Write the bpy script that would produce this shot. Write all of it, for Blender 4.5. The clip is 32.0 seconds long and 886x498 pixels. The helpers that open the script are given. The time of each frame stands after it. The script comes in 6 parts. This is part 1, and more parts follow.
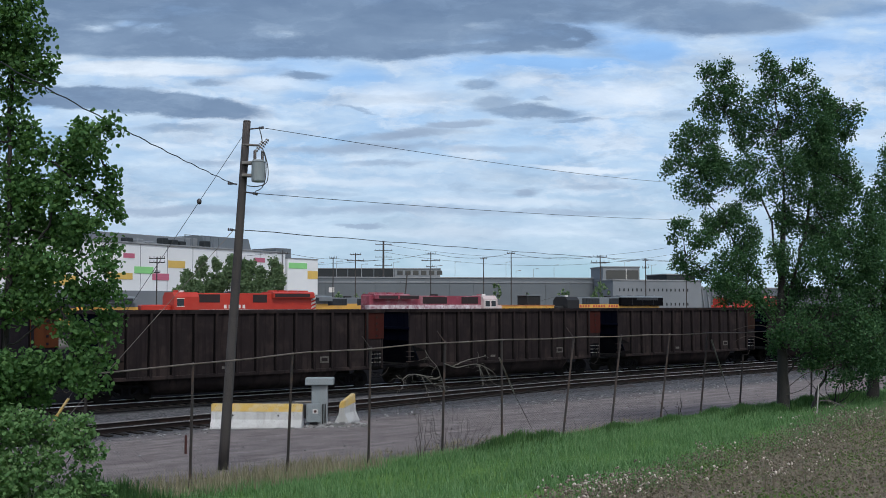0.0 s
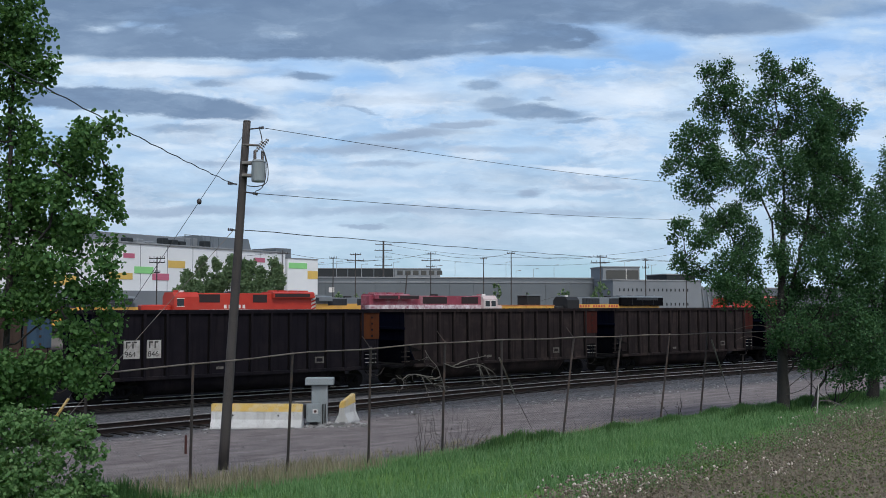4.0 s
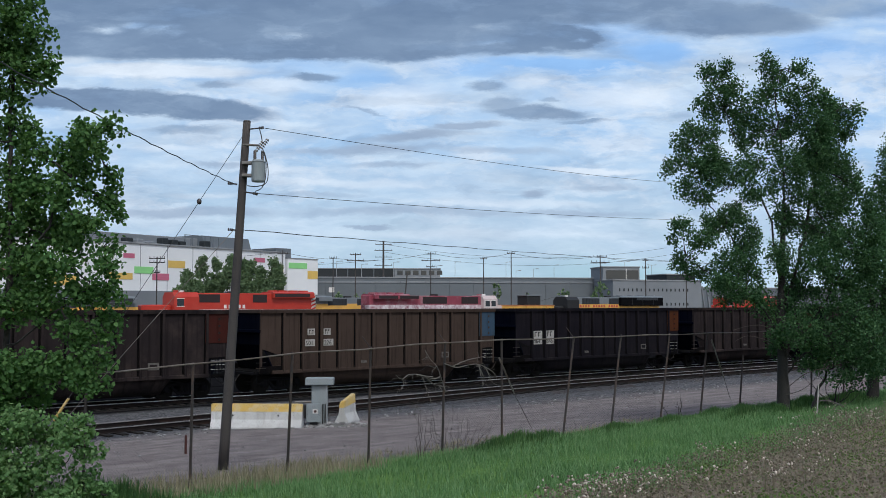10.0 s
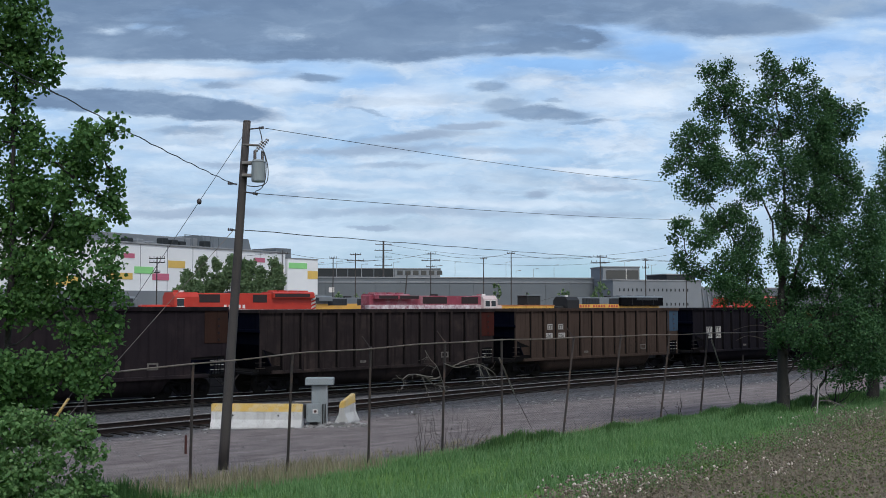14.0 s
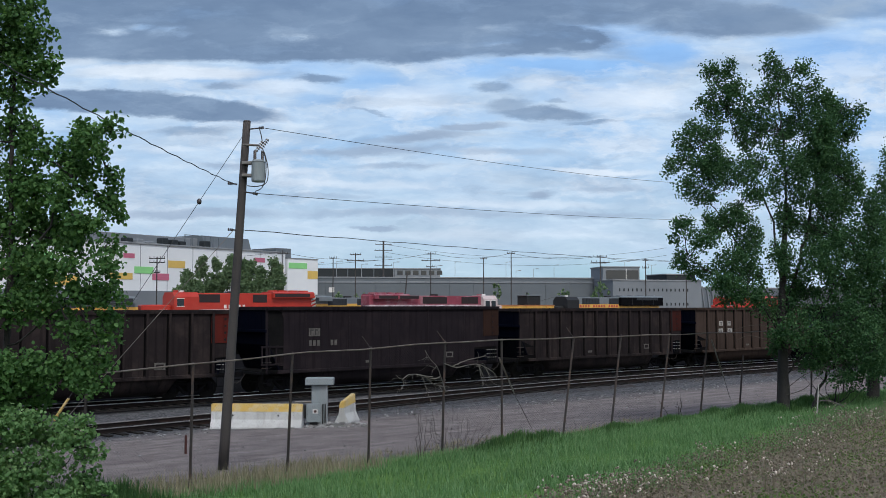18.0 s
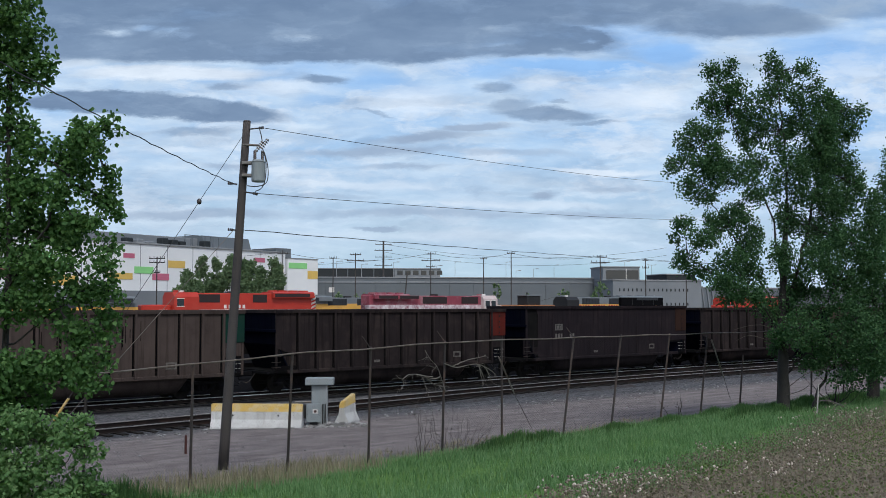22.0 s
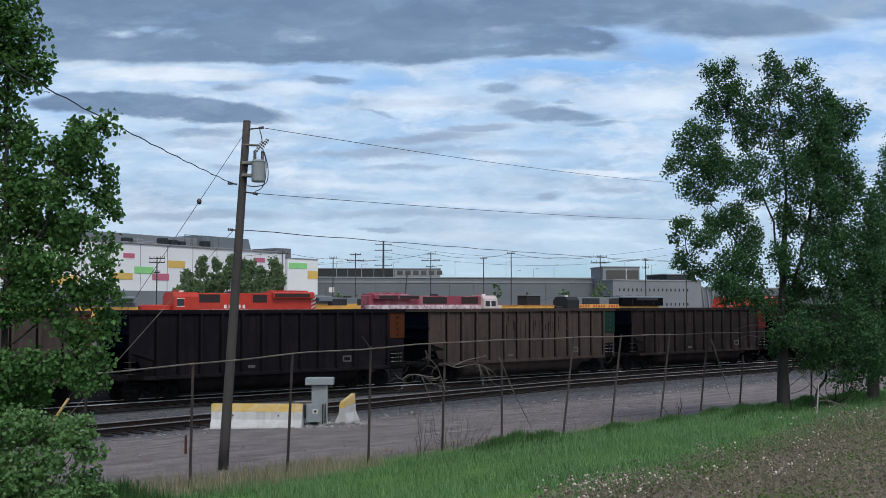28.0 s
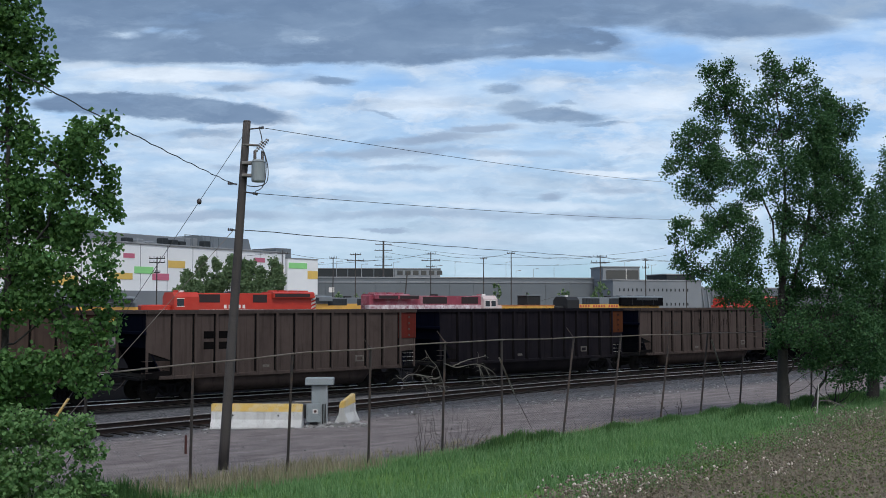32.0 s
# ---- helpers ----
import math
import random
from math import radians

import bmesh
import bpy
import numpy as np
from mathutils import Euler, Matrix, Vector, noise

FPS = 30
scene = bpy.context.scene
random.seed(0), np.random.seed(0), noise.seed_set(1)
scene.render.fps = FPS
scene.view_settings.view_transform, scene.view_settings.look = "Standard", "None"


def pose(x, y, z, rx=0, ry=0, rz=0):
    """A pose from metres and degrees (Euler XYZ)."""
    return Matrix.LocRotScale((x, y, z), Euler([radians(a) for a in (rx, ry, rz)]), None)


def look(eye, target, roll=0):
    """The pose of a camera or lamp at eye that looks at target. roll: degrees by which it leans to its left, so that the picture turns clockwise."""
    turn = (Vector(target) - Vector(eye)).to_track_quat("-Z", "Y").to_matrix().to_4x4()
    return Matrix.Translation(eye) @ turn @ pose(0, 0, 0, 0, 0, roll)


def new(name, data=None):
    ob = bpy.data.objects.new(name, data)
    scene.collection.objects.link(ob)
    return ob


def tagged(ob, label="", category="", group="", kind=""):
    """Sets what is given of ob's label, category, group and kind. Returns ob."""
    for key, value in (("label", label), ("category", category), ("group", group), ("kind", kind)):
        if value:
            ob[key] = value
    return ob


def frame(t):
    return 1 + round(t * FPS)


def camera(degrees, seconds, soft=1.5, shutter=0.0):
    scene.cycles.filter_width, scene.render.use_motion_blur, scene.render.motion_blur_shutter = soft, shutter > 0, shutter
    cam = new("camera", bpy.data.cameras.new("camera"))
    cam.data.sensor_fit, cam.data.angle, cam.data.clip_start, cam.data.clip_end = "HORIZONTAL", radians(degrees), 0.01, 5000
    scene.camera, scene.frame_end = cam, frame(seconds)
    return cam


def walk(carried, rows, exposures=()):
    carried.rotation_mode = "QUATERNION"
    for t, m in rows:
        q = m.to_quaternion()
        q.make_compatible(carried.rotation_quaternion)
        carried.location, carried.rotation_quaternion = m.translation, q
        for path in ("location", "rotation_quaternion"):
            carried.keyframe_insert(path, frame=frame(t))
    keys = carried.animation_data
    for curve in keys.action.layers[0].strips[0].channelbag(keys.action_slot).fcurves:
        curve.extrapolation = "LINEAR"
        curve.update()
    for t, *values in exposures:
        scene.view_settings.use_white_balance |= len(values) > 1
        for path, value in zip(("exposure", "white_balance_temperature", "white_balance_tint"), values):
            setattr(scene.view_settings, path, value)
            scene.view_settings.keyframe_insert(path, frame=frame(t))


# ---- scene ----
cam = camera(46.0, 32.0, soft=0.5)
EYE = (0.0, 0.0, 4.1)
STAND = pose(*EYE, 92.98, 0, 0)
walk(cam, [(0.0, STAND), (32.0, STAND)], exposures=[(0.0, 0.0), (32.0, 0.0)])

# ---- light ----
world = bpy.data.worlds.new("world")
scene.world = world
world.use_nodes = True
wn, wl = world.node_tree.nodes, world.node_tree.links
wn.clear()
sky = wn.new("ShaderNodeTexSky")
sky.sky_type, sky.sun_disc = "NISHITA", False
sky.sun_elevation, sky.sun_rotation = radians(52), radians(168)
sky.air_density, sky.dust_density, sky.ozone_density = 1.0, 2.5, 1.5
wbg, wout = wn.new("ShaderNodeBackground"), wn.new("ShaderNodeOutputWorld")
wbg.inputs["Strength"].default_value = 0.14
wl.new(sky.outputs[0], wbg.inputs["Color"])
wl.new(wbg.outputs[0], wout.inputs["Surface"])

sun = new("sun", bpy.data.lights.new("sun", "SUN"))
sun.data.energy, sun.data.angle, sun.data.color = 1.9, radians(18), (0.945, 0.995, 0.985)
sun.matrix_world = look((12.8, -60.2, 78.8), (0, 0, 0))

# ---- the plan: along the train's track (s) and away from the camera (d) ----
AX, AY = 0.764, 0.645


def at(s, d, z=0.0):
    return Vector((AX * s - AY * d, AY * s + AX * d, z))


def turned(s, d, z=0.0, deg=0.0):
    """A pose whose x runs along the track."""
    return Matrix.Translation(at(s, d, z)) @ Matrix.Rotation(math.atan2(AY, AX) + radians(deg), 4, "Z")


GROUND_D = [-60, 0, 8, 14, 19.75, 24, 28, 32, 36, 60, 90, 130, 6000]
GROUND_Z = [2.9, 2.5, 1.75, .95, .35, .1, -.05, -.2, -.35, -.35, .4, .5, .5]


def level_sd(s, d):
    z = np.interp(d, GROUND_D, GROUND_Z)
    return z + .018 * (np.clip(s, 0, 35) - 15) * np.interp(d, [4, 13, 20, 28], [0, 1, 1, 0])


def level(x, y):
    return float(level_sd(AX * x + AY * y, -AY * x + AX * y))


# ---- materials ----
def nodes_of(name):
    m = bpy.data.materials.new(name)
    m.use_nodes = True
    nt = m.node_tree
    return m, nt, nt.nodes["Principled BSDF"]


def add(nt, kind, **props):
    n = nt.nodes.new(kind)
    for k, v in props.items():
        if k == "operation":
            n.operation = v
        elif k == "data_type":
            n.data_type = v
        elif k == "blend_type":
            n.blend_type = v
        else:
            n.inputs[k].default_value = v
    return n


def noise_of(nt, vec, scale, detail=4.0, rough=0.55, stretch=None):
    if stretch:
        mp = add(nt, "ShaderNodeMapping")
        mp.inputs["Scale"].default_value = stretch
        nt.links.new(vec, mp.inputs["Vector"])
        vec = mp.outputs[0]
    n = add(nt, "ShaderNodeTexNoise", Scale=scale, Detail=detail, Roughness=rough)
    nt.links.new(vec, n.inputs["Vector"])
    return n.outputs["Fac"]


def ramp(nt, fac, stops):
    r = nt.nodes.new("ShaderNodeValToRGB")
    el = r.color_ramp.elements
    while len(el) < len(stops):
        el.new(0.5)
    for e, (p, c) in zip(el, stops):
        e.position = p
        e.color = (*c, 1) if len(c) == 3 else (c[0], c[0], c[0], 1)
    nt.links.new(fac, r.inputs[0])
    return r.outputs[0]


def mixed(nt, fac, a, b, blend="MIX"):
    m = add(nt, "ShaderNodeMix", data_type="RGBA", blend_type=blend)
    for sock, val in ((m.inputs[0], fac), (m.inputs[6], a), (m.inputs[7], b)):
        if isinstance(val, (int, float)):
            sock.default_value = val
        elif isinstance(val, tuple):
            sock.default_value = (*val, 1) if len(val) == 3 else val
        else:
            nt.links.new(val, sock)
    return m.outputs[2]


def calc(nt, op, a, b=None, c=None, clamp=False):
    m = add(nt, "ShaderNodeMath", operation=op)
    m.use_clamp = clamp
    for i, v in enumerate((a, b, c)):
        if v is None:
            continue
        if isinstance(v, (int, float)):
            m.inputs[i].default_value = v
        else:
            nt.links.new(v, m.inputs[i])
    return m.outputs[0]


def relief(nt, bsdf, fac, strength, distance):
    b = add(nt, "ShaderNodeBump", Strength=strength, Distance=distance)
    nt.links.new(fac, b.inputs["Height"])
    nt.links.new(b.outputs[0], bsdf.inputs["Normal"])


def surf(name, c1, c2, scale=3.0, rough=0.7, metal=0.0, stain=None, stain_scale=0.8, streak=None,
         bump=0.2, bump_d=0.01, fine=60.0, vary=0.0, spec=0.5):
    """A two-scale painted, worn or mineral surface: mottling c1..c2, grain, stains, and runs down the face."""
    m, nt, bs = nodes_of(name)
    tc = nt.nodes.new("ShaderNodeTexCoord").outputs["Object"]
    big, small = noise_of(nt, tc, scale, 5), noise_of(nt, tc, fine, 3)
    col = ramp(nt, big, [(0.3, c1), (0.7, c2)])
    col = mixed(nt, 0.35, col, ramp(nt, small, [(0.25, (.55,)), (0.75, (1.0,))]), "MULTIPLY")
    if stain:
        f = ramp(nt, noise_of(nt, tc, stain_scale, 6, 0.65), [(0.48, (0.,)), (0.68, (.85,))])
        col = mixed(nt, f, col, stain)
    if streak:
        f = ramp(nt, noise_of(nt, tc, 1.0, 4, 0.6, (5.0, 5.0, 0.35)), [(0.5, (0.,)), (0.66, (.8,))])
        col = mixed(nt, f, col, streak)
    if vary:
        oi = nt.nodes.new("ShaderNodeObjectInfo").outputs["Random"]
        v = calc(nt, "MULTIPLY_ADD", oi, vary, 1 - vary / 2)
        hs = add(nt, "ShaderNodeHueSaturation")
        nt.links.new(v, hs.inputs["Value"])
        nt.links.new(col, hs.inputs["Color"])
        col = hs.outputs[0]
    nt.links.new(col, bs.inputs["Base Color"])
    nt.links.new(ramp(nt, big, [(0.2, (max(rough - .12, .05),)), (0.8, (min(rough + .1, 1),))]), bs.inputs["Roughness"])
    bs.inputs["Metallic"].default_value = metal
    bs.inputs["Specular IOR Level"].default_value = spec
    if bump:
        relief(nt, bs, small, bump, bump_d)
    return m


def foliage(name, c1, c2, c3, trans=0.25):
    m, nt, bs = nodes_of(name)
    geo = nt.nodes.new("ShaderNodeNewGeometry")
    tc = nt.nodes.new("ShaderNodeTexCoord").outputs["Object"]
    col = ramp(nt, geo.outputs["Random Per Island"], [(0.0, c1), (0.6, c2), (1.0, c3)])
    f = noise_of(nt, tc, 1.2, 3)
    col = mixed(nt, 0.5, col, ramp(nt, f, [(0.3, (.6,)), (0.7, (1.,))]), "MULTIPLY")
    nt.links.new(col, bs.inputs["Base Color"])
    bs.inputs["Roughness"].default_value = 0.65
    bs.inputs["Specular IOR Level"].default_value = 0.16
    tr = nt.nodes.new("ShaderNodeBsdfTranslucent")
    bright = mixed(nt, 1.0, col, (1.0, 1.0, 0.55), "MULTIPLY")
    nt.links.new(bright, tr.inputs["Color"])
    mx = nt.nodes.new("ShaderNodeMixShader")
    mx.inputs[0].default_value = trans
    nt.links.new(bs.outputs[0], mx.inputs[1])
    nt.links.new(tr.outputs[0], mx.inputs[2])
    nt.links.new(mx.outputs[0], nt.nodes["Material Output"].inputs["Surface"])
    return m


M = {}
M["rail_dull"] = surf("dull_rail_head", (.22, .20, .195), (.34, .32, .31), 2, .45, .4, bump=.05)
M["rail_head"] = surf("rail_head", (.70, .70, .71), (.82, .82, .83), 2, .38, .35, bump=.05)
M["rail_web"] = surf("rail_web", (.011, .009, .009), (.02, .015, .014), 3, .9, stain=(.03, .018, .014), spec=.1)
M["tie"] = surf("tie_wood", (.016, .0145, .014), (.03, .027, .025), 4, .95, stain=(.025, .02, .018), vary=.5, bump=.5, spec=.1)
M["concrete"] = surf("concrete", (.42, .42, .40), (.52, .52, .50), 2, .85, stain=(.27, .26, .24), streak=(.33, .32, .30), bump=.3)
M["concrete_white"] = surf("whitewashed_concrete", (.44, .445, .44), (.58, .58, .575), 1.7, .85, stain=(.27, .265, .255), streak=(.34, .335, .32))
M["concrete_yellow"] = surf("yellow_paint", (.55, .36, .08), (.66, .45, .12), 3, .7, stain=(.50, .45, .34), stain_scale=3)
M["grey_paint"] = surf("grey_paint", (.19, .22, .235), (.245, .28, .295), 2, .6, streak=(.22, .23, .24))
M["rail_rusty"] = surf("rusted_top_rail", (.085, .068, .058), (.14, .115, .10), 4, .75, .1, stain=(.16, .145, .135), stain_scale=2)
M["galv"] = surf("galvanised_steel", (.15, .142, .135), (.23, .22, .21), 5, .6, .4, stain=(.13, .085, .06), stain_scale=2)
M["mesh_wire"] = surf("dull_wire", (.010, .010, .0105), (.019, .0185, .018), 5, .9, .0, spec=.05)
M["rust_steel"] = surf("rusty_post_steel", (.020, .016, .016), (.034, .027, .026), 5, .75, .1, stain=(.07, .042, .03), stain_scale=3, vary=.4)
M["wood_pole"] = surf("weathered_pole_wood", (.036, .031, .031), (.066, .059, .058), 1.5, .9, streak=(.05, .043, .04), bump=.7, bump_d=.02, fine=30)
M["black"] = surf("black_iron", (.008, .008, .009), (.016, .015, .015), 4, .6)
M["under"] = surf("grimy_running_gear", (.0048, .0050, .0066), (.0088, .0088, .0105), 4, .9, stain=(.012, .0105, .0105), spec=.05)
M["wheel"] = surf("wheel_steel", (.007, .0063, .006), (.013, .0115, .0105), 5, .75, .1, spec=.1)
M["cable"] = surf("cable", (.035, .036, .04), (.06, .062, .068), 5, .6)
M["guy"] = surf("bright_guy_strand", (.20, .18, .165), (.30, .275, .25), 5, .6, .2)
M["ceramic"] = surf("insulator_ceramic", (.03, .025, .025), (.06, .05, .05), 5, .25)
M["bark"] = surf("bark", (.013, .012, .0115), (.029, .027, .025), 6, .95, bump=.9, bump_d=.03, fine=25)
M["dead_wood"] = surf("dead_wood", (.09, .081, .075), (.155, .142, .13), 8, .9)
M["dry_stem"] = surf("dry_stem", (.04, .033, .029), (.075, .062, .052), 8, .9)
M["leaf"] = foliage("cottonwood_leaf", (.038, .098, .046), (.056, .137, .060), (.092, .185, .082), .44)
M["leaf_near"] = foliage("near_leaf", (.058, .138, .048), (.082, .182, .06), (.13, .25, .085), .44)
M["leaf_bush"] = foliage("bush_leaf", (.095, .20, .075), (.135, .26, .10), (.22, .35, .16), .42)
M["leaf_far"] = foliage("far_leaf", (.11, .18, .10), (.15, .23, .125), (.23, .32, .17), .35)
M["grass"] = foliage("grass_blade", (.112, .230, .096), (.158, .298, .134), (.26, .40, .21), .5)
M["tuft"] = foliage("dark_tuft_blade", (.055, .13, .045), (.08, .175, .06), (.13, .23, .085), .4)
M["dry_grass"] = foliage("dry_grass_blade", (.27, .23, .165), (.37, .32, .24), (.19, .22, .11), .3)
M["weed"] = foliage("weed_leaf", (.10, .14, .055), (.14, .19, .075), (.13, .24, .06), .3)
M["weed_dry"] = foliage("dry_weed_leaf", (.195, .165, .132), (.245, .207, .168), (.14, .17, .08), .25)
M["head"] = foliage("flower_head", (.14, .10, .08), (.42, .36, .30), (.74, .67, .60), .2)
# ---- building helpers ----
def part(name, bm, material, parent=None, label="", smooth=False, mesh=None):
    """One mesh object, under a thing or a part."""
    if mesh is None:
        mesh = bpy.data.meshes.new(name)
        bm.normal_update()
        bm.to_mesh(mesh)
        bm.free()
        mesh.materials.append(material)
        if smooth:
            mesh.polygons.foreach_set("use_smooth", [True] * len(mesh.polygons))
    ob = new(name, mesh)
    if parent is not None:
        ob.parent = parent
    if label:
        ob["label"] = label
    return ob


def thing(name, label, category, group="", kind="", m=None):
    ob = tagged(new(name), label, category, group, kind)
    ob.empty_display_size = 0.3
    if m is not None:
        ob.matrix_basis = m
    return ob


def soup(name, verts, faces, material, parent=None, label="", smooth=False):
    me = bpy.data.meshes.new(name)
    me.from_pydata(verts, [], faces)
    me.materials.append(material)
    if smooth:
        me.polygons.foreach_set("use_smooth", [True] * len(me.polygons))
    ob = new(name, me)
    if parent is not None:
        ob.parent = parent
    if label:
        ob["label"] = label
    return ob


def box(bm, x0, x1, y0, y1, z0, z1, bevel=0.0):
    g = bmesh.ops.create_cube(bm, size=1.0, matrix=Matrix.LocRotScale(
        ((x0 + x1) / 2, (y0 + y1) / 2, (z0 + z1) / 2), None, (abs(x1 - x0), abs(y1 - y0), abs(z1 - z0))))
    if bevel:
        edges = {e for v in g["verts"] for e in v.link_edges}
        bmesh.ops.bevel(bm, geom=list(edges), offset=bevel, segments=1, affect="EDGES")
    return bm


def boxed(x0, x1, y0, y1, z0, z1, bevel=0.0):
    return box(bmesh.new(), x0, x1, y0, y1, z0, z1, bevel)


def rod(bm, a, b, r0, r1=None, sides=8):
    a, b = Vector(a), Vector(b)
    r1 = r0 if r1 is None else r1
    v = b - a
    q = v.to_track_quat("Z", "Y").to_matrix().to_4x4()
    bmesh.ops.create_cone(bm, cap_ends=True, segments=sides, radius1=r0, radius2=r1, depth=v.length,
                          matrix=Matrix.Translation((a + b) / 2) @ q)
    return bm


def rodded(a, b, r0, r1=None, sides=8):
    return rod(bmesh.new(), a, b, r0, r1, sides)


def prism(profile, x0, x1, bm=None):
    """A closed (y, z) outline pulled along x."""
    bm = bm or bmesh.new()
    a = [bm.verts.new((x0, y, z)) for y, z in profile]
    b = [bm.verts.new((x1, y, z)) for y, z in profile]
    k = len(profile)
    bm.faces.new(a[::-1])
    bm.faces.new(b)
    for i in range(k):
        bm.faces.new((a[i], a[(i + 1) % k], b[(i + 1) % k], b[i]))
    bmesh.ops.recalc_face_normals(bm, faces=bm.faces)
    return bm


def tube_path(points, radii, sides=6):
    """Verts and faces of a tapering tube through points."""
    verts, faces = [], []
    pts = [Vector(p) for p in points]
    for i, p in enumerate(pts):
        t = (pts[min(i + 1, len(pts) - 1)] - pts[max(i - 1, 0)]).normalized()
        u = t.orthogonal().normalized()
        w = t.cross(u)
        for k in range(sides):
            a = 2 * math.pi * k / sides
            verts.append(p + (u * math.cos(a) + w * math.sin(a)) * radii[i])
    for i in range(len(pts) - 1):
        for k in range(sides):
            faces.append((i * sides + k, i * sides + (k + 1) % sides, (i + 1) * sides + (k + 1) % sides, (i + 1) * sides + k))
    faces.append(tuple(range(sides))[::-1])
    faces.append(tuple((len(pts) - 1) * sides + k for k in range(sides)))
    return verts, faces


def joined(pieces):
    verts, faces = [], []
    for v, f in pieces:
        o = len(verts)
        verts += v
        faces += [tuple(i + o for i in q) for q in f]
    return verts, faces


# ---- the ground: one sheet to the horizon ----
def weed_edge(s):
    return np.interp(s, [-20, 4, 8.9, 10.1, 11.9, 15.2, 18.6, 22, 27.6, 60], [3.4, 6.8, 8.6, 9.0, 9.6, 10.7, 11.6, 12.5, 13.4, 15.0])


def ground_material():
    m, nt, bs = nodes_of("ground_earth")
    tc = nt.nodes.new("ShaderNodeTexCoord").outputs["Object"]
    dn = add(nt, "ShaderNodeVectorMath", operation="DOT_PRODUCT")
    dn.inputs[1].default_value = (-AY, AX, 0)
    nt.links.new(tc, dn.inputs[0])
    warp = calc(nt, "MULTIPLY_ADD", noise_of(nt, tc, .55, 4), 3.0, -1.5)
    fine_warp = calc(nt, "MULTIPLY_ADD", noise_of(nt, tc, 3.5, 4), .8, -.4)
    d = calc(nt, "ADD", calc(nt, "ADD", dn.outputs["Value"], warp), fine_warp)
    d0 = calc(nt, "ADD", dn.outputs["Value"], fine_warp)
    skew = add(nt, "ShaderNodeVectorMath", operation="DOT_PRODUCT")
    skew.inputs[1].default_value = (-AY - .24 * AX, AX - .24 * AY, 0)
    nt.links.new(tc, skew.inputs[0])
    df = calc(nt, "ADD", skew.outputs["Value"], calc(nt, "MULTIPLY", fine_warp, .6))
    rotm = add(nt, "ShaderNodeMapping")
    rotm.inputs["Rotation"].default_value = (0, 0, -math.atan2(AY, AX))
    nt.links.new(tc, rotm.inputs["Vector"])
    along = rotm.outputs[0]
    grain = noise_of(nt, tc, 45, 3, .7)
    mid = noise_of(nt, tc, 6, 5, .6)
    vor = add(nt, "ShaderNodeTexVoronoi", Scale=14.0)
    nt.links.new(tc, vor.inputs["Vector"])
    soil = ramp(nt, mid, [(.3, (.13, .108, .082)), (.7, (.20, .17, .13))])
    turf = ramp(nt, mid, [(.3, (.075, .15, .04)), (.7, (.125, .215, .062))])
    road = ramp(nt, noise_of(nt, along, .6, 5, .6, (.25, 2.2, 1)), [(.3, (.186, .163, .160)), (.7, (.280, .247, .242))])
    road = mixed(nt, .72, road, ramp(nt, noise_of(nt, tc, 1.3, 6, .7), [(.32, (.55, .54, .54)), (.62, (1.0, 1.0, 1.0))]), "MULTIPLY")
    road = mixed(nt, .85, road, ramp(nt, grain, [(.3, (.45,)), (.7, (1.3,))]), "MULTIPLY")
    stone = ramp(nt, vor.outputs["Color"], [(.0, (.082, .083, .089)), (.5, (.168, .168, .177)), (1.0, (.33, .33, .338))])
    stone = mixed(nt, .55, stone, ramp(nt, noise_of(nt, tc, 2.2, 5, .7), [(.3, (.35, .35, .37)), (.7, (1.0, 1.0, 1.0))]), "MULTIPLY")
    stone = mixed(nt, .7, stone, ramp(nt, vor.outputs["Distance"], [(.05, (1.,)), (.6, (.35,))]), "MULTIPLY")
    # Near-black strip: shade under and beyond the train, put into the ground colour.
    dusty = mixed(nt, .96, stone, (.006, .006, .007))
    yard = ramp(nt, mid, [(.3, (.11, .10, .09)), (.7, (.17, .155, .14))])

    def upto(edge, wide, dist):
        return calc(nt, "MULTIPLY_ADD", dist, 1 / wide, -edge / wide, clamp=True)
    col = mixed(nt, upto(6.6, .7, df), soil, turf)
    col = mixed(nt, upto(20.2, .9, d0), col, road)
    col = mixed(nt, upto(30.6, 2.6, d), col, stone)
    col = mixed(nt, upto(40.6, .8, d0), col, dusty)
    col = mixed(nt, upto(85, 8, d), col, yard)
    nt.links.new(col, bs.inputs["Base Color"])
    bs.inputs["Roughness"].default_value = .95
    bs.inputs["Specular IOR Level"].default_value = 0
    h = calc(nt, "ADD", calc(nt, "MULTIPLY", vor.outputs["Distance"], -.6), grain)
    relief(nt, bs, h, .55, .03)
    return m


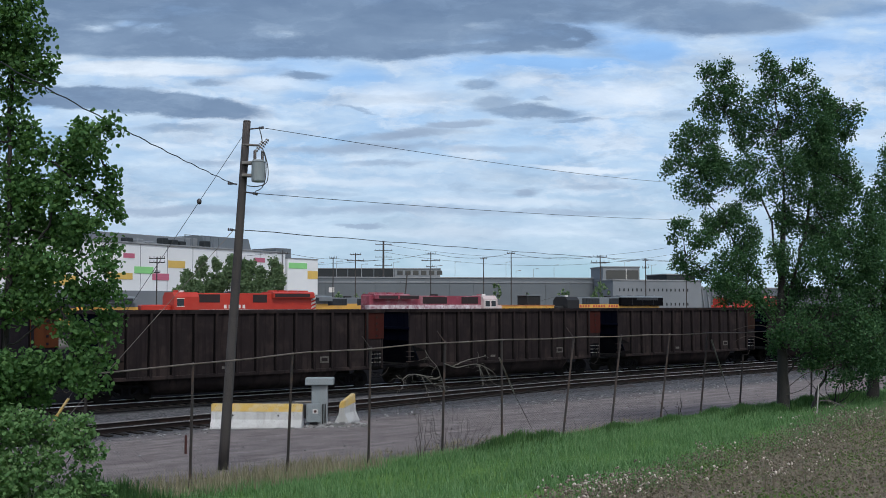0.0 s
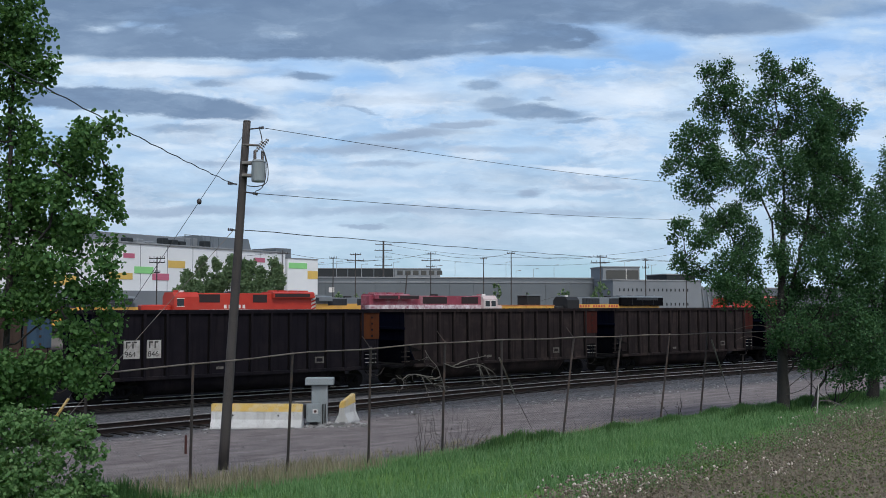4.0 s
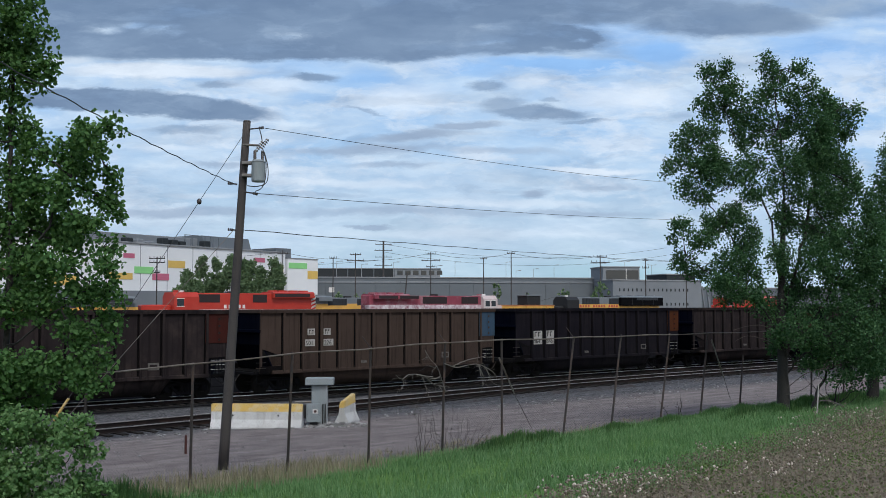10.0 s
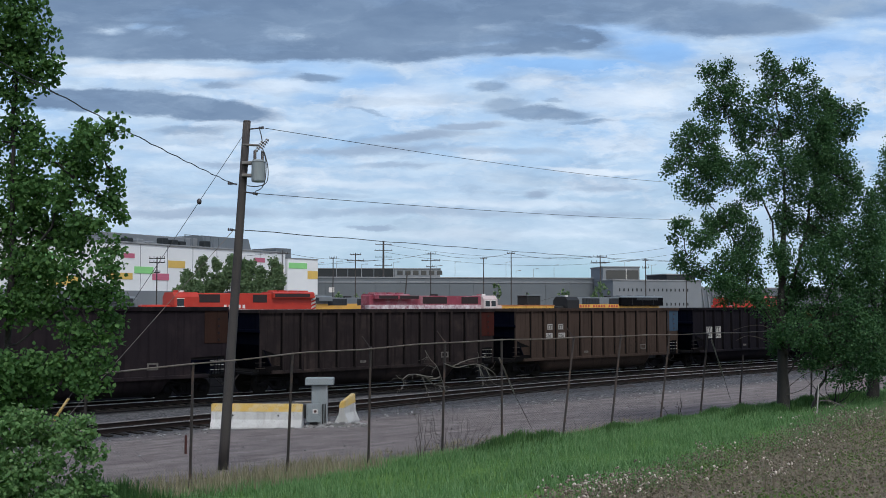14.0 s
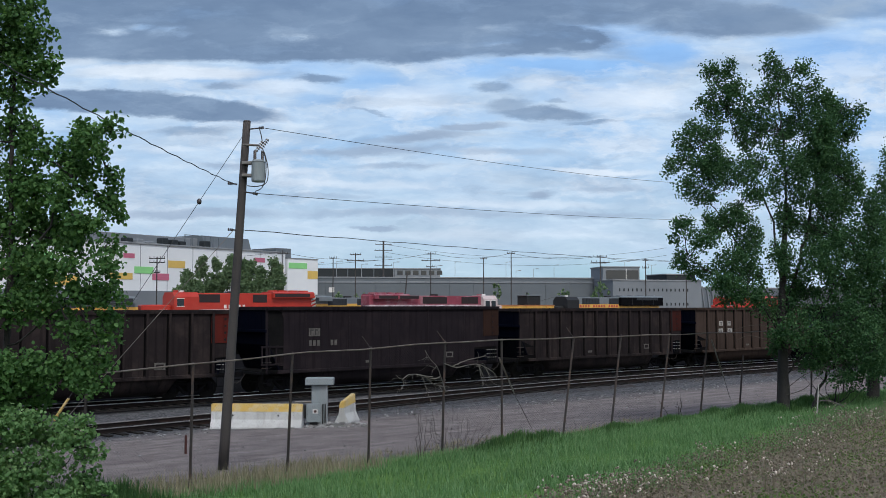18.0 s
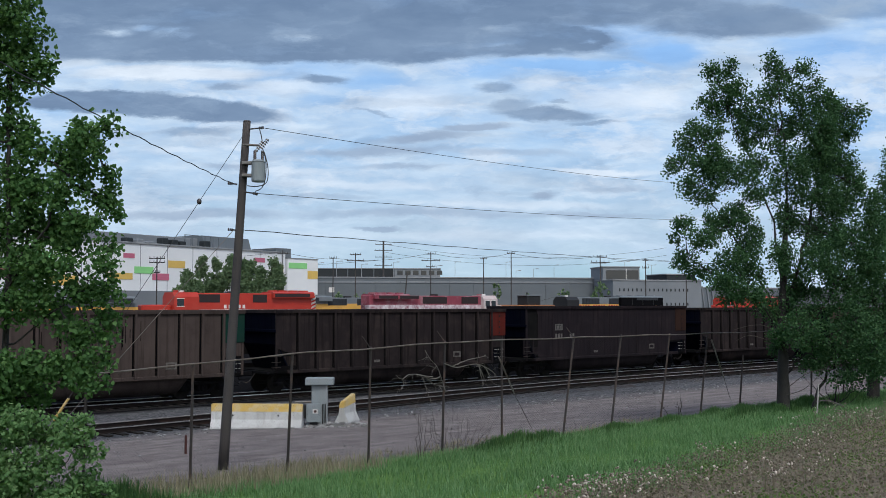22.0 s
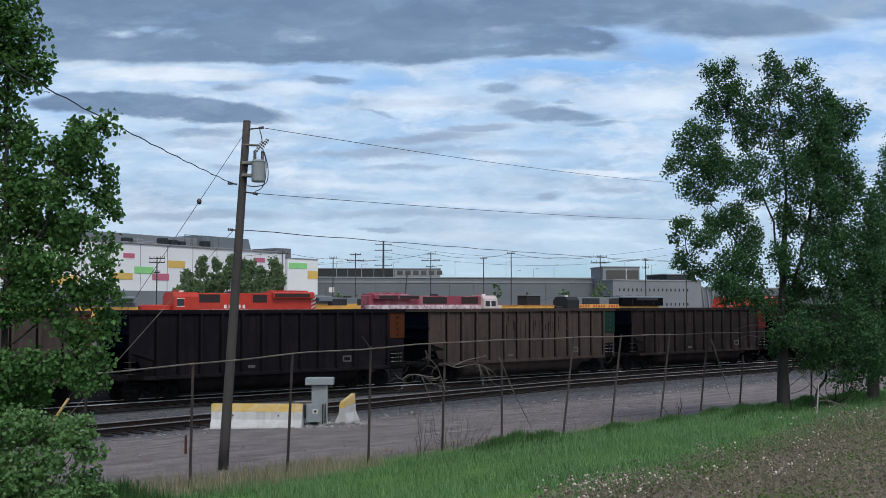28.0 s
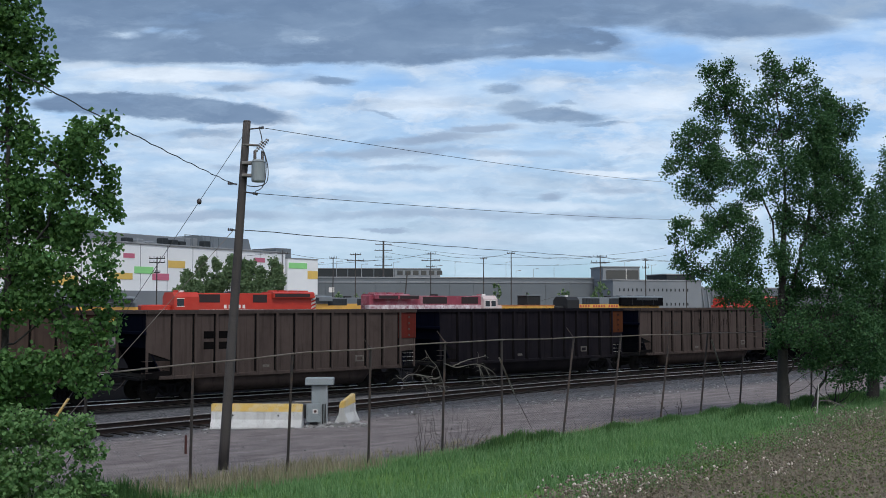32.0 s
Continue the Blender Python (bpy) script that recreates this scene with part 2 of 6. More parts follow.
def build_ground():
    ss = np.concatenate([[-4200, -2000, -900, -400, -200, -100, -60], np.arange(-40, 111, 1.0), [120, 140, 170, 220, 300, 450, 700, 1200, 2200, 4200]])
    dd = np.concatenate([[-2500, -1000, -400, -150, -60, -30, -15, -8], np.arange(-4, 52, .5), [54, 57, 60, 66, 74, 82, 90, 105, 130, 180, 260, 400, 700, 1300, 2400, 4400]])
    verts, faces = [], []
    for s in ss:
        for d in dd:
            p = at(s, d)
            near = 1.0 if -40 < s < 110 and -4 < d < 51 else 0.0
            bump = near * (.10 * noise.noise((p.x * .35, p.y * .35, 0)) + .03 * noise.noise((p.x * 1.7, p.y * 1.7, 3)))
            if d > 20:
                bump *= .35
            verts.append((p.x, p.y, float(level_sd(s, d)) + bump))
    k = len(dd)
    for i in range(len(ss) - 1):
        for j in range(k - 1):
            faces.append((i * k + j, (i + 1) * k + j, (i + 1) * k + j + 1, i * k + j + 1))
    ob = soup("ground", verts, faces, ground_material(), smooth=True)
    tagged(ob, "sloping earth with turf, a gravel service road and stony ballast", "ground", kind="structure")


build_ground()


# ---- tracks ----
RAIL = [(-.07, -.17), (.07, -.17), (.07, -.155), (.012, -.14), (.012, -.05), (.036, -.04), (.036, 0), (-.036, 0), (-.036, -.04), (-.012, -.05), (-.012, -.14), (-.07, -.155)]


def near_track_d(s):
    return float(np.interp(s, [-30, 0, 14, 18, 25.6, 32, 39.7, 48, 60, 110], [32.2, 33.2, 34.3, 34.75, 35.9, 36.8, 37.6, 38.0, 38.2, 38.2]))


def sweep(profile, pts):
    verts, faces = [], []
    k = len(profile)
    for i, p in enumerate(pts):
        t = (pts[min(i + 1, len(pts) - 1)] - pts[max(i - 1, 0)])
        t.z = 0
        t.normalize()
        side = Vector((-t.y, t.x, 0))
        verts += [p + side * y + Vector((0, 0, z)) for y, z in profile]
    for i in range(len(pts) - 1):
        for j in range(k):
            faces.append((i * k + j, i * k + (j + 1) % k, (i + 1) * k + (j + 1) % k, (i + 1) * k + j))
    return verts, faces


def railway(name, label, dist, s0, s1, bed, head, z=0.0):
    t = thing(name, label, "railway track", kind="structure")
    ss = np.arange(s0, s1, 1.5)
    for off in (-.75, .75):
        pts = [at(s, dist(s) + off, z) for s in ss]
        v, f = sweep(RAIL, pts)
        r = soup("rail", v, f, M["rail_web"], t)
        v, f = sweep([(-.040, -.024), (.040, -.024), (.040, -.010), (.030, .004), (-.030, .004), (-.040, -.010)], pts)
        soup("running_surface", v, f, head, r, "worn rail head")
    v, f = sweep([(-2.3, -.55), (2.3, -.55), (1.5, -.225), (-1.5, -.225)], [at(s, dist(s), z) for s in ss])
    soup("ballast_bed", v, f, bed, t, "grey crushed stone ballast")
    tie = None
    s = s0 + .3
    while s < min(s1, s0 + 160):
        bm = None if tie else boxed(-.11, .11, -1.27, 1.27, -.33, -.172, .012)
        o = part("tie", bm, M["tie"], t, mesh=tie)
        tie = o.data
        ang = math.atan2(dist(s + .5) - dist(s - .5), 1.0)
        o.matrix_basis = turned(s, dist(s), z + random.uniform(-.012, .004), math.degrees(ang) + random.uniform(-1, 1))
        s += .54


def ballast_material(name="ballast_stone", shade_dark=0.0):
    m, nt, bs = nodes_of(name)
    tc = nt.nodes.new("ShaderNodeTexCoord").outputs["Object"]
    vor = add(nt, "ShaderNodeTexVoronoi", Scale=16.0)
    nt.links.new(tc, vor.inputs["Vector"])
    col = ramp(nt, vor.outputs["Color"], [(0, (.052, .054, .062)), (.6, (.118, .121, .134)), (1, (.25, .255, .27))])
    col = mixed(nt, .8, col, ramp(nt, vor.outputs["Distance"], [(.05, (1.,)), (.6, (.3,))]), "MULTIPLY")
    col = mixed(nt, ramp(nt, noise_of(nt, tc, .8, 4), [(.45, (0.,)), (.7, (.6,))]), col, (.06, .045, .036))
    # Mix towards near-black, which paints the train's shade into the stone.
    col = mixed(nt, shade_dark, col, (.008, .008, .008))
    nt.links.new(col, bs.inputs["Base Color"])
    bs.inputs["Roughness"].default_value = .95
    bs.inputs["Specular IOR Level"].default_value = .02
    relief(nt, bs, calc(nt, "MULTIPLY", vor.outputs["Distance"], -1.0), .8, .05)
    return m


M["ballast"] = ballast_material()
# The same stone again, darkened for the shade beneath the cars.
M["shaded_ballast"] = ballast_material("shade_darkened_ballast", .82)
MAIN_D = 43.3
RAIL_DROP = -.1
railway("railway_track", "main railway track with bright rails on dark ballast", lambda s: MAIN_D, -40, 150, M["shaded_ballast"], M["rail_head"], RAIL_DROP)
railway("railway_track", "rusty curving siding track on grey ballast", near_track_d, -25, 110, M["ballast"], M["rail_dull"])
# ---- the coal train ----
PITCH, BODY, HALF_W, TOP = 16.15, 14.85, 1.6, 3.8
SILL = 0.95
NOSE = .35   # the trailing end stands this far in from the platform
CARS = []


def steel(name, c1, c2, dust, spec=.25):
    return surf(name, c1, c2, 1.2, .75, stain=dust, stain_scale=.6, streak=tuple(v * .62 for v in c1), bump=.25, fine=40, spec=spec * .2)


COAT = {
    "brown": steel("brown_car_steel", (0.0180, 0.0142, 0.0150), (0.0255, 0.0200, 0.0203), (0.0415, 0.0310, 0.0285)),
    "dark": steel("dark_car_steel", (0.0080, 0.0072, 0.0102), (0.0118, 0.0103, 0.0138), (0.0168, 0.0138, 0.0155)),
    "tan": steel("tan_car_steel", (0.0480, 0.0335, 0.0275), (0.0660, 0.0465, 0.0380), (0.0330, 0.0235, 0.0205)),
    "dusty": steel("dusty_car_steel", (0.0570, 0.0435, 0.0395), (0.0780, 0.0600, 0.0545), (0.0320, 0.0245, 0.0228)),
    "plum": steel("plum_car_steel", (0.0148, 0.0116, 0.0140), (0.0196, 0.0155, 0.0182), (0.0255, 0.0192, 0.0208)),
}
ENDCOL = {
    "rust": steel("rust_red_panel", (0.0395, 0.0105, 0.0084), (0.0553, 0.0158, 0.0127), (0.0237, 0.0122, 0.0100)),
    "orange": steel("orange_panel", (0.0600, 0.0195, 0.0085), (0.0820, 0.0280, 0.0115), (0.0270, 0.0135, 0.0095)),
    "blue": steel("blue_panel", (0.0343, 0.0632, 0.1001), (0.0474, 0.0817, 0.1265), (0.0316, 0.0422, 0.0527)),
    "green": steel("green_panel", (0.0063, 0.0290, 0.0221), (0.0105, 0.0411, 0.0306), (0.0116, 0.0195, 0.0158)),
    "red": steel("red_panel", (0.078, 0.0135, 0.0105), (0.105, 0.019, 0.0145), (0.034, 0.0135, 0.0115)),
    "umber": steel("umber_panel", (0.0263, 0.0137, 0.0105), (0.0369, 0.0195, 0.0148), (0.0211, 0.0137, 0.0110)),
}
# End walls face the gap's shade; its blue-black is put into their colour.
COAT["shade_dark"] = steel("shade_dark_end_steel", (0.0022, 0.0032, 0.0082), (0.0036, 0.0048, 0.0115), (0.0048, 0.0052, 0.0080), .02)
# Near-black: the ribs' shaded edge put into colour; also emblems, drips, corner plates.
COAT["rib"] = steel("shade_and_mark_steel", (0.0026, 0.0022, 0.0026), (0.0042, 0.0036, 0.0038), (0.0070, 0.0058, 0.0057))
M["car_inside"] = surf("coal_dusted_inside", (.006, .006, .0065), (.012, .0115, .0115), 2, .95, spec=.03)
M["stencil"] = surf("stencil_white", (.30, .29, .275), (.42, .41, .39), 6, .7, stain=(.20, .17, .15), stain_scale=5)
M["stencil_dim"] = surf("worn_stencil", (.075, .068, .062), (.125, .115, .105), 6, .8, stain=(.04, .034, .03), stain_scale=5)
M["stencil_black"] = surf("stencil_black", (.014, .013, .013), (.026, .024, .023), 6, .7)
CACHE = {}


def shared(key, make, mat, parent, name, at_=None, label="", smooth=False):
    me = CACHE.get((key, mat.name))
    o = part(name, None if me else make(), mat, parent, label, smooth, mesh=me)
    CACHE[(key, mat.name)] = o.data
    if at_ is not None:
        o.matrix_basis = at_
    return o


def side_sheet():
    """A side of plate with an end bay cut away under each top corner; thickness 8 mm; outer face at y = 0."""
    L = BODY / 2
    out = [(-L + NOSE, TOP - .12), (-L + NOSE, 2.05), (-L + 1.45, 1.68), (-L + 1.5, SILL + .05), (L - 1.0, SILL + .05), (L - 1.0, 1.7), (L - .15, 1.75), (L - .15, TOP - .12)]
    bm = bmesh.new()
    a = [bm.verts.new((x, 0, z)) for x, z in out]
    b = [bm.verts.new((x, .02, z)) for x, z in out]
    bm.faces.new(a)
    bm.faces.new(b[::-1])
    k = len(out)
    for i in range(k):
        bm.faces.new((a[(i + 1) % k], a[i], b[i], b[(i + 1) % k]))
    bmesh.ops.recalc_face_normals(bm, faces=bm.faces)
    return bm


def tub():
    """The rounded belly between the trucks, closed by sloping ends."""
    prof = []
    for i in range(13):
        a = math.pi * i / 12
        prof.append((-1.56 * math.copysign(abs(math.cos(a)) ** .3, math.cos(a)), SILL + .1 - .92 * math.sin(a) ** 1.15))
    bm = bmesh.new()
    rings = []
    for x, k in ((-4.85, .3), (-4.4, 1.0), (4.4, 1.0), (4.85, .3)):
        rings.append([bm.verts.new((x, y, SILL + .1 + (z - SILL - .1) * k)) for y, z in prof])
    for r0, r1 in zip(rings, rings[1:]):
        for i in range(len(prof) - 1):
            bm.faces.new((r0[i], r0[i + 1], r1[i + 1], r1[i]))
    bm.faces.new(rings[0])
    bm.faces.new(rings[-1][::-1])
    bmesh.ops.recalc_face_normals(bm, faces=bm.faces)
    return bm


def rib_mesh():
    bm = bmesh.new()
    z0, z1 = SILL, TOP - .1
    pts0 = [(-.055, 0, z0), (-.05, -.12, z0), (.05, -.12, z0), (.055, 0, z0)]
    pts1 = [(-.055, 0, z1), (-.05, -.10, z1), (.05, -.10, z1), (.055, 0, z1)]
    a = [bm.verts.new(p) for p in pts0]
    b = [bm.verts.new(p) for p in pts1]
    for i in range(4):
        bm.faces.new((a[i], a[(i + 1) % 4], b[(i + 1) % 4], b[i]))
    bm.faces.new(a[::-1])
    bm.faces.new(b)
    bmesh.ops.recalc_face_normals(bm, faces=bm.faces)
    return bm


def wheelset():
    bm = bmesh.new()
    for sgn in (-1, 1):
        y = .75 * sgn
        for r0, r1, y0, y1 in ((.47, .47, y - .07 * sgn, y - .035 * sgn), (.44, .43, y - .035 * sgn, y + .07 * sgn), (.18, .16, y + .07 * sgn, y + .13 * sgn)):
            rod(bm, (0, y0, 0), (0, y1, 0), r0, r1, 20)
        for k in range(3):
            a = 2 * math.pi * k / 3
            box(bm, .26 * math.cos(a) - .04, .26 * math.cos(a) + .04, y + .068 * sgn, y + .078 * sgn, .26 * math.sin(a) - .04, .26 * math.sin(a) + .04)
    rod(bm, (0, -1.0, 0), (0, 1.0, 0), .085, None, 10)
    return bm


def side_frame():
    """A cast truck side: arched top bar, sagging bottom bar, and two bearing ends."""
    bm = bmesh.new()
    box(bm, -.62, .62, -.07, .07, .62, .76, .03)
    box(bm, -.36, .36, -.08, .08, .22, .36, .03)
    for sg in (-1, 1):
        rod(bm, (sg * .34, 0, .3), (sg * .68, 0, .62), .08, .07, 6)
        box(bm, sg * .9 - .17, sg * .9 + .17, -.09, .09, .36, .68, .04)
        rod(bm, (sg * .9, -.14, .47), (sg * .9, -.05, .47), .11, .11, 10)
        rod(bm, (sg * .52, 0, .7), (sg * .95, 0, .66), .07, .07, 6)
    for k in range(-1, 2):
        rod(bm, (k * .17, -.06, .34), (k * .17, -.06, .64), .06, .06, 8)
    return bm


def truck(car, x):
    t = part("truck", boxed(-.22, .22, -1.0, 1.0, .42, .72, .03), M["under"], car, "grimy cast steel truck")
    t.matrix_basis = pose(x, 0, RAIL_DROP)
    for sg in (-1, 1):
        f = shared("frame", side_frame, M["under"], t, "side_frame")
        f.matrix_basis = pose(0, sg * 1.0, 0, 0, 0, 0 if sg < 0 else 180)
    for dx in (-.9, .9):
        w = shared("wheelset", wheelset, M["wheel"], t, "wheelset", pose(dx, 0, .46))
        WHEELS.append(w)


WHEELS = []


def plate_text(car, words, x, z, size, mat, y=-HALF_W - .012):
    cu = bpy.data.curves.new("stencil", "FONT")
    cu.body, cu.size, cu.extrude = words, size, .003
    tmp = bpy.data.objects.new("stencil", cu)
    scene.collection.objects.link(tmp)
    bpy.context.view_layer.update()
    me = bpy.data.meshes.new_from_object(tmp)
    bpy.data.objects.remove(tmp)
    me.materials.clear()
    me.materials.append(mat)
    o = part("stencil_number", None, mat, car, mesh=me)
    o.matrix_basis = pose(x, y, z, 90, 0, 0)


def letter_bars(car, x0, x1, z0, z1, k):
    """Strokes that stand for lettering: an upright and a foot each."""
    w = (x1 - x0) / k
    for i in range(k):
        x = x0 + w * i
        bm = boxed(x + .02, x + .02 + w * .22, -HALF_W - .018, -HALF_W - .0125, z0, z1)
        box(bm, x + .02 + w * .22, x + w * .8, -HALF_W - .018, -HALF_W - .0125, z1 - .06, z1)
        part("stencil_bar", bm, M["stencil_black"], car)


def grab_irons(car, x0, x1, zs, y, mat="stencil"):
    for z in zs:
        bm = rodded((x0, y, z), (x1, y, z), .013, None, 6)
        rod(bm, (x0, y, z), (x0, y + .09, z), .016, None, 6)
        rod(bm, (x1, y, z), (x1, y + .09, z), .016, None, 6)
        part("grab_iron", bm, M[mat], car, "worn grab iron")


def gondola(n, coat, ends, label, smooth_side=False, marks=None):
    c = thing("coal_gondola", label, "rail car", group="cars of the coal train")
    body, col = COAT[coat], ENDCOL[ends]
    L, top = BODY / 2, TOP + (.14 if smooth_side else 0)
    inside = M["car_inside"]
    lift = Matrix.Diagonal((1, 1, top / TOP, 1))
    for sg in (-1, 1):
        face = pose(0, sg * HALF_W, 0, 0, 0, 0 if sg < 0 else 180)
        flip = pose(0, sg * HALF_W, 0) if sg < 0 else pose(0, HALF_W, 0) @ Matrix.Diagonal((1, -1, 1, 1))
        if smooth_side:
            key, mk = "smooth_side", smooth_sheet
        else:
            key, mk = "side", side_sheet
        shared(key, mk, body, c, "side_sheet", flip, "grimy ribbed steel side" if not smooth_side else "flat grimy steel side")
        bays = 12
        if not smooth_side:
            for i in range(bays + 1):
                x = -5.86 + 1.02 * i
                shared("rib", rib_mesh, body, c, "rib", pose(x, sg * HALF_W, 0, 0, 0, 0 if sg < 0 else 180))
                # Dark strip along each rib: its shaded side, painted on as a thin box.
                shared("rib_shade", lambda: boxed(-.130, -.056, -.03, 0, SILL + .1, TOP - .16), COAT["rib"], c, "rib_flange", pose(x, sg * HALF_W, 0, 0, 0, 0 if sg < 0 else 180))
        else:
            for i in range(1, 6):
                x = -L + 2 * L * i / 6
                shared("seam", lambda: boxed(-.035, .035, -.02, 0, 1.05, TOP + .02, .006), body, c, "seam", pose(x, sg * HALF_W, 0, 0, 0, 0 if sg < 0 else 180))
        shared("sill%d" % smooth_side, lambda: boxed(-L + .95, L - .95, -.12, .07, SILL - .09, SILL + .07, .02), body, c, "side_sill", pose(0, sg * (HALF_W - .03), 0))
        shared("chord%.2f" % top, lambda: prism([(-.09, top - .16), (.07, top - .16), (.09, top - .05), (.09, top), (-.11, top), (-.11, top - .05)], -L + NOSE, L), body, c, "top_chord", flip)
        # inner lining, so that the open top shows a dark hollow
        shared("lining%.2f" % top, lambda: boxed(-L + .05 + NOSE, L - .05, -.01, .01, SILL + .7, top - .1), inside, c, "inner_lining", pose(0, sg * (HALF_W - .06), 0))
        # end panels at both upper corners
        pr = "end_panel"
        shared("endp%.2f" % top, lambda: boxed(L - 1.12, L, -.03, 0, 2.35, top - .13, .008), col, c, pr, flip @ pose(0, -.004, 0), "%s painted end panel" % ends)
        for k in range(4):
            shared("slot", lambda: boxed(-.05, .05, -.012, 0, -.05, .05, .01), body, c, "panel_rung", flip @ pose(L - .45, -.036, 2.5 + .3 * k))
        # plate under the open corner bay
        if not smooth_side:
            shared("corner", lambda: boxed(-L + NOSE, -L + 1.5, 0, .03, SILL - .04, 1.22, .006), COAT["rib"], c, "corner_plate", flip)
        # corner post and lower step frame
        for sx in (-1, 1):
            shared("post%.2f" % top, lambda: boxed(-.05, .05, -.05, .05, .9, top - .1, .01), body, c, "corner_post", pose(sx * (L - .06) + (NOSE if sx < 0 else 0), sg * (HALF_W - .06), 0))
        shared("step", lambda: rod(rodded((-.3, 0, .45), (.3, 0, .45), .02, None, 6), (-.3, 0, .45), (-.3, 0, 1.2), .02, None, 6), M["under"], c, "step", pose(L - .5, sg * (HALF_W - .05), 0))
        shared("step", None, M["under"], c, "step", pose(-L + .5, sg * (HALF_W - .05), 0))
    for sx in (-1, 1):
        inset = NOSE if sx < 0 else 0
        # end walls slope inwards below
        shared("end%.2f" % top, lambda: prism([(-.02, top), (-.10, 2.2), (-.75, SILL), (-.69, SILL), (-.04, 2.2), (.04, top)], -HALF_W + .04, HALF_W - .04), COAT["shade_dark"], c, "end_wall",
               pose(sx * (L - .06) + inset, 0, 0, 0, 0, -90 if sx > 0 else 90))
        shared("endbar%.2f" % top, lambda: boxed(-.08, .08, -HALF_W, HALF_W, top - .16, top, .015), body, c, "end_cap", pose(sx * (L - .05) + inset, 0, 0))
        shared("endrib%.2f" % top, lambda: boxed(0, .09, -HALF_W, HALF_W, 2.75, 2.9, .02), COAT["shade_dark"], c, "end_stiffener", pose(sx * (L - .04) + inset, 0, 0, 0, 0, 0 if sx > 0 else 180))
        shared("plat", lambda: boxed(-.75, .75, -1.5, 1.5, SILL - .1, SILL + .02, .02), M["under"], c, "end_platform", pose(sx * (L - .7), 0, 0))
        cp = bmesh.new()
        box(cp, 0, .55, -.14, .14, .72, .95, .03)
        box(cp, .5, .72, -.16, .16, .70, .98, .05)
        o = part("coupler", cp, M["under"], c) if ("coupler", M["under"].name) not in CACHE else part("coupler", None, None, c, mesh=CACHE[("coupler", M["under"].name)])
        CACHE[("coupler", M["under"].name)] = o.data
        o.matrix_basis = pose(sx * (L - .02), 0, 0, 0, 0, 0 if sx > 0 else 180)
        hose = tube_path([(L * sx, -.35, .85), (sx * (L + .25), -.38, .55), (sx * (L + .45), -.33, .42), (sx * (L + .6), -.2, .5)], [.025] * 4, 6)
        soup("brake_hose", *hose, M["rust_steel"], c)
    shared("belly", tub, body, c, "belly", smooth=True, label="rounded tub bottom")
    shared("floor", lambda: boxed(-L + .1, L - .1, -HALF_W + .06, HALF_W - .06, SILL - .02, SILL + .06), inside, c, "floor_pan")
    grab_irons(c, L - .8, L - .2, (1.2, 1.4, 1.6), -HALF_W - .05)
    for x in (.35, .5, .65):
        part("ladder_stile", boxed(L - x - .02, L - x + .02, -HALF_W - .1, -HALF_W - .07, 1.0, 1.75), M["under"], c)
    grab_irons(c, -L + .15, -L + .6, (1.15, 1.4, 1.65), -HALF_W - .05, "rust_steel")
    for sx in (-1, 1):
        truck(c, sx * (L - 1.75))
    Y = -HALF_W
    if marks == "plates":
        # two white boards in the first bays
        for x0, x1, words in ((-5.74, -5.03, "964"), (-4.72, -4.08, "846")):
            part("number_board", boxed(x0, x1, Y - .012, Y, 1.79, 2.55, .002), M["stencil"], c, "dirty white number board")
            plate_text(c, words, x0 + .04, 1.86, .33, M["stencil_black"], Y - .016)
            letter_bars(c, x0 + .08, x1 - .08, 2.22, 2.5, 2)
    elif marks == "stencils":
        for x0, x1, z0, z1, words in ((-4.69, -4.15, 2.09, 2.41, "501"), (-3.66, -3.10, 2.09, 2.41, "226"), (-4.56, -4.15, 2.60, 2.91, ""), (-3.66, -3.26, 2.60, 2.91, "")):
            part("number_board", boxed(x0, x1, Y - .01, Y, z0, z1, .002), M["stencil"], c, "dirty white stencil panel")
            if words:
                plate_text(c, words, x0 + .02, z0 + .05, .29, M["stencil_black"], Y - .014)
            else:
                letter_bars(c, x0 + .05, x1 - .05, z0 + .05, z1 - .05, 2)
    elif marks == "emblem":
        for x in (-4.43, -3.70):
            for z in (2.09, 2.56):
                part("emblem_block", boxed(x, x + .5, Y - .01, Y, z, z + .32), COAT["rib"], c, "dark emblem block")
    elif marks == "small":
        part("emblem_block", boxed(-L + 2.65, -L + 3.27, Y - .012, Y - .002, 2.55, 2.92), M["stencil_dim"], c, "small worn white emblem")
        letter_bars(c, -L + 2.7, -L + 3.22, 2.6, 2.87, 2)
        for k in range(5):
            x = -L + 2.67 + .22 * k + (.55 if k > 2 else 0)
            part("stencil_bar", boxed(x, x + .14, Y - .012, Y - .002, 2.1, 2.36), M["stencil_dim"], c, "worn grey numeral")
        # open end cage below the sloping end
        for z in (1.25, 2.05):
            part("cage_rail", boxed(-L + .1, -L + 1.27, Y - .01, Y + .05, z, z + .09, .01), body, c)
        for x in (.12, .5, .86):
            part("cage_post", boxed(-L + x, -L + x + .08, Y - .01, Y + .05, 1.25, 2.1, .01), body, c)
    elif marks == "faint":
        letter_bars(c, -4.62, -4.12, 2.62, 2.92, 2)
        letter_bars(c, -3.66, -3.2, 2.62, 2.92, 2)
        letter_bars(c, -4.7, -4.12, 2.1, 2.4, 2)
        plate_text(c, "048", -3.68, 2.1, .40, M["stencil_black"], Y - .012)
        for k in range(22):
            x, zt = random.uniform(-2.2, 2.6), random.uniform(2.9, 3.5)
            w = random.uniform(.018, .05)
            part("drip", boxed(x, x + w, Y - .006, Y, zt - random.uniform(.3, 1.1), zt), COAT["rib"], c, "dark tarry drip")
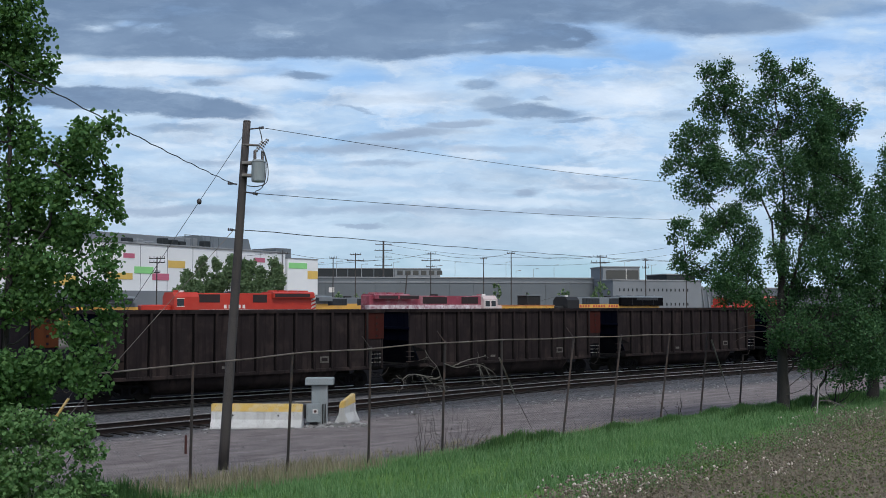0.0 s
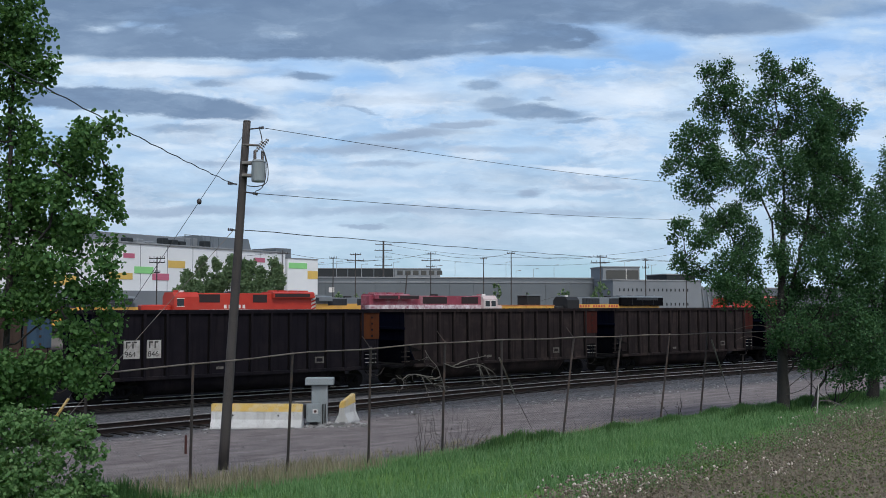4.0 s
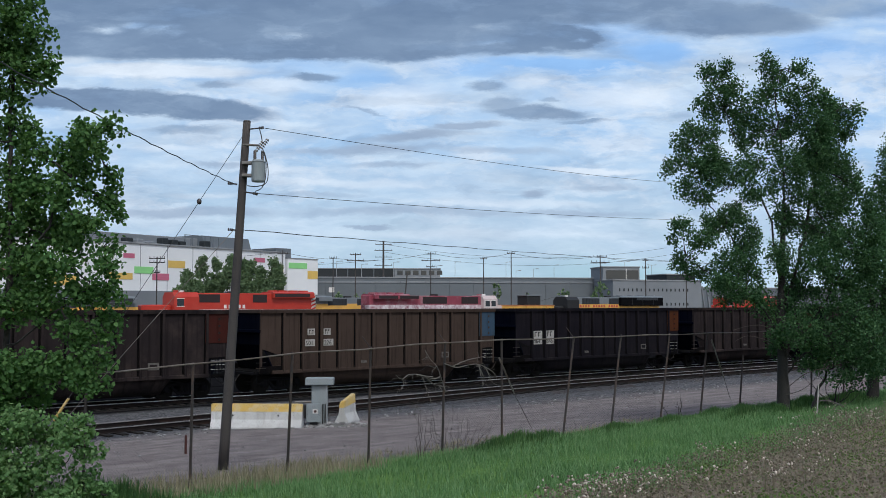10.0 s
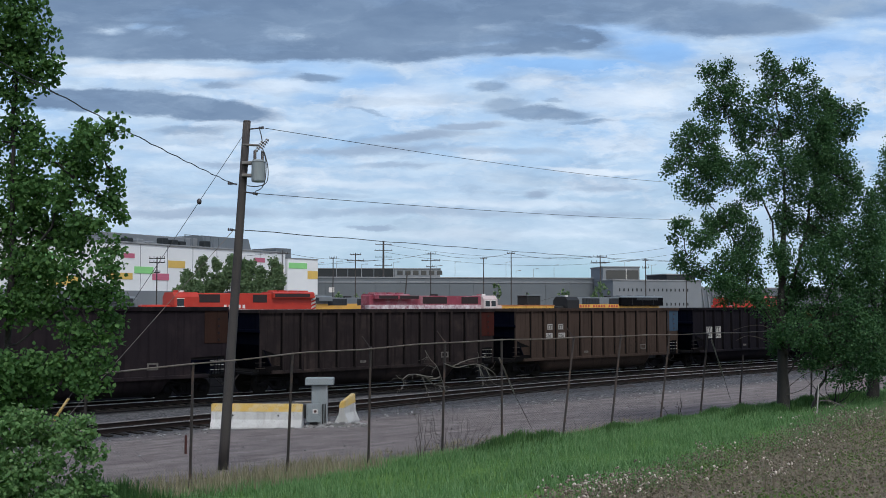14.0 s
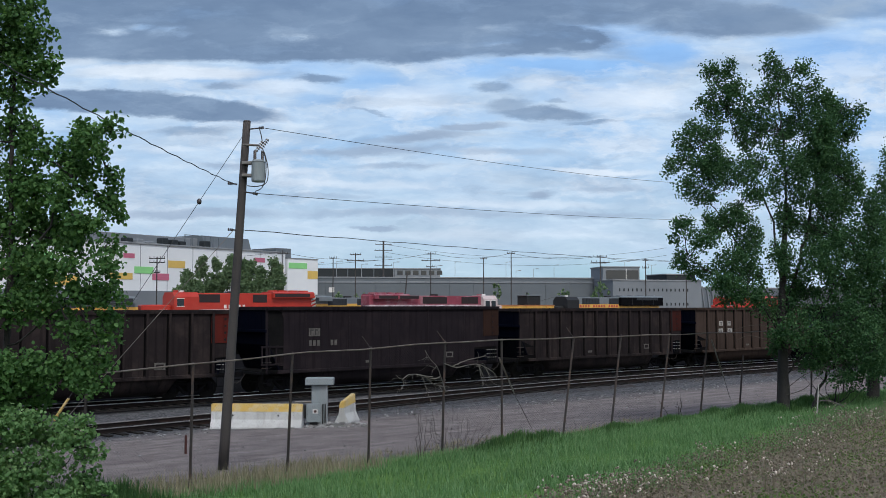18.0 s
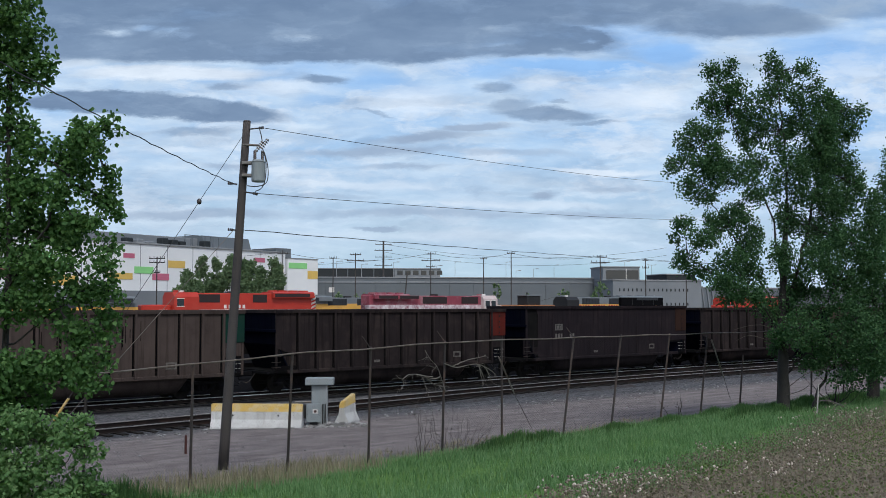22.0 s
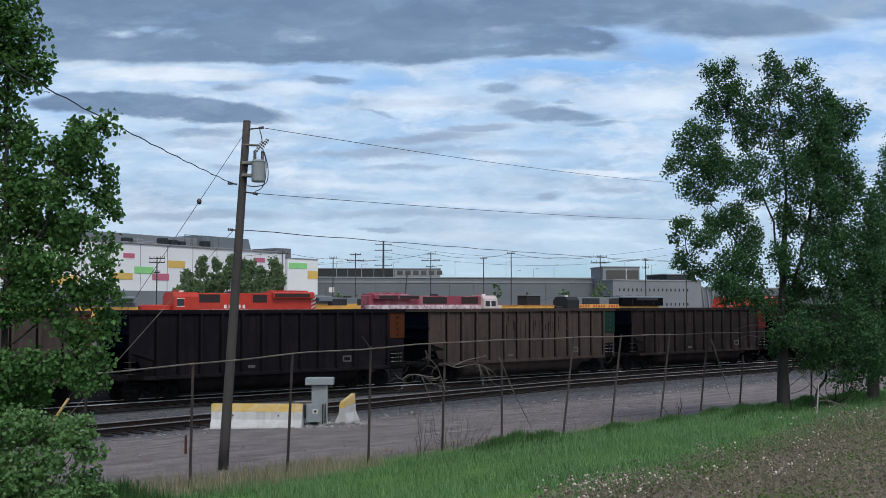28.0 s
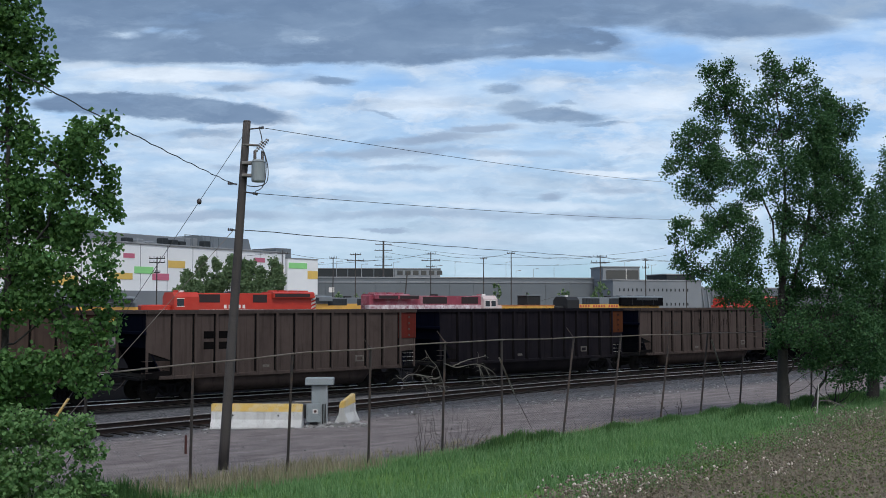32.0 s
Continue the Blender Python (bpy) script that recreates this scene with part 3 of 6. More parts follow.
    # small service stencils seen on all cars
    part("service_stencil", boxed(L - 3.75, L - 3.25, -HALF_W - .01, -HALF_W, 1.28, 1.58), M["stencil_dim"], c, "small square worn stencil")
    part("stencil_bar", boxed(L - 3.67, L - 3.33, -HALF_W - .014, -HALF_W - .011, 1.35, 1.51), body, c)
    part("service_stencil", boxed(L - 8.9, L - 8.55, -HALF_W - .01, -HALF_W, 1.2, 1.32), M["stencil_dim"], c)
    CARS.append((n, c))
    return c


def smooth_sheet():
    L, top = BODY / 2, TOP + .02
    out = [(-L + .9, top), (-L + 1.15, top - .12), (-L + 1.27, top - .4), (-L + 1.27, 1.05), (-L + 2.9, 1.0), (L - 1.75, 1.0), (L - 1.75, 1.75), (L, 1.8), (L, top)]
    bm = bmesh.new()
    a = [bm.verts.new((x, 0, z)) for x, z in out]
    b = [bm.verts.new((x, .02, z)) for x, z in out]
    bm.faces.new(a)
    bm.faces.new(b[::-1])
    k = len(out)
    for i in range(k):
        bm.faces.new((a[(i + 1) % k], a[i], b[i], b[(i + 1) % k]))
    bmesh.ops.recalc_face_normals(bm, faces=bm.faces)
    return bm


TRAIN = [
    (9, "brown", "umber", "brown ribbed steel coal gondola on the main track", None),
    (8, "brown", "rust", "brown ribbed steel coal gondola on the main track", None),
    (7, "brown", "umber", "brown ribbed steel coal gondola with grimy sides", None),
    (6, "brown", "rust", "brown ribbed coal gondola with a rust-red end panel", None),
    (5, "brown", "rust", "brown ribbed coal gondola with a dull red end panel", None),
    (4, "dark", "orange", "dark ribbed coal gondola with white number boards and orange end panel", "plates"),
    (3, "tan", "blue", "tan ribbed coal gondola with white stencils and a blue end panel", "stencils"),
    (2, "brown", "rust", "brown ribbed coal gondola with a rust-red end panel", None),
    (1, "plum", "umber", "tall plum-brown coal gondola with flat smooth sides", "small"),
    (0, "brown", "red", "brown ribbed coal gondola with a red end panel", None),
    (-1, "dusty", "green", "dusty grey-brown ribbed coal gondola with a green end panel", "faint"),
    (-2, "dark", "orange", "dark brown ribbed coal gondola with an orange end panel", None),
    (-3, "dusty", "red", "dusty tan coal gondola with black emblem blocks and red end panel", "emblem"),
    (-4, "tan", "umber", "tan ribbed steel coal gondola on the main track", None),
    (-5, "brown", "rust", "brown ribbed coal gondola with a rust-red end panel", None),
    (-6, "brown", "umber", "brown ribbed steel coal gondola on the main track", None),
]
for n_, coat_, end_, label_, marks_ in TRAIN:
    gondola(n_, coat_, end_, label_, smooth_side=(n_ == 1), marks=marks_)

# how far the train lags behind an even pace, in car lengths, time by time
LAG = [(0, -.012), (3, -.04), (6, -.053), (8, -.07), (10, -.083), (12, -.097), (14, -.1), (17, -.094), (19, -.096), (21, -.09), (23, -.066), (25, -.06), (28, -.035), (30, -.02), (32, -.004)]


def train_s(n, t):
    """Where the front end of car n stands along the track at t seconds."""
    lag = float(np.interp(t, [a for a, _ in LAG], [b for _, b in LAG]))
    return 30.88 + PITCH * (n + lag + .25371 * t - 4.9603)


def move_train():
    times = [a for a, _ in LAG]
    for n, c in CARS:
        walk(c, [(t, turned(train_s(n, t) - BODY / 2, MAIN_D, 0)) for t in times])
    # the wheels roll on the rails
    ts = [i * .15 for i in range(214)] + [32.0]
    spin = [(train_s(0, t) - train_s(0, 0)) / .44 for t in ts]
    for w in WHEELS:
        x = w.matrix_basis.translation.x
        walk(w, [(t, Matrix.Translation((x, 0, .46)) @ Matrix.Rotation(a, 4, "Y")) for t, a in zip(ts, spin)])
# ---- the chain-link fence ----
FENCE_D = 19.75


def rail_z(s):
    return float(np.interp(s, [-10, 8.4, 9.94, 12.4, 14.5, 16.8, 18.6, 23.3, 30, 60], [2.2, 2.78, 2.85, 3.0, 3.05, 3.14, 3.15, 3.16, 3.16, 3.2]))


def fence_foot(s):
    return float(level_sd(s, FENCE_D)) - .1


BRACES = [((1.45, 27.07, 2.70), (1.88, 27.70, 1.72), (2.40, 28.27, 0.72)), ((8.46, 32.99, 2.95), (9.03, 33.74, 1.72), (9.33, 34.12, 1.00))]


def build_fence():
    f = thing("chain_link_fence", "rusty leaning chain-link fence along the gravel road", "fence")
    posts = [5.4, 7.7, 9.92, 12.22, 14.41, 16.64, 18.66, 20.92, 22.89, 25.11, 27.08, 29.18, 31.4, 33.5, 35.7, 37.9]
    leans = [.05, .05, .05, .13, .07, .12, .02, .5, .52, .55, .5, .3, .2, .25, .2, .2]
    for i, (s, ln) in enumerate(zip(posts, leans)):
        z0, z1 = fence_foot(s), rail_z(s)
        short = s in (27.08, 29.18)
        top = at(s + ln, FENCE_D + .02, z1 - (.75 if s == 29.18 else .02))
        p = part("post", rodded(at(s, FENCE_D, z0), top, .031, .029, 10), M["rust_steel"], f)
        if not short:
            part("post_cap", rodded(top, top + Vector((0, 0, .06)), .045, .02, 8), M["rust_steel"], p)
        if s in (14.41, 16.64, 20.92):
            # barbed-wire arms that are left, tipped back
            part("outrigger_arm", rodded(top + Vector((0, 0, .02)), top + Vector((-.20, .05, .30)), .013, .009, 6), M["rust_steel"], p, "bent steel outrigger arm")
    v, fc = tube_path([at(s, FENCE_D - .03, rail_z(s) + .012 * math.sin(s * 2.1)) for s in np.arange(3, 39, .75)], [.0165] * 48, 8)
    soup("top_rail", v, fc, M["rail_rusty"], f, "bent rusty steel top rail")
    # pale braces with their loose wires hanging on below
    for p0, p1, p2 in BRACES:
        b = part("brace", rodded(p0, p1, .024, .02, 6), M["galv"], f, "leaning pale brace")
        part("tie_wire", rodded(p1, p2, .007, None, 5), M["rust_steel"], b)
    # woven wire, each strand a zigzag from rail to ground
    step, verts, faces = .034, [], []
    r = .0012
    sv = np.arange(6.8, 25.0, step)
    for j, s in enumerate(sv):
        z0, z1 = fence_foot(s) + .06, rail_z(s) - .03
        k = int((z1 - z0) / .036)
        base = len(verts)
        for i in range(k + 1):
            off = step * .52 * (1 if (i + j) % 2 else -1)
            c = at(s + off, FENCE_D + .03 + .02 * math.sin(s * 1.3), z1 - .036 * i)
            verts += [(c.x - r, c.y, c.z), (c.x + r, c.y - r, c.z), (c.x, c.y + r, c.z)]
        for i in range(k):
            b = base + 3 * i
            for q in range(3):
                faces.append((b + q, b + (q + 1) % 3, b + 3 + (q + 1) % 3, b + 3 + q))
    w = soup("wire_mesh", verts, faces, M["mesh_wire"], f, "woven galvanised wire mesh")
    w["kind"] = "stuff"
    sign = boxed(-.022, .022, -.02, .02, 0, .38, .008)
    o = part("marker_strip", sign, M["marker"], f, "dark red marker strip")
    o.matrix_basis = turned(9.78, FENCE_D - .08, 1.05)


M["marker"] = surf("marker_red", (.05, .012, .011), (.08, .02, .017), 5, .6)
build_fence()


# ---- the utility pole, its transformer and wires ----
def build_pole():
    foot, tip = Vector((-5.23, 25.04, .15)), Vector((-4.74, 25.04, 8.48))
    p = thing("utility_pole", "leaning weathered wooden utility pole with a grey transformer", "utility pole", m=Matrix.Translation(foot))

    def loc(v):
        return Vector(v) - foot
    pts = [loc(foot.lerp(tip, k / 10)) for k in range(11)]
    v, f = tube_path(pts, [.126 - .0034 * k for k in range(11)], 16)
    soup("pole_shaft", v, f, M["wood_pole"], p, smooth=True)
    part("pole_top", rodded(pts[-1], pts[-1] + Vector((0, 0, .03)), .098, .08, 14), M["wood_pole"], p)
    # transformer
    c = loc((-4.42, 24.86, 7.03))
    can = bmesh.new()
    rod(can, c, c + Vector((0, 0, .45)), .165, None, 24)
    rod(can, c + Vector((0, 0, .45)), c + Vector((0, 0, .50)), .175, .13, 24)
    rod(can, c + Vector((0, 0, -.03)), c, .15, .165, 24)
    t = part("transformer", can, M["grey_paint"], p, "grey steel transformer can")
    for a in (-.08, .1):
        b = bmesh.new()
        for i in range(5):
            rod(b, c + Vector((a, -.04, .50 + .045 * i)), c + Vector((a, -.04, .54 + .045 * i)), .045, .028, 10)
        part("bushing", b, M["ceramic"], t)
    for z in (.1, .4):
        part("hanger", boxed(c.x - .40, c.x - .1, c.y - .03, c.y + .2, c.z + z, c.z + z + .07, .01), M["galv"], t)
    # cut-out arm above the can
    arm = rodded(loc((-4.82, 24.98, 7.92)), loc((-4.42, 24.86, 7.88)), .028, None, 8)
    part("bracket_arm", arm, M["galv"], p)
    for dx, z in ((-4.48, 7.74), (-4.36, 7.8)):
        b = bmesh.new()
        for i in range(5):
            q = loc((dx + .035 * i, 24.86, z + .05 * i))
            rod(b, q, q + Vector((.02, 0, .035)), .055, .03, 10)
        part("cutout_insulator", b, M["ceramic"], p)
    for q0, q1 in (((-4.84, 25.0, 8.28), (-4.43, 24.98, 8.32)), ((-4.78, 24.98, 6.78), (-4.56, 24.98, 6.74)), ((-4.95, 25.0, 6.96), (-5.06, 24.95, 6.97)), ((-4.92, 25.0, 5.85), (-5.05, 24.97, 5.86))):
        b = rodded(loc(q0), loc(q1), .018, None, 6)
        e, dirv = loc(q1), (loc(q1) - loc(q0)).normalized()
        for i in range(3):
            rod(b, e + dirv * .04 * i, e + dirv * (.04 * i + .03), .042, .03, 10)
        part("wire_insulator", b, M["ceramic"], p)
    drops = [[(-4.42, 24.95, 8.3), (-4.36, 24.9, 8.1), (-4.33, 24.86, 7.92)],
             [(-4.32, 24.86, 7.8), (-4.24, 24.84, 7.5), (-4.25, 24.86, 7.1), (-4.34, 24.88, 6.86), (-4.5, 24.9, 6.78)],
             [(-4.28, 24.82, 7.72), (-4.19, 24.84, 7.35), (-4.22, 24.86, 7.0), (-4.45, 24.9, 6.9), (-4.7, 24.95, 6.92)]]
    for dpts in drops:
        v, f = tube_path([loc(q) for q in smooth_pts(dpts)], [.012] * len(smooth_pts(dpts)), 6)
        soup("drop_wire", v, f, M["cable"], p)


def smooth_pts(pts, n=6):
    pts = [Vector(p) for p in pts]
    out = []
    for i in range(len(pts) - 1):
        p0, p1, p2, p3 = pts[max(i - 1, 0)], pts[i], pts[i + 1], pts[min(i + 2, len(pts) - 1)]
        for k in range(n):
            t = k / n
            out.append(.5 * ((2 * p1) + (p2 - p0) * t + (2 * p0 - 5 * p1 + 4 * p2 - p3) * t * t + (3 * p1 - p0 - 3 * p2 + p3) * t ** 3))
    return out + [pts[-1]]


def wire(a, b, sag, r, label, n=40, twist=False, mat="cable"):
    a, b = Vector(a), Vector(b)
    pts = []
    for i in range(n + 1):
        k = i / n
        p = a.lerp(b, k) - Vector((0, 0, 4 * sag * k * (1 - k)))
        if twist:
            p.z += .012 * math.sin(i * 1.9)
        pts.append(p)
    ob = soup("overhead_wire", *tube_path(pts, [r] * len(pts), 5), M[mat])
    tagged(ob, label, "cable", group="overhead wires")
    return ob


build_pole()
wire((-4.36, 24.98, 8.33), (16.22, 64.0, 11.4), .22, .008, "thin dark overhead wire strung from the wooden pole")
wire((-4.5, 24.98, 6.74), (17.93, 64.0, 9.2), .18, .008, "thin dark overhead wire strung from the wooden pole")
wire((-5.05, 24.95, 6.97), (-5.55, 12.0, 7.12), .05, .010, "twisted black service cable strung from the wooden pole", twist=True)
wire((-4.75, 24.95, 5.85), (30.75, 110.0, 8.2), .14, .011, "twisted dark cable strung from the wooden pole", n=70, twist=True)
GUY_FOOT = Vector((-10.77, 27.0, -.1))
GUY_TOP = Vector((-4.82, 25.0, 8.15))
guy = wire(GUY_TOP, GUY_FOOT, 0.0, .007, "steel guy wire bracing the wooden pole", n=4)
wire((-5.02, 24.97, 5.86), GUY_FOOT, 0.0, .008, "lower steel guy wire bracing the wooden pole", n=4, mat="guy")
ball = new("guy_insulator", bpy.data.meshes.new("guy_insulator"))
bmb = bmesh.new()
bmesh.ops.create_uvsphere(bmb, u_segments=14, v_segments=9, radius=.06)
for v_ in bmb.verts:
    v_.co.z *= 1.25
bmb.to_mesh(ball.data)
bmb.free()
ball.data.materials.append(M["ceramic"])
ball.parent = guy
ball.location = GUY_TOP.lerp(GUY_FOOT, .19)


# ---- barriers and the pedestal beside the siding ----


def jersey(length, m, label, taper=0.0):
    b = thing("jersey_barrier", label, "concrete barrier", m=m)
    split = .60
    y_at = .13 + (.085 - .13) * (split - .33) / (.86 - .33)
    lower = [(-.30, 0), (.30, 0), (.30, .08), (.13, .33), (y_at, split), (-y_at, split), (-.13, .33), (-.30, .08)]
    upper = [(-y_at, split), (y_at, split), (.085, .86), (-.085, .86)]
    def sloped(bm):
        """One end may be worn down."""
        for v in bm.verts:
            if v.co.x < 0 and v.co.z > .3:
                v.co.z -= taper * (v.co.z - .3) / .56
        return bm
    bm = sloped(prism(lower, -length / 2, length / 2))
    bmesh.ops.bevel(bm, geom=list(bm.edges), offset=.012, segments=1, affect="EDGES")
    part("barrier_body", bm, M["concrete_white"], b)
    bm = sloped(prism(upper, -length / 2, length / 2))
    bmesh.ops.bevel(bm, geom=[e for e in bm.edges if min(v.co.z for v in e.verts) > split + .01], offset=.02, segments=2, affect="EDGES")
    part("painted_band", bm, M["concrete_yellow"], b, "worn yellow painted top band")
    for x in (-length * .26, length * .24) if length > 2 else ():
        part("lifting_hole", rodded((x, -.135, .47), (x, -.11, .47), .035, None, 10), M["black"], b)
    return b


jersey(3.14, Matrix.Translation((-6.37, 36.05, -.2)) @ pose(0, 0, 0, 0, 0, -2.5), "long white concrete barrier with a yellow painted top")
jersey(.95, Matrix.Translation((-3.42, 37.6, -.18)) @ pose(0, 0, 0, 0, 0, 70) @ Matrix.Diagonal((1, .9, 1.2, 1)), "short white concrete barrier with worn yellow top and a broken end", taper=.2)


M["stripe_pale"] = surf("label_white", (.5, .47, .46), (.62, .6, .58), 4, .6)


def build_pedestal():
    p = thing("concrete_pedestal", "grey pedestal with a wide flat cap beside the siding", "pedestal", m=Matrix.Translation((-4.34, 37.0, -.22)) @ pose(0, 0, 0, 0, 0, 4))
    part("column", boxed(-.28, .28, -.24, .24, 0, 1.46, .02), M["grey_paint"], p)
    cap = boxed(-.50, .50, -.38, .38, 1.46, 1.70, .025)
    part("cap", cap, M["grey_paint"], p, "wide flat grey cap")
    part("base_slab", boxed(-.45, .5, -.5, .4, -.05, .08, .02), M["concrete"], p)
    bx = part("control_box", boxed(-.42, .02, -.52, -.24, .22, .82, .02), M["grey_paint"], p, "grey metal control box")
    part("box_lid", boxed(-.44, .04, -.55, -.52, .2, .84, .012), M["grey_paint"], bx)
    part("label_plate", boxed(-.22, -.04, -.558, -.55, .5, .66), M["stripe_pale"], bx, "small white label plate")
    part("dial", rodded((-.13, -.555, .58), (-.13, -.575, .58), .045, None, 12), M["marker"], bx, "small red dial")
    part("box_foot", boxed(-.32, -.05, -.46, -.28, .06, .22, .01), M["black"], p)
    part("junction_box", boxed(-.60, -.46, -.2, .0, .30, .78, .02), M["black"], p, "small black junction box")
    part("conduit", rodded((-.85, -.1, .86), (-.27, -.1, .86), .035, None, 8), M["galv"], p)
    part("bracket", boxed(-.47, -.27, -.15, .0, .45, .6, .01), M["galv"], p)
    for x in (.12, .2):
        part("conduit", rodded((x, -.27, .06), (x, -.27, .8), .022, None, 8), M["black"], p)


build_pedestal()


def build_guard():
    """The yellow sleeve that marks a guy wire by the fence."""
    o = thing("guy_guard", "yellow plastic guy-wire guard leaning by the fence", "guy guard", m=Matrix.Translation(GUY_FOOT))
    way = (GUY_TOP - GUY_FOOT).normalized()
    part("sleeve", rodded(way * 1.55, way * 2.25, .04, .035, 8), M["concrete_yellow"], o)
    part("anchor_rod", rodded(way * 0, way * 1.55, .014, None, 6), M["galv"], o)


build_guard()


def build_rubble():
    """Loose pale stones at the foot of the barriers and along the road's edge."""
    r = random.Random(5)
    verts, faces = [], []
    ico = bmesh.new()
    bmesh.ops.create_icosphere(ico, subdivisions=1, radius=1.0)
    iv = [v.co.copy() for v in ico.verts]
    fi = [tuple(v.index for v in f.verts) for f in ico.faces]
    ico.free()
    spots = []
    for _ in range(260):
        spots.append((r.uniform(-8.2, -2.5), 35.75 + r.gauss(0, .18), r.uniform(.02, .07)))
    for _ in range(110):
        spots.append((-3.9 + r.gauss(0, .5), 36.7 + r.gauss(0, .3), r.uniform(.03, .11)))
    for _ in range(600):
        p = at(r.uniform(8, 60), 31.4 + abs(r.gauss(0, 1.1)))
        spots.append((p.x, p.y, r.uniform(.02, .06)))
    for _ in range(700):
        p = at(r.uniform(4, 45), r.uniform(21, 32))
        spots.append((p.x, p.y, r.uniform(.012, .035)))
    for x, y, k in spots:
        z = level(x, y)
        o = len(verts)
        sx, sy, sz = k * r.uniform(.7, 1.3), k * r.uniform(.7, 1.3), k * r.uniform(.5, .9)
        verts += [(x + c.x * sx, y + c.y * sy, z + c.z * sz + k * .3) for c in iv]
        faces += [tuple(i + o for i in f) for f in fi]
    tagged(soup("loose_stones", verts, faces, M["rubble"]), "loose pale stones scattered along the gravel road", "stones", kind="stuff")


M["rubble"] = foliage("rubble_stone", (.11, .108, .106), (.20, .196, .193), (.36, .355, .35), .0)
build_rubble()
# ---- plants ----
rng = np.random.default_rng(7)


def leaf_cards(centres, size, spread_up=.35):
    """Broad pointed leaves, cupped along the middle, at the given points: a ring of six corners round a sunken centre."""
    k = len(centres)
    d = rng.normal(size=(k, 3))
    d[:, 2] -= spread_up
    d /= np.linalg.norm(d, axis=1)[:, None]
    r = rng.normal(size=(k, 3))
    r -= (r * d).sum(1)[:, None] * d
    r /= np.linalg.norm(r, axis=1)[:, None]
    up = np.cross(d, r)
    ln = size * rng.uniform(.65, 1.25, k)[:, None]
    a = centres
    low, high = a + d * ln * .16, a + d * ln * .52
    ring = [a, low + r * ln * .36, high + r * ln * .40 + up * ln * .05, a + d * ln, high - r * ln * .40 + up * ln * .05, low - r * ln * .36]
    v = np.stack(ring + [a + d * ln * .42 - up * ln * .10], 1).reshape(-1, 3)
    base = (np.arange(k) * 7)[:, None]
    f = np.concatenate([base + np.array([[i, (i + 1) % 6, 6]]) for i in range(6)], 0)
    return v, f


def fast_mesh(name, v, f, material, parent=None, label="", nv=3):
    me = bpy.data.meshes.new(name)
    me.vertices.add(len(v))
    me.vertices.foreach_set("co", np.asarray(v, np.float32).ravel())
    me.loops.add(len(f) * nv)
    me.loops.foreach_set("vertex_index", np.asarray(f, np.int32).ravel())
    me.polygons.add(len(f))
    me.polygons.foreach_set("loop_start", np.arange(0, len(f) * nv, nv, dtype=np.int32))
    me.materials.append(material)
    me.update(calc_edges=True)
    ob = new(name, me)
    if parent is not None:
        ob.parent = parent
    if label:
        ob["label"] = label
    return ob


def crooked(a, b, n=6, wob=.08):
    a, b = Vector(a), Vector(b)
    L = (b - a).length
    pts = []
    for i in range(n + 1):
        k = i / n
        j = Vector(rng.normal(size=3)) * L * wob * math.sin(math.pi * k)
        pts.append(a.lerp(b, k) + j)
    return pts


def limb_points(path, per=6, wob=.035):
    pts = smooth_pts(path, per)
    return [p + Vector(rng.normal(size=3)) * wob for p in pts]


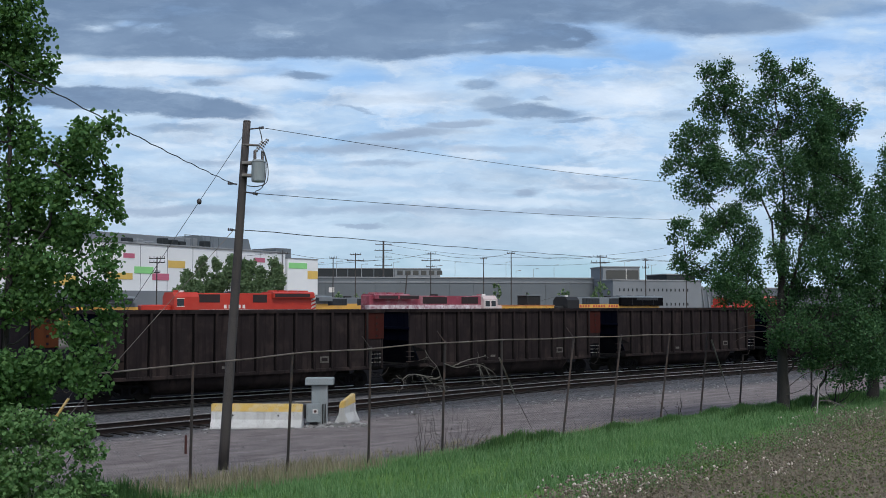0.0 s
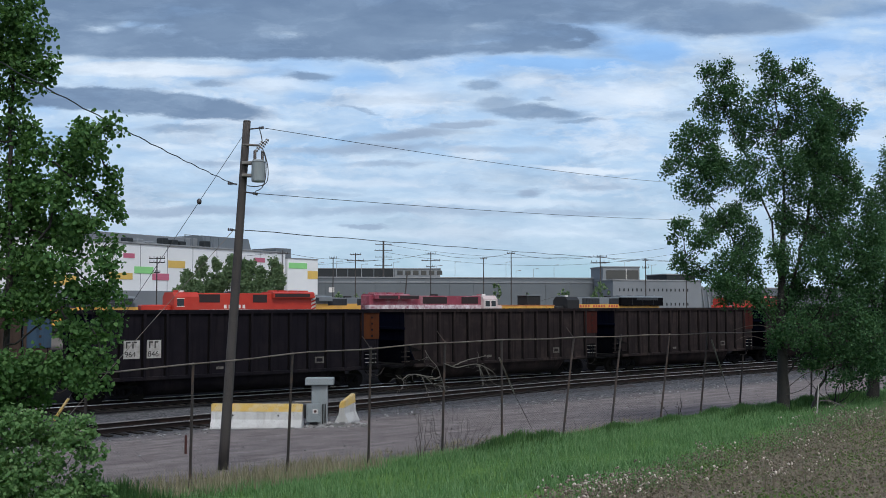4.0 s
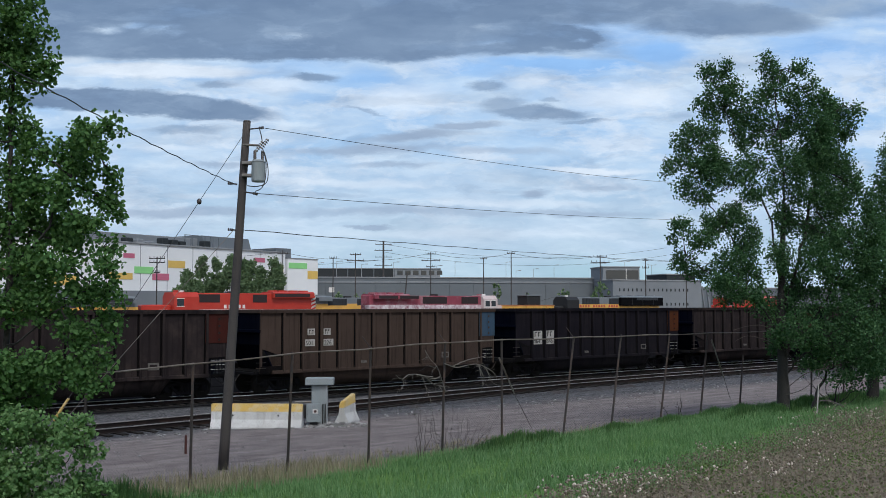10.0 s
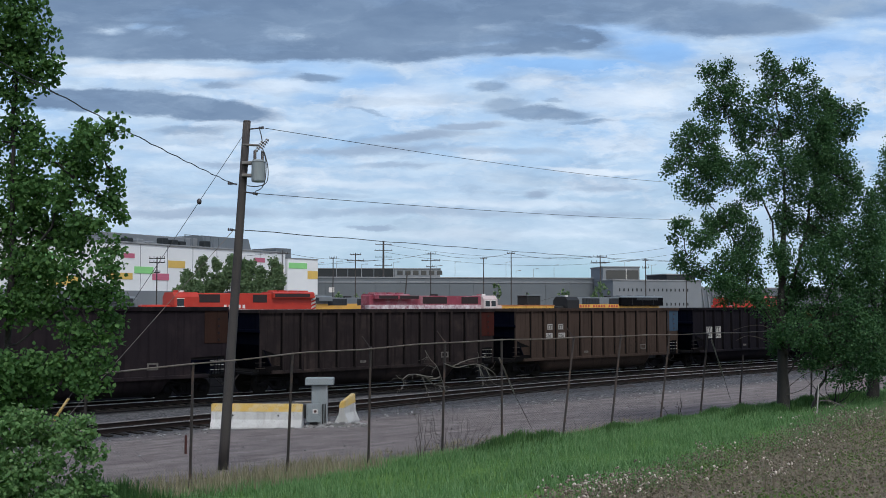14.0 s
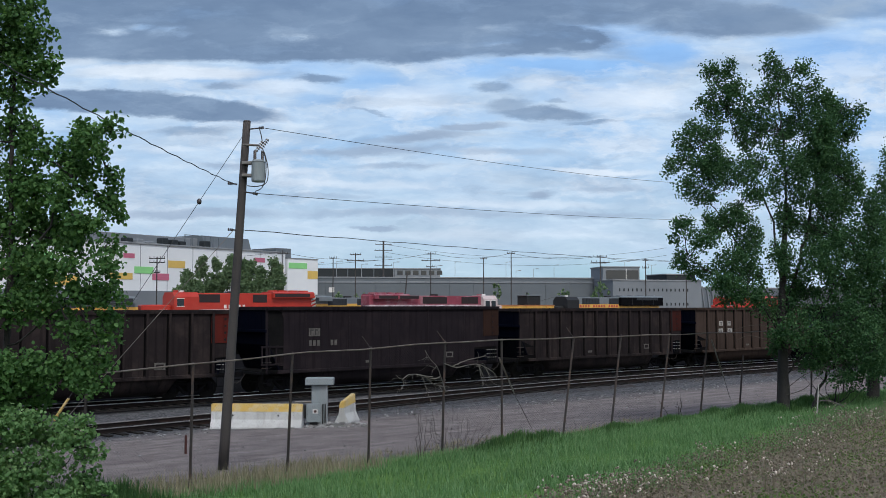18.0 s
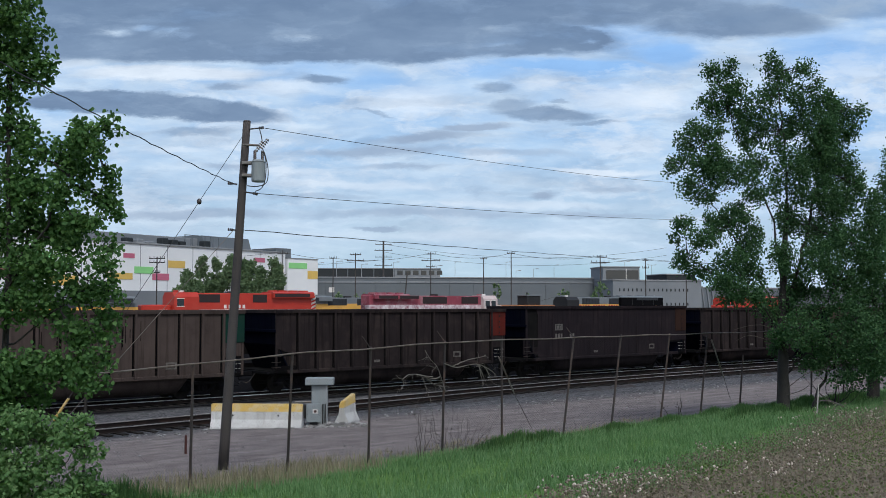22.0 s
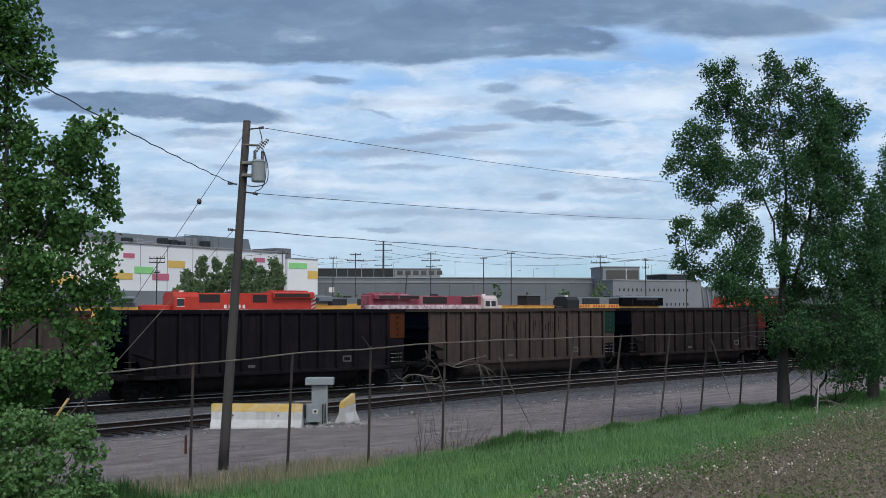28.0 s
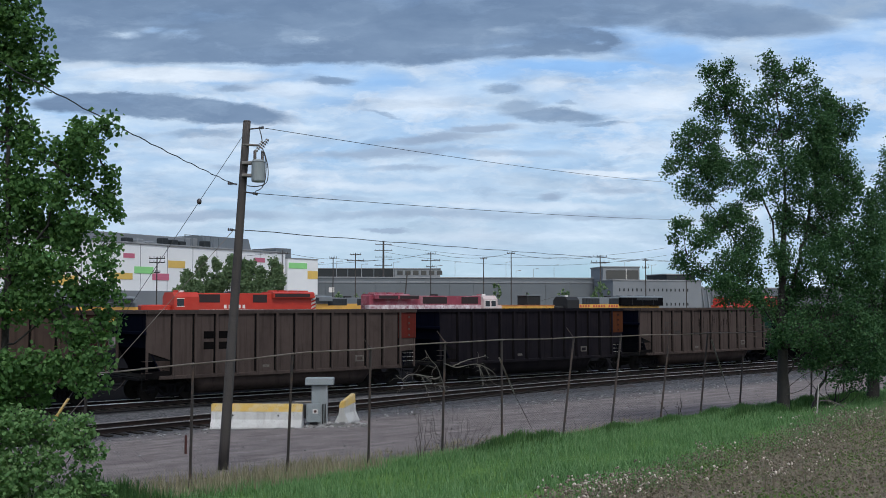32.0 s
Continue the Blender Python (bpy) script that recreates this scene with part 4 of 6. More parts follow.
def tree(name, label, foot, trunk, trunk_r, limbs, leaf, leaf_mat, dense=900, spray=.17, deep=.9, spread=.5, category="tree", dead=()):
    """A trunk, limbs that each carry lobes of the crown, sprays in each lobe and leaves on each spray.
    trunk: points from the foot up. limbs: (points, radius, lobes, fullness); a lobe is (x, z, half width, half height)."""
    t = thing(name, label, category, m=Matrix.Translation(foot))
    tp = limb_points(trunk, 5, .012)
    n = len(tp) - 1
    v, f = tube_path(tp, [trunk_r * (1 + .75 * math.exp(-7 * i / n * len(trunk) / 3)) * (1 - .72 * i / n) for i in range(n + 1)], 12)
    soup("trunk", v, f, M["bark"], t, smooth=True)
    twigs, leaves = [], []
    for path, r0, lobes, *full in limbs:
        full = full[0] if full else 1.0
        lp = limb_points(path, 6)
        k = len(lp) - 1
        soup("limb", *tube_path(lp, [r0 * (.75 - .6 * i / k) for i in range(k + 1)], 7), M["bark"], t, smooth=True)
        for lx, lz, rx, rz in lobes:
            ry = max(.3, (rx + rz) * .5) * deep
            near = min(lp, key=lambda p: (p.x - lx) ** 2 + (p.z - lz) ** 2)
            c = Vector((lx, near.y + rng.uniform(-spread, spread), lz))
            branch = crooked(near, c, 5, .05)
            twigs.append(tube_path(branch, [.016, .014, .012, .01, .008, .005], 5))
            n_sp = max(2, int(full * dense * math.pi * rx * rz / 24))
            for i in range(n_sp):
                q = rng.normal(size=3)
                q *= .93 * rng.uniform(.04, 1.0) ** .4 / np.linalg.norm(q)
                cs = c + Vector((q[0] * rx, q[1] * ry, q[2] * rz))
                if i % 3 == 0:
                    twigs.append(tube_path(crooked(branch[2 + i % 4], cs, 3, .08), [.007, .006, .004, .002], 3))
                m = int(24 * rng.uniform(.5, 1.5))
                w = rng.normal(size=(m, 3))
                w *= (rng.uniform(.1, 1.0, m) ** .5 / np.linalg.norm(w, axis=1))[:, None]
                leaves.append(np.array(list(cs)) + w * spray * rng.uniform(.5, 1.0) * np.array((1, 1, 1.15)))
    for path in dead:
        sp = smooth_pts(path, 5)
        soup("dead_bough", *tube_path(sp, [.009 * (1 - .8 * i / len(sp)) + .003 for i in range(len(sp))], 6), M["dry_stem"], t, "bare dry bough")
    tagged(soup("branchwork", *joined(twigs), M["bark"], t, smooth=True), kind="stuff")
    v, f = leaf_cards(np.concatenate(leaves), leaf)
    fast_mesh("crown", v, f, leaf_mat, t, "crown of small fluttering leaves")
    return t


# the tall cottonwood beyond the fence's end, limb by limb
SPIRE_WEST = [(-1.9, 10.39, .34, .38), (-1.47, 10.46, .27, .34), (-1.58, 9.86, .52, .51), (-2.14, 9.43, .34, .3), (-1.16, 9.86, .35, .38), (-1.34, 9.3, .51, .42), (-1.85, 9.1, .38, .3), (-1.0, 8.9, .4, .5), (-.7, 9.15, .35, .4), (-.85, 9.5, .22, .25)]
SPIRE_MID = [(-.19, 10.63, .34, .35), (.08, 10.16, .46, .52), (.68, 10.33, .35, .29), (-.27, 9.56, .42, .51), (.96, 9.95, .24, .34), (.45, 9.52, .51, .51), (.9, 10.42, .15, .17), (-.75, 8.49, .52, .59), (-.07, 8.49, .59, .72), (.61, 8.83, .51, .51), (.25, 7.46, .63, .72), (-.85, 7.55, .46, .51)]
SHOULDER = [(1.39, 9.39, .51, .46), (1.94, 9.22, .4, .44), (2.39, 9.16, .22, .32), (1.8, 8.57, .61, .59), (1.12, 8.66, .59, .59), (2.31, 8.57, .19, .38), (1.1, 7.8, .72, .76), (1.86, 7.55, .67, .84), (2.36, 7.04, .3, .63), (.91, 6.7, .76, .72), (1.92, 6.36, .63, .72)]
BOUGH_WEST = [(-2.62, 8.59, .34, .27), (-2.88, 8.15, .4, .4), (-2.24, 8.19, .42, .55), (-3.25, 7.45, .32, .29), (-2.51, 7.46, .61, .52), (-2.9, 6.74, .42, .34), (-2, 7.16, .52, .56), (-2.35, 6.53, .38, .34), (-1.7, 7.55, .3, .51), (-3.53, 7.19, .1, .08), (-1.28, 7.04, .42, .46), (-.95, 6.53, .34, .38)]
SKIRT_WEST = [(-2.91, 5.68, .29, .29), (-2.37, 5.25, .51, .29), (-2.8, 4.62, .38, .3), (-1.94, 5.76, .38, .34), (-2.21, 4.32, .46, .2), (-1.39, 5.85, .46, .52), (-1.4, 4.66, .51, .42), (-.8, 5.25, .42, .63), (-.73, 4.24, .46, .4), (-3, 5.25, .17, .15), (-1.66, 4.07, .38, .21), (-1.76, 3.95, .5, .28), (-1.0, 3.65, .55, .32), (-1.35, 3.5, .4, .2)]
SKIRT_EAST = [(.22, 5.93, .46, .63), (1.23, 5.51, .76, .72), (.88, 4.66, .67, .63), (1.9, 5.17, .72, .67), (2.5, 5.68, .38, .63), (-.13, 4.83, .42, .59), (.53, 3.9, .67, .46), (1.71, 4.07, .76, .59), (2.56, 4.58, .46, .67), (2.52, 6.36, .25, .42), (-.35, 6.87, .27, .42)]
HEM = [(-.26, 3.27, .6, .45), (.83, 3.35, .84, .59), (1.99, 3.02, .84, .76), (.31, 2.6, .7, .55), (-.22, 2.52, .34, .5), (1.31, 2.35, .92, .67), (2.47, 2.02, .76, .84), (.96, 1.75, .6, .4), (1.96, 1.35, .76, .5), (-.15, 2.05, .3, .27)]
TREE_R = tree("cottonwood_tree", "tall green cottonwood tree with a broken airy crown", (10.0, 31.0, .70), [(0, 0, -.3), (.06, 0, .9), (.03, 0, 3.0), (.11, 0, 4.6), (.2, 0, 6.4)], .195, [
    ([(.05, 0, 2.4), (-.3, 0, 3.5), (-.95, -.1, 4.5), (-1.38, -.2, 5.25), (-1.93, -.3, 6.0), (-2.42, -.4, 6.9), (-2.84, -.5, 7.8)], .05, BOUGH_WEST, 1.2),
    ([(.08, 0, 3.02), (-.08, .2, 5.21), (-.45, .3, 6.92), (-1.19, .3, 8.46), (-1.68, .3, 10.02)], .05, SPIRE_WEST),
    ([(.2, 0, 6.4), (.15, 0, 7.74), (.01, 0, 9.44), (-.13, 0, 10.64)], .055, SPIRE_MID),
    ([(.1, 0, 3.02), (.69, 0, 5.03), (1.18, .1, 6.9), (1.55, .1, 8.43), (2.12, .2, 9.48)], .08, SHOULDER, 1.45),
    ([(.04, 0, 2.35), (-.64, -.4, 3.27), (-1.48, -.5, 3.93), (-2.33, -.6, 4.34), (-2.9, -.6, 4.83)], .04, [(x - .14, z, a * 1.08, b * 1.05) for x, z, a, b in SKIRT_WEST], 1.5),
    ([(.07, 0, 2.02), (.92, -.2, 3.02), (1.57, -.3, 4.02), (2.09, -.3, 5.35)], .06, SKIRT_EAST, 1.4),
    ([(.05, 0, 1.3), (.6, -.3, 1.9), (1.3, -.5, 2.5), (2.1, -.6, 2.9)], .045, HEM, .95),
    ([(.85, 0, -.3), (.93, 0, .35), (1.22, 0, 1.05), (1.7, -.1, 1.9)], .12, [(1.75, 1.95, .35, .25), (1.3, 1.6, .3, .2)], .6)], .066, M["leaf"], 1380, .25, deep=.9, dead=[
        [(.0, -.1, 2.2), (-.5, -.3, 2.7), (-1.0, -.4, 2.75), (-1.5, -.4, 2.62)],
        [(-.1, -.1, 2.1), (-.6, -.3, 2.35), (-1.1, -.4, 2.45), (-1.45, -.4, 2.3)],
        [(.0, -.1, 2.6), (-.4, -.3, 3.1), (-.7, -.4, 3.6), (-1.1, -.4, 3.9)],
        [(.1, -.15, .9), (.6, -.4, 1.35), (1.2, -.5, 1.5), (1.8, -.5, 1.3)],
        [(.05, -.15, .7), (.5, -.4, .9), (.9, -.5, 1.3), (1.2, -.5, 1.75)]])
TREE_R2 = tree("cottonwood_tree", "green cottonwood tree with a dense low crown", (13.5, 33.0, .75), [(0, 0, -.3), (.05, 0, 1.0), (.4, 0, 3.0), (.7, 0, 5.5), (.9, 0, 7.5)], .2, [
    ([(.4, 0, 3.0), (.5, 0, 5.0), (.75, 0, 7.0), (.9, 0, 8.4)], .07, [(.75, 7.9, .5, .55), (.6, 7.2, .45, .6), (.45, 6.3, .42, .7), (.8, 6.6, .5, .7), (.3, 5.3, .5, .6), (.9, 5.6, .6, .7), (1.3, 8.3, .6, .8), (1.5, 7.0, .8, 1.0)]),
    ([(.2, 0, 2.0), (.0, -.2, 3.2), (-.1, -.3, 4.2), (-.15, -.3, 5.0)], .05, [(-.1, 4.4, .6, .6), (-.35, 3.6, .5, .5), (.2, 3.5, .7, .7), (-.5, 2.7, .6, .6), (.1, 2.5, .8, .7), (-.15, 5.0, .35, .4)]),
    ([(.2, 0, 1.2), (.8, -.3, 2.0), (1.5, -.5, 3.2), (2.0, -.5, 4.6)], .06, [(1.0, 4.3, .9, .9), (1.3, 3.0, 1.0, .9), (1.8, 5.2, .8, 1.0), (1.0, 2.0, .9, .6), (.3, 1.7, .7, .5), (-.3, 1.9, .5, .4), (1.9, 1.7, .8, .7), (1.0, 1.2, .7, .4)])], .066, M["leaf"], 1400, .28, deep=.9)

# the young cottonwood close by, on the near side of the fence
NEAR_TOP = [(.5, 7.11, .37, .37), (.88, 6.8, .24, .23), (.77, 6.4, .34, .31), (1.01, 6.28, .16, .23), (.52, 6.15, .32, .41), (.91, 6.05, .16, .1), (.43, 6.73, .28, .49), (.79, 7.19, .16, .12), (0, 6.6, .5, .9), (.5, 7.7, .5, .4), (-.1, 5.2, .5, .7), (.46, 5.45, .28, .41), (.74, 5.45, .11, .2)]
NEAR_BOUGH = [(1.56, 5.36, .19, .15), (2.01, 5.4, .21, .15), (1.81, 5.12, .28, .21), (1.33, 5, .34, .28), (.91, 5.12, .24, .24), (1.97, 4.77, .13, .15), (1.91, 4.38, .23, .19), (1.42, 4.51, .37, .28), (2.11, 4.24, .1, .1), (1.73, 4.06, .32, .21), (1.57, 4.83, .24, .16)]
NEAR_HEART = [(.51, 4.75, .32, .41), (.85, 4.51, .37, .37), (1.1, 3.97, .45, .32), (.53, 4.02, .32, .41), (.95, 3.44, .45, .32), (.5, 3.36, .32, .37), (1.43, 3.77, .24, .19), (.96, 3.04, .41, .28), (.56, 2.84, .32, .24), (-.1, 4.0, .5, .7), (-.1, 3.0, .5, .6)]
NEAR_ARM = [(1.96, 3.71, .2, .13), (2.05, 3.35, .21, .18), (1.52, 3.42, .26, .15), (2.04, 3, .19, .18), (1.61, 3, .34, .24), (1.92, 2.57, .24, .24), (1.58, 2.39, .29, .24), (2.01, 2.15, .13, .18), (1.74, 2.03, .24, .18)]
NEAR_LOW = [(1.14, 2.0, .41, .26), (1.42, 1.92, .35, .2), (1.81, 1.82, .27, .13), (2.03, 1.75, .11, .07), (.73, 1.95, .37, .27), (.54, 1.67, .28, .29), (.9, 1.62, .32, .2), (1.15, 2.75, .3, .15), (-.1, 1.8, .5, .6)]
TREE_L = tree("young_cottonwood_tree", "leafy green young cottonwood tree beside the fence", (-6.75, 15.0, 1.2), [(.3, 0, -.3), (.45, 0, 1.1), (.5, 0, 2.7), (.5, 0, 4.2), (.48, 0, 5.66), (.55, 0, 6.82)], .06, [
    ([(.5, 0, 5.2), (.45, 0, 5.9), (.5, 0, 6.4), (.6, 0, 7.0)], .02, NEAR_TOP, .72),
    ([(.5, 0, 3.04), (.98, -.1, 3.85), (1.41, -.2, 4.48), (1.83, -.3, 4.96), (2.05, -.3, 5.3)], .028, NEAR_BOUGH),
    ([(.5, 0, 2.6), (.6, .1, 3.4), (.75, .1, 4.0), (.8, .1, 4.6)], .022, NEAR_HEART),
    ([(.48, 0, 2.23), (1.08, -.1, 2.72), (1.59, -.2, 3.04), (2.0, -.3, 3.35), (2.05, -.3, 3.67)], .022, NEAR_ARM),
    ([(.46, 0, 1.4), (1.14, -.2, 1.7), (1.65, -.3, 1.95), (2.0, -.4, 2.2)], .02, NEAR_LOW)], .066, M["leaf_near"], 2500, .19, deep=.8, spread=.25)
BUSH_L = tree("leafy_bush", "low leafy green bush at the foot of the tree", (-5.6, 14.2, .9), [(0, 0, -.2), (.05, 0, .4), (.1, 0, .9)], .025, [
    ([(.05, 0, .2), (.0, -.1, .7), (-.1, -.1, 1.1), (-.15, -.1, 1.5)], .015, [(-.15, 1.54, .38, .26), (.2, 1.6, .24, .1), (.09, 1.01, .46, .35), (-.21, .67, .4, .25), (-.6, 1.1, .5, .5)]),
    ([(.05, 0, .2), (.3, -.1, .7), (.6, -.1, 1.15), (.75, -.1, 1.5)], .014, [(.38, 1.42, .35, .23), (.76, 1.62, .18, .08), (.69, 1.31, .22, .2), (.98, 1.2, .1, .15), (.93, 1.54, .1, .07)]),
    ([(.05, 0, .1), (.4, -.2, .4), (.8, -.2, .6), (1.1, -.2, .65)], .012, [(.77, .8, .3, .2), (1.1, .62, .16, .1), (.47, .6, .38, .19)])], .060, M["leaf_bush"], 2900, .15, deep=.8, spread=.2, category="bush")
SHRUB_R = tree("scrubby_shrub", "half-bare scrubby shrub under the cottonwood", (11.6, 31.2, .75), [(0, 0, -.2), (.05, 0, .5), (.1, 0, .9)], .035, [
    ([(.05, 0, .3), (-.2, 0, .8), (-.4, 0, 1.3), (-.5, 0, 1.7)], .02, [(-.3, 1.6, .4, .35), (.3, 1.9, .6, .4)]),
    ([(.05, 0, .3), (.7, -.2, .9), (1.3, -.2, 1.3), (1.8, -.2, 1.7)], .02, [(1.1, 1.6, .6, .4), (1.7, 1.7, .7, .6), (2.0, 1.0, .6, .4)])], .085, M["leaf"], 420, .17, category="bush", dead=[
        [(0, -.1, .1), (-.4, -.2, .6), (-.7, -.2, 1.0), (-.75, -.2, 1.5)], [(0, -.1, .1), (.1, -.2, .7), (.0, -.2, 1.2), (.2, -.2, 1.7)],
        [(0, -.1, .1), (.5, -.2, .5), (.9, -.2, .9), (1.5, -.2, 1.0)], [(.1, -.1, .1), (-.2, -.3, .5), (-.5, -.3, .7), (-1.0, -.3, 1.2)],
        [(.2, -.1, .0), (.5, -.3, .2), (.9, -.3, .25), (1.3, -.3, .1)], [(.0, -.1, .2), (.4, -.2, .8), (.6, -.2, 1.3), (1.0, -.2, 1.5)]])


def bare_bush(name, label, foot, span, height, stems, mat, r=.012):
    t = thing(name, label, "bush", m=Matrix.Translation(foot))
    for _ in range(stems):
        x = rng.uniform(-span, span)
        tip = Vector((x * 1.4 + rng.uniform(-.2, .2), rng.uniform(-.3, .3), height * rng.uniform(.6, 1.0)))
        pc = []
        st = crooked((x * .6, rng.uniform(-.1, .1), -.1), tip, 7, .035)
        pc.append(tube_path(st, [r * (1 - .1 * i) for i in range(8)], 5))
        for _k in range(5):
            i = rng.integers(2, 7)
            d = Vector(rng.normal(size=3)) * .35 * height * .4
            d.z = abs(d.z) * .6
            pc.append(tube_path(crooked(st[i], st[i] + d, 3, .1), [r * .5, r * .4, r * .3, r * .2], 4))
        soup("stem", *joined(pc), mat, t)
    return t


def fallen_branch(foot, arcs, mat, label):
    """Dead grey boughs arching over the fence."""
    t = thing("dead_branch", label, "dead branch", m=Matrix.Translation(foot))
    for pts in arcs:
        sp = smooth_pts(pts, 5)
        bough = soup("bough", *tube_path(sp, [.010 * (1 - .75 * i / len(sp)) + .0035 for i in range(len(sp))], 6), mat, t, "bare grey bough")
        for _ in range(6):
            i = rng.integers(len(sp) // 4, len(sp))
            d = Vector((rng.normal() * .17, rng.normal() * .1, rng.normal() * .12 - .08))
            soup("twig", *tube_path(crooked(sp[i], sp[i] + d, 4, .12), [.006, .005, .004, .003, .002], 4), mat, bough)


bare_bush("dry_sapling", "bare dry saplings growing through the fence", (.35, 25.6, .45), .7, 1.3, 15, M["dry_stem"], .007)
bare_bush("dry_sapling", "thin dry sapling beside a fence post", (-.55, 25.3, .4), .2, 1.6, 5, M["dry_stem"], .009)
bare_bush("dry_sapling", "dark dry sapling against the fence", (7.3, 32.3, .45), .5, .95, 4, M["dry_stem"], .014)
fallen_branch((0.08, 25.86, 2.53), [
    [(-0.01, -0.01, -0.62), (-0.07, -0.06, -0.43), (-0.14, -0.12, -0.21), (-0.23, -0.20, 0.03), (-0.38, -0.32, 0.20), (-0.52, -0.44, 0.44)],
    [(-0.33, -0.28, -0.22), (-0.52, -0.44, -0.19), (-0.70, -0.59, -0.14), (-0.91, -0.76, -0.14), (-1.06, -0.90, -0.23), (-1.20, -1.01, -0.13)],
    [(-0.91, -0.76, -0.14), (-1.04, -0.88, -0.24), (-1.01, -0.85, -0.32), (-1.08, -0.92, -0.48)],
    [(-0.70, -0.59, -0.14), (-0.59, -0.49, -0.21), (-0.51, -0.43, -0.42), (-0.42, -0.36, -0.69), (-0.37, -0.31, -0.76)],
    [(-0.52, -0.44, -0.19), (-0.38, -0.32, -0.34), (-0.26, -0.22, -0.42), (-0.09, -0.08, -0.47)],
    [(-0.14, -0.12, -0.21), (-0.28, -0.24, -0.27), (-0.52, -0.44, -0.21)],
    [(-0.04, -0.04, 0.09), (0.25, 0.21, -0.02), (0.54, 0.46, 0.02), (0.79, 0.67, 0.03), (1.05, 0.88, -0.08), (1.25, 1.06, -0.24), (1.30, 1.10, -0.38)],
    [(0.15, 0.13, 0.01), (0.54, 0.46, 0.15), (0.84, 0.71, 0.20), (1.01, 0.85, 0.24)],
    [(0.79, 0.67, 0.03), (0.89, 0.75, -0.15), (1.00, 0.85, -0.42)],
    [(0.84, 0.71, 0.01), (0.88, 0.75, -0.25), (0.95, 0.80, -0.50)],
    [(1.00, 0.84, -0.06), (1.12, 0.95, -0.31), (1.15, 0.97, -0.41)]], M["dead_wood"], "dead grey branch caught on the chain-link fence")


def build_stake():
    o = thing("wooden_stake", "pale thin wooden stake standing under the cottonwood", "stake", m=Matrix.Translation((10.35, 29.0, .95)))
    part("shaft", rodded((-.04, 0, -.1), (.03, 0, .92), .02, .016, 7), M["pale_wood"], o)


M["pale_wood"] = surf("bleached_wood", (.34, .32, .30), (.46, .44, .41), 6, .85)
build_stake()
fallen_branch((10.3, 29.0, 1.2), [
    [(0, 0, .18), (.3, .05, .22), (.62, .1, .14), (.95, .15, .0), (1.15, .2, -.12)],
    [(.45, .05, .2), (.75, .05, .05), (.95, .05, -.1)]], M["dead_wood"], "bleached fallen branch lying in the grass")


# ---- grass and weeds ----
def blades(pts, heights, width, bend=.35):
    k = len(pts)
    a = rng.uniform(0, 2 * math.pi, k)
    side = np.stack([np.cos(a), np.sin(a), np.zeros(k)], 1) * width
    lean = np.stack([np.cos(a + 1.4), np.sin(a + 1.4), np.zeros(k)], 1) * (heights * rng.uniform(.05, bend, k))[:, None]
    up = np.zeros((k, 3))
    up[:, 2] = heights
    v = np.stack([pts - side, pts + side, pts + up * .55 + lean * .35 + side * .7, pts + up * .55 + lean * .35 - side * .7, pts + up + lean], 1).reshape(-1, 3)
    b = (np.arange(k) * 5)[:, None]
    f = np.concatenate([b + np.array([[0, 1, 2]]), b + np.array([[0, 2, 3]]), b + np.array([[3, 2, 4]])], 0)
    return v, f


def on_ground(s, d):
    s, d = np.asarray(s), np.asarray(d)
    x, y = AX * s - AY * d, AY * s + AX * d
    return np.stack([x, y, level_sd(s, d)], 1)


def scatter(n, s0, s1, lo, hi):
    s = rng.uniform(s0, s1, n)
    d = rng.uniform(0, 1, n)
    return s, lo(s) + d * (hi(s) - lo(s))


def clump(s, d, f=.9):
    return np.array([noise.noise((a * f, b * f, 1.7)) for a, b in zip(s, d)])


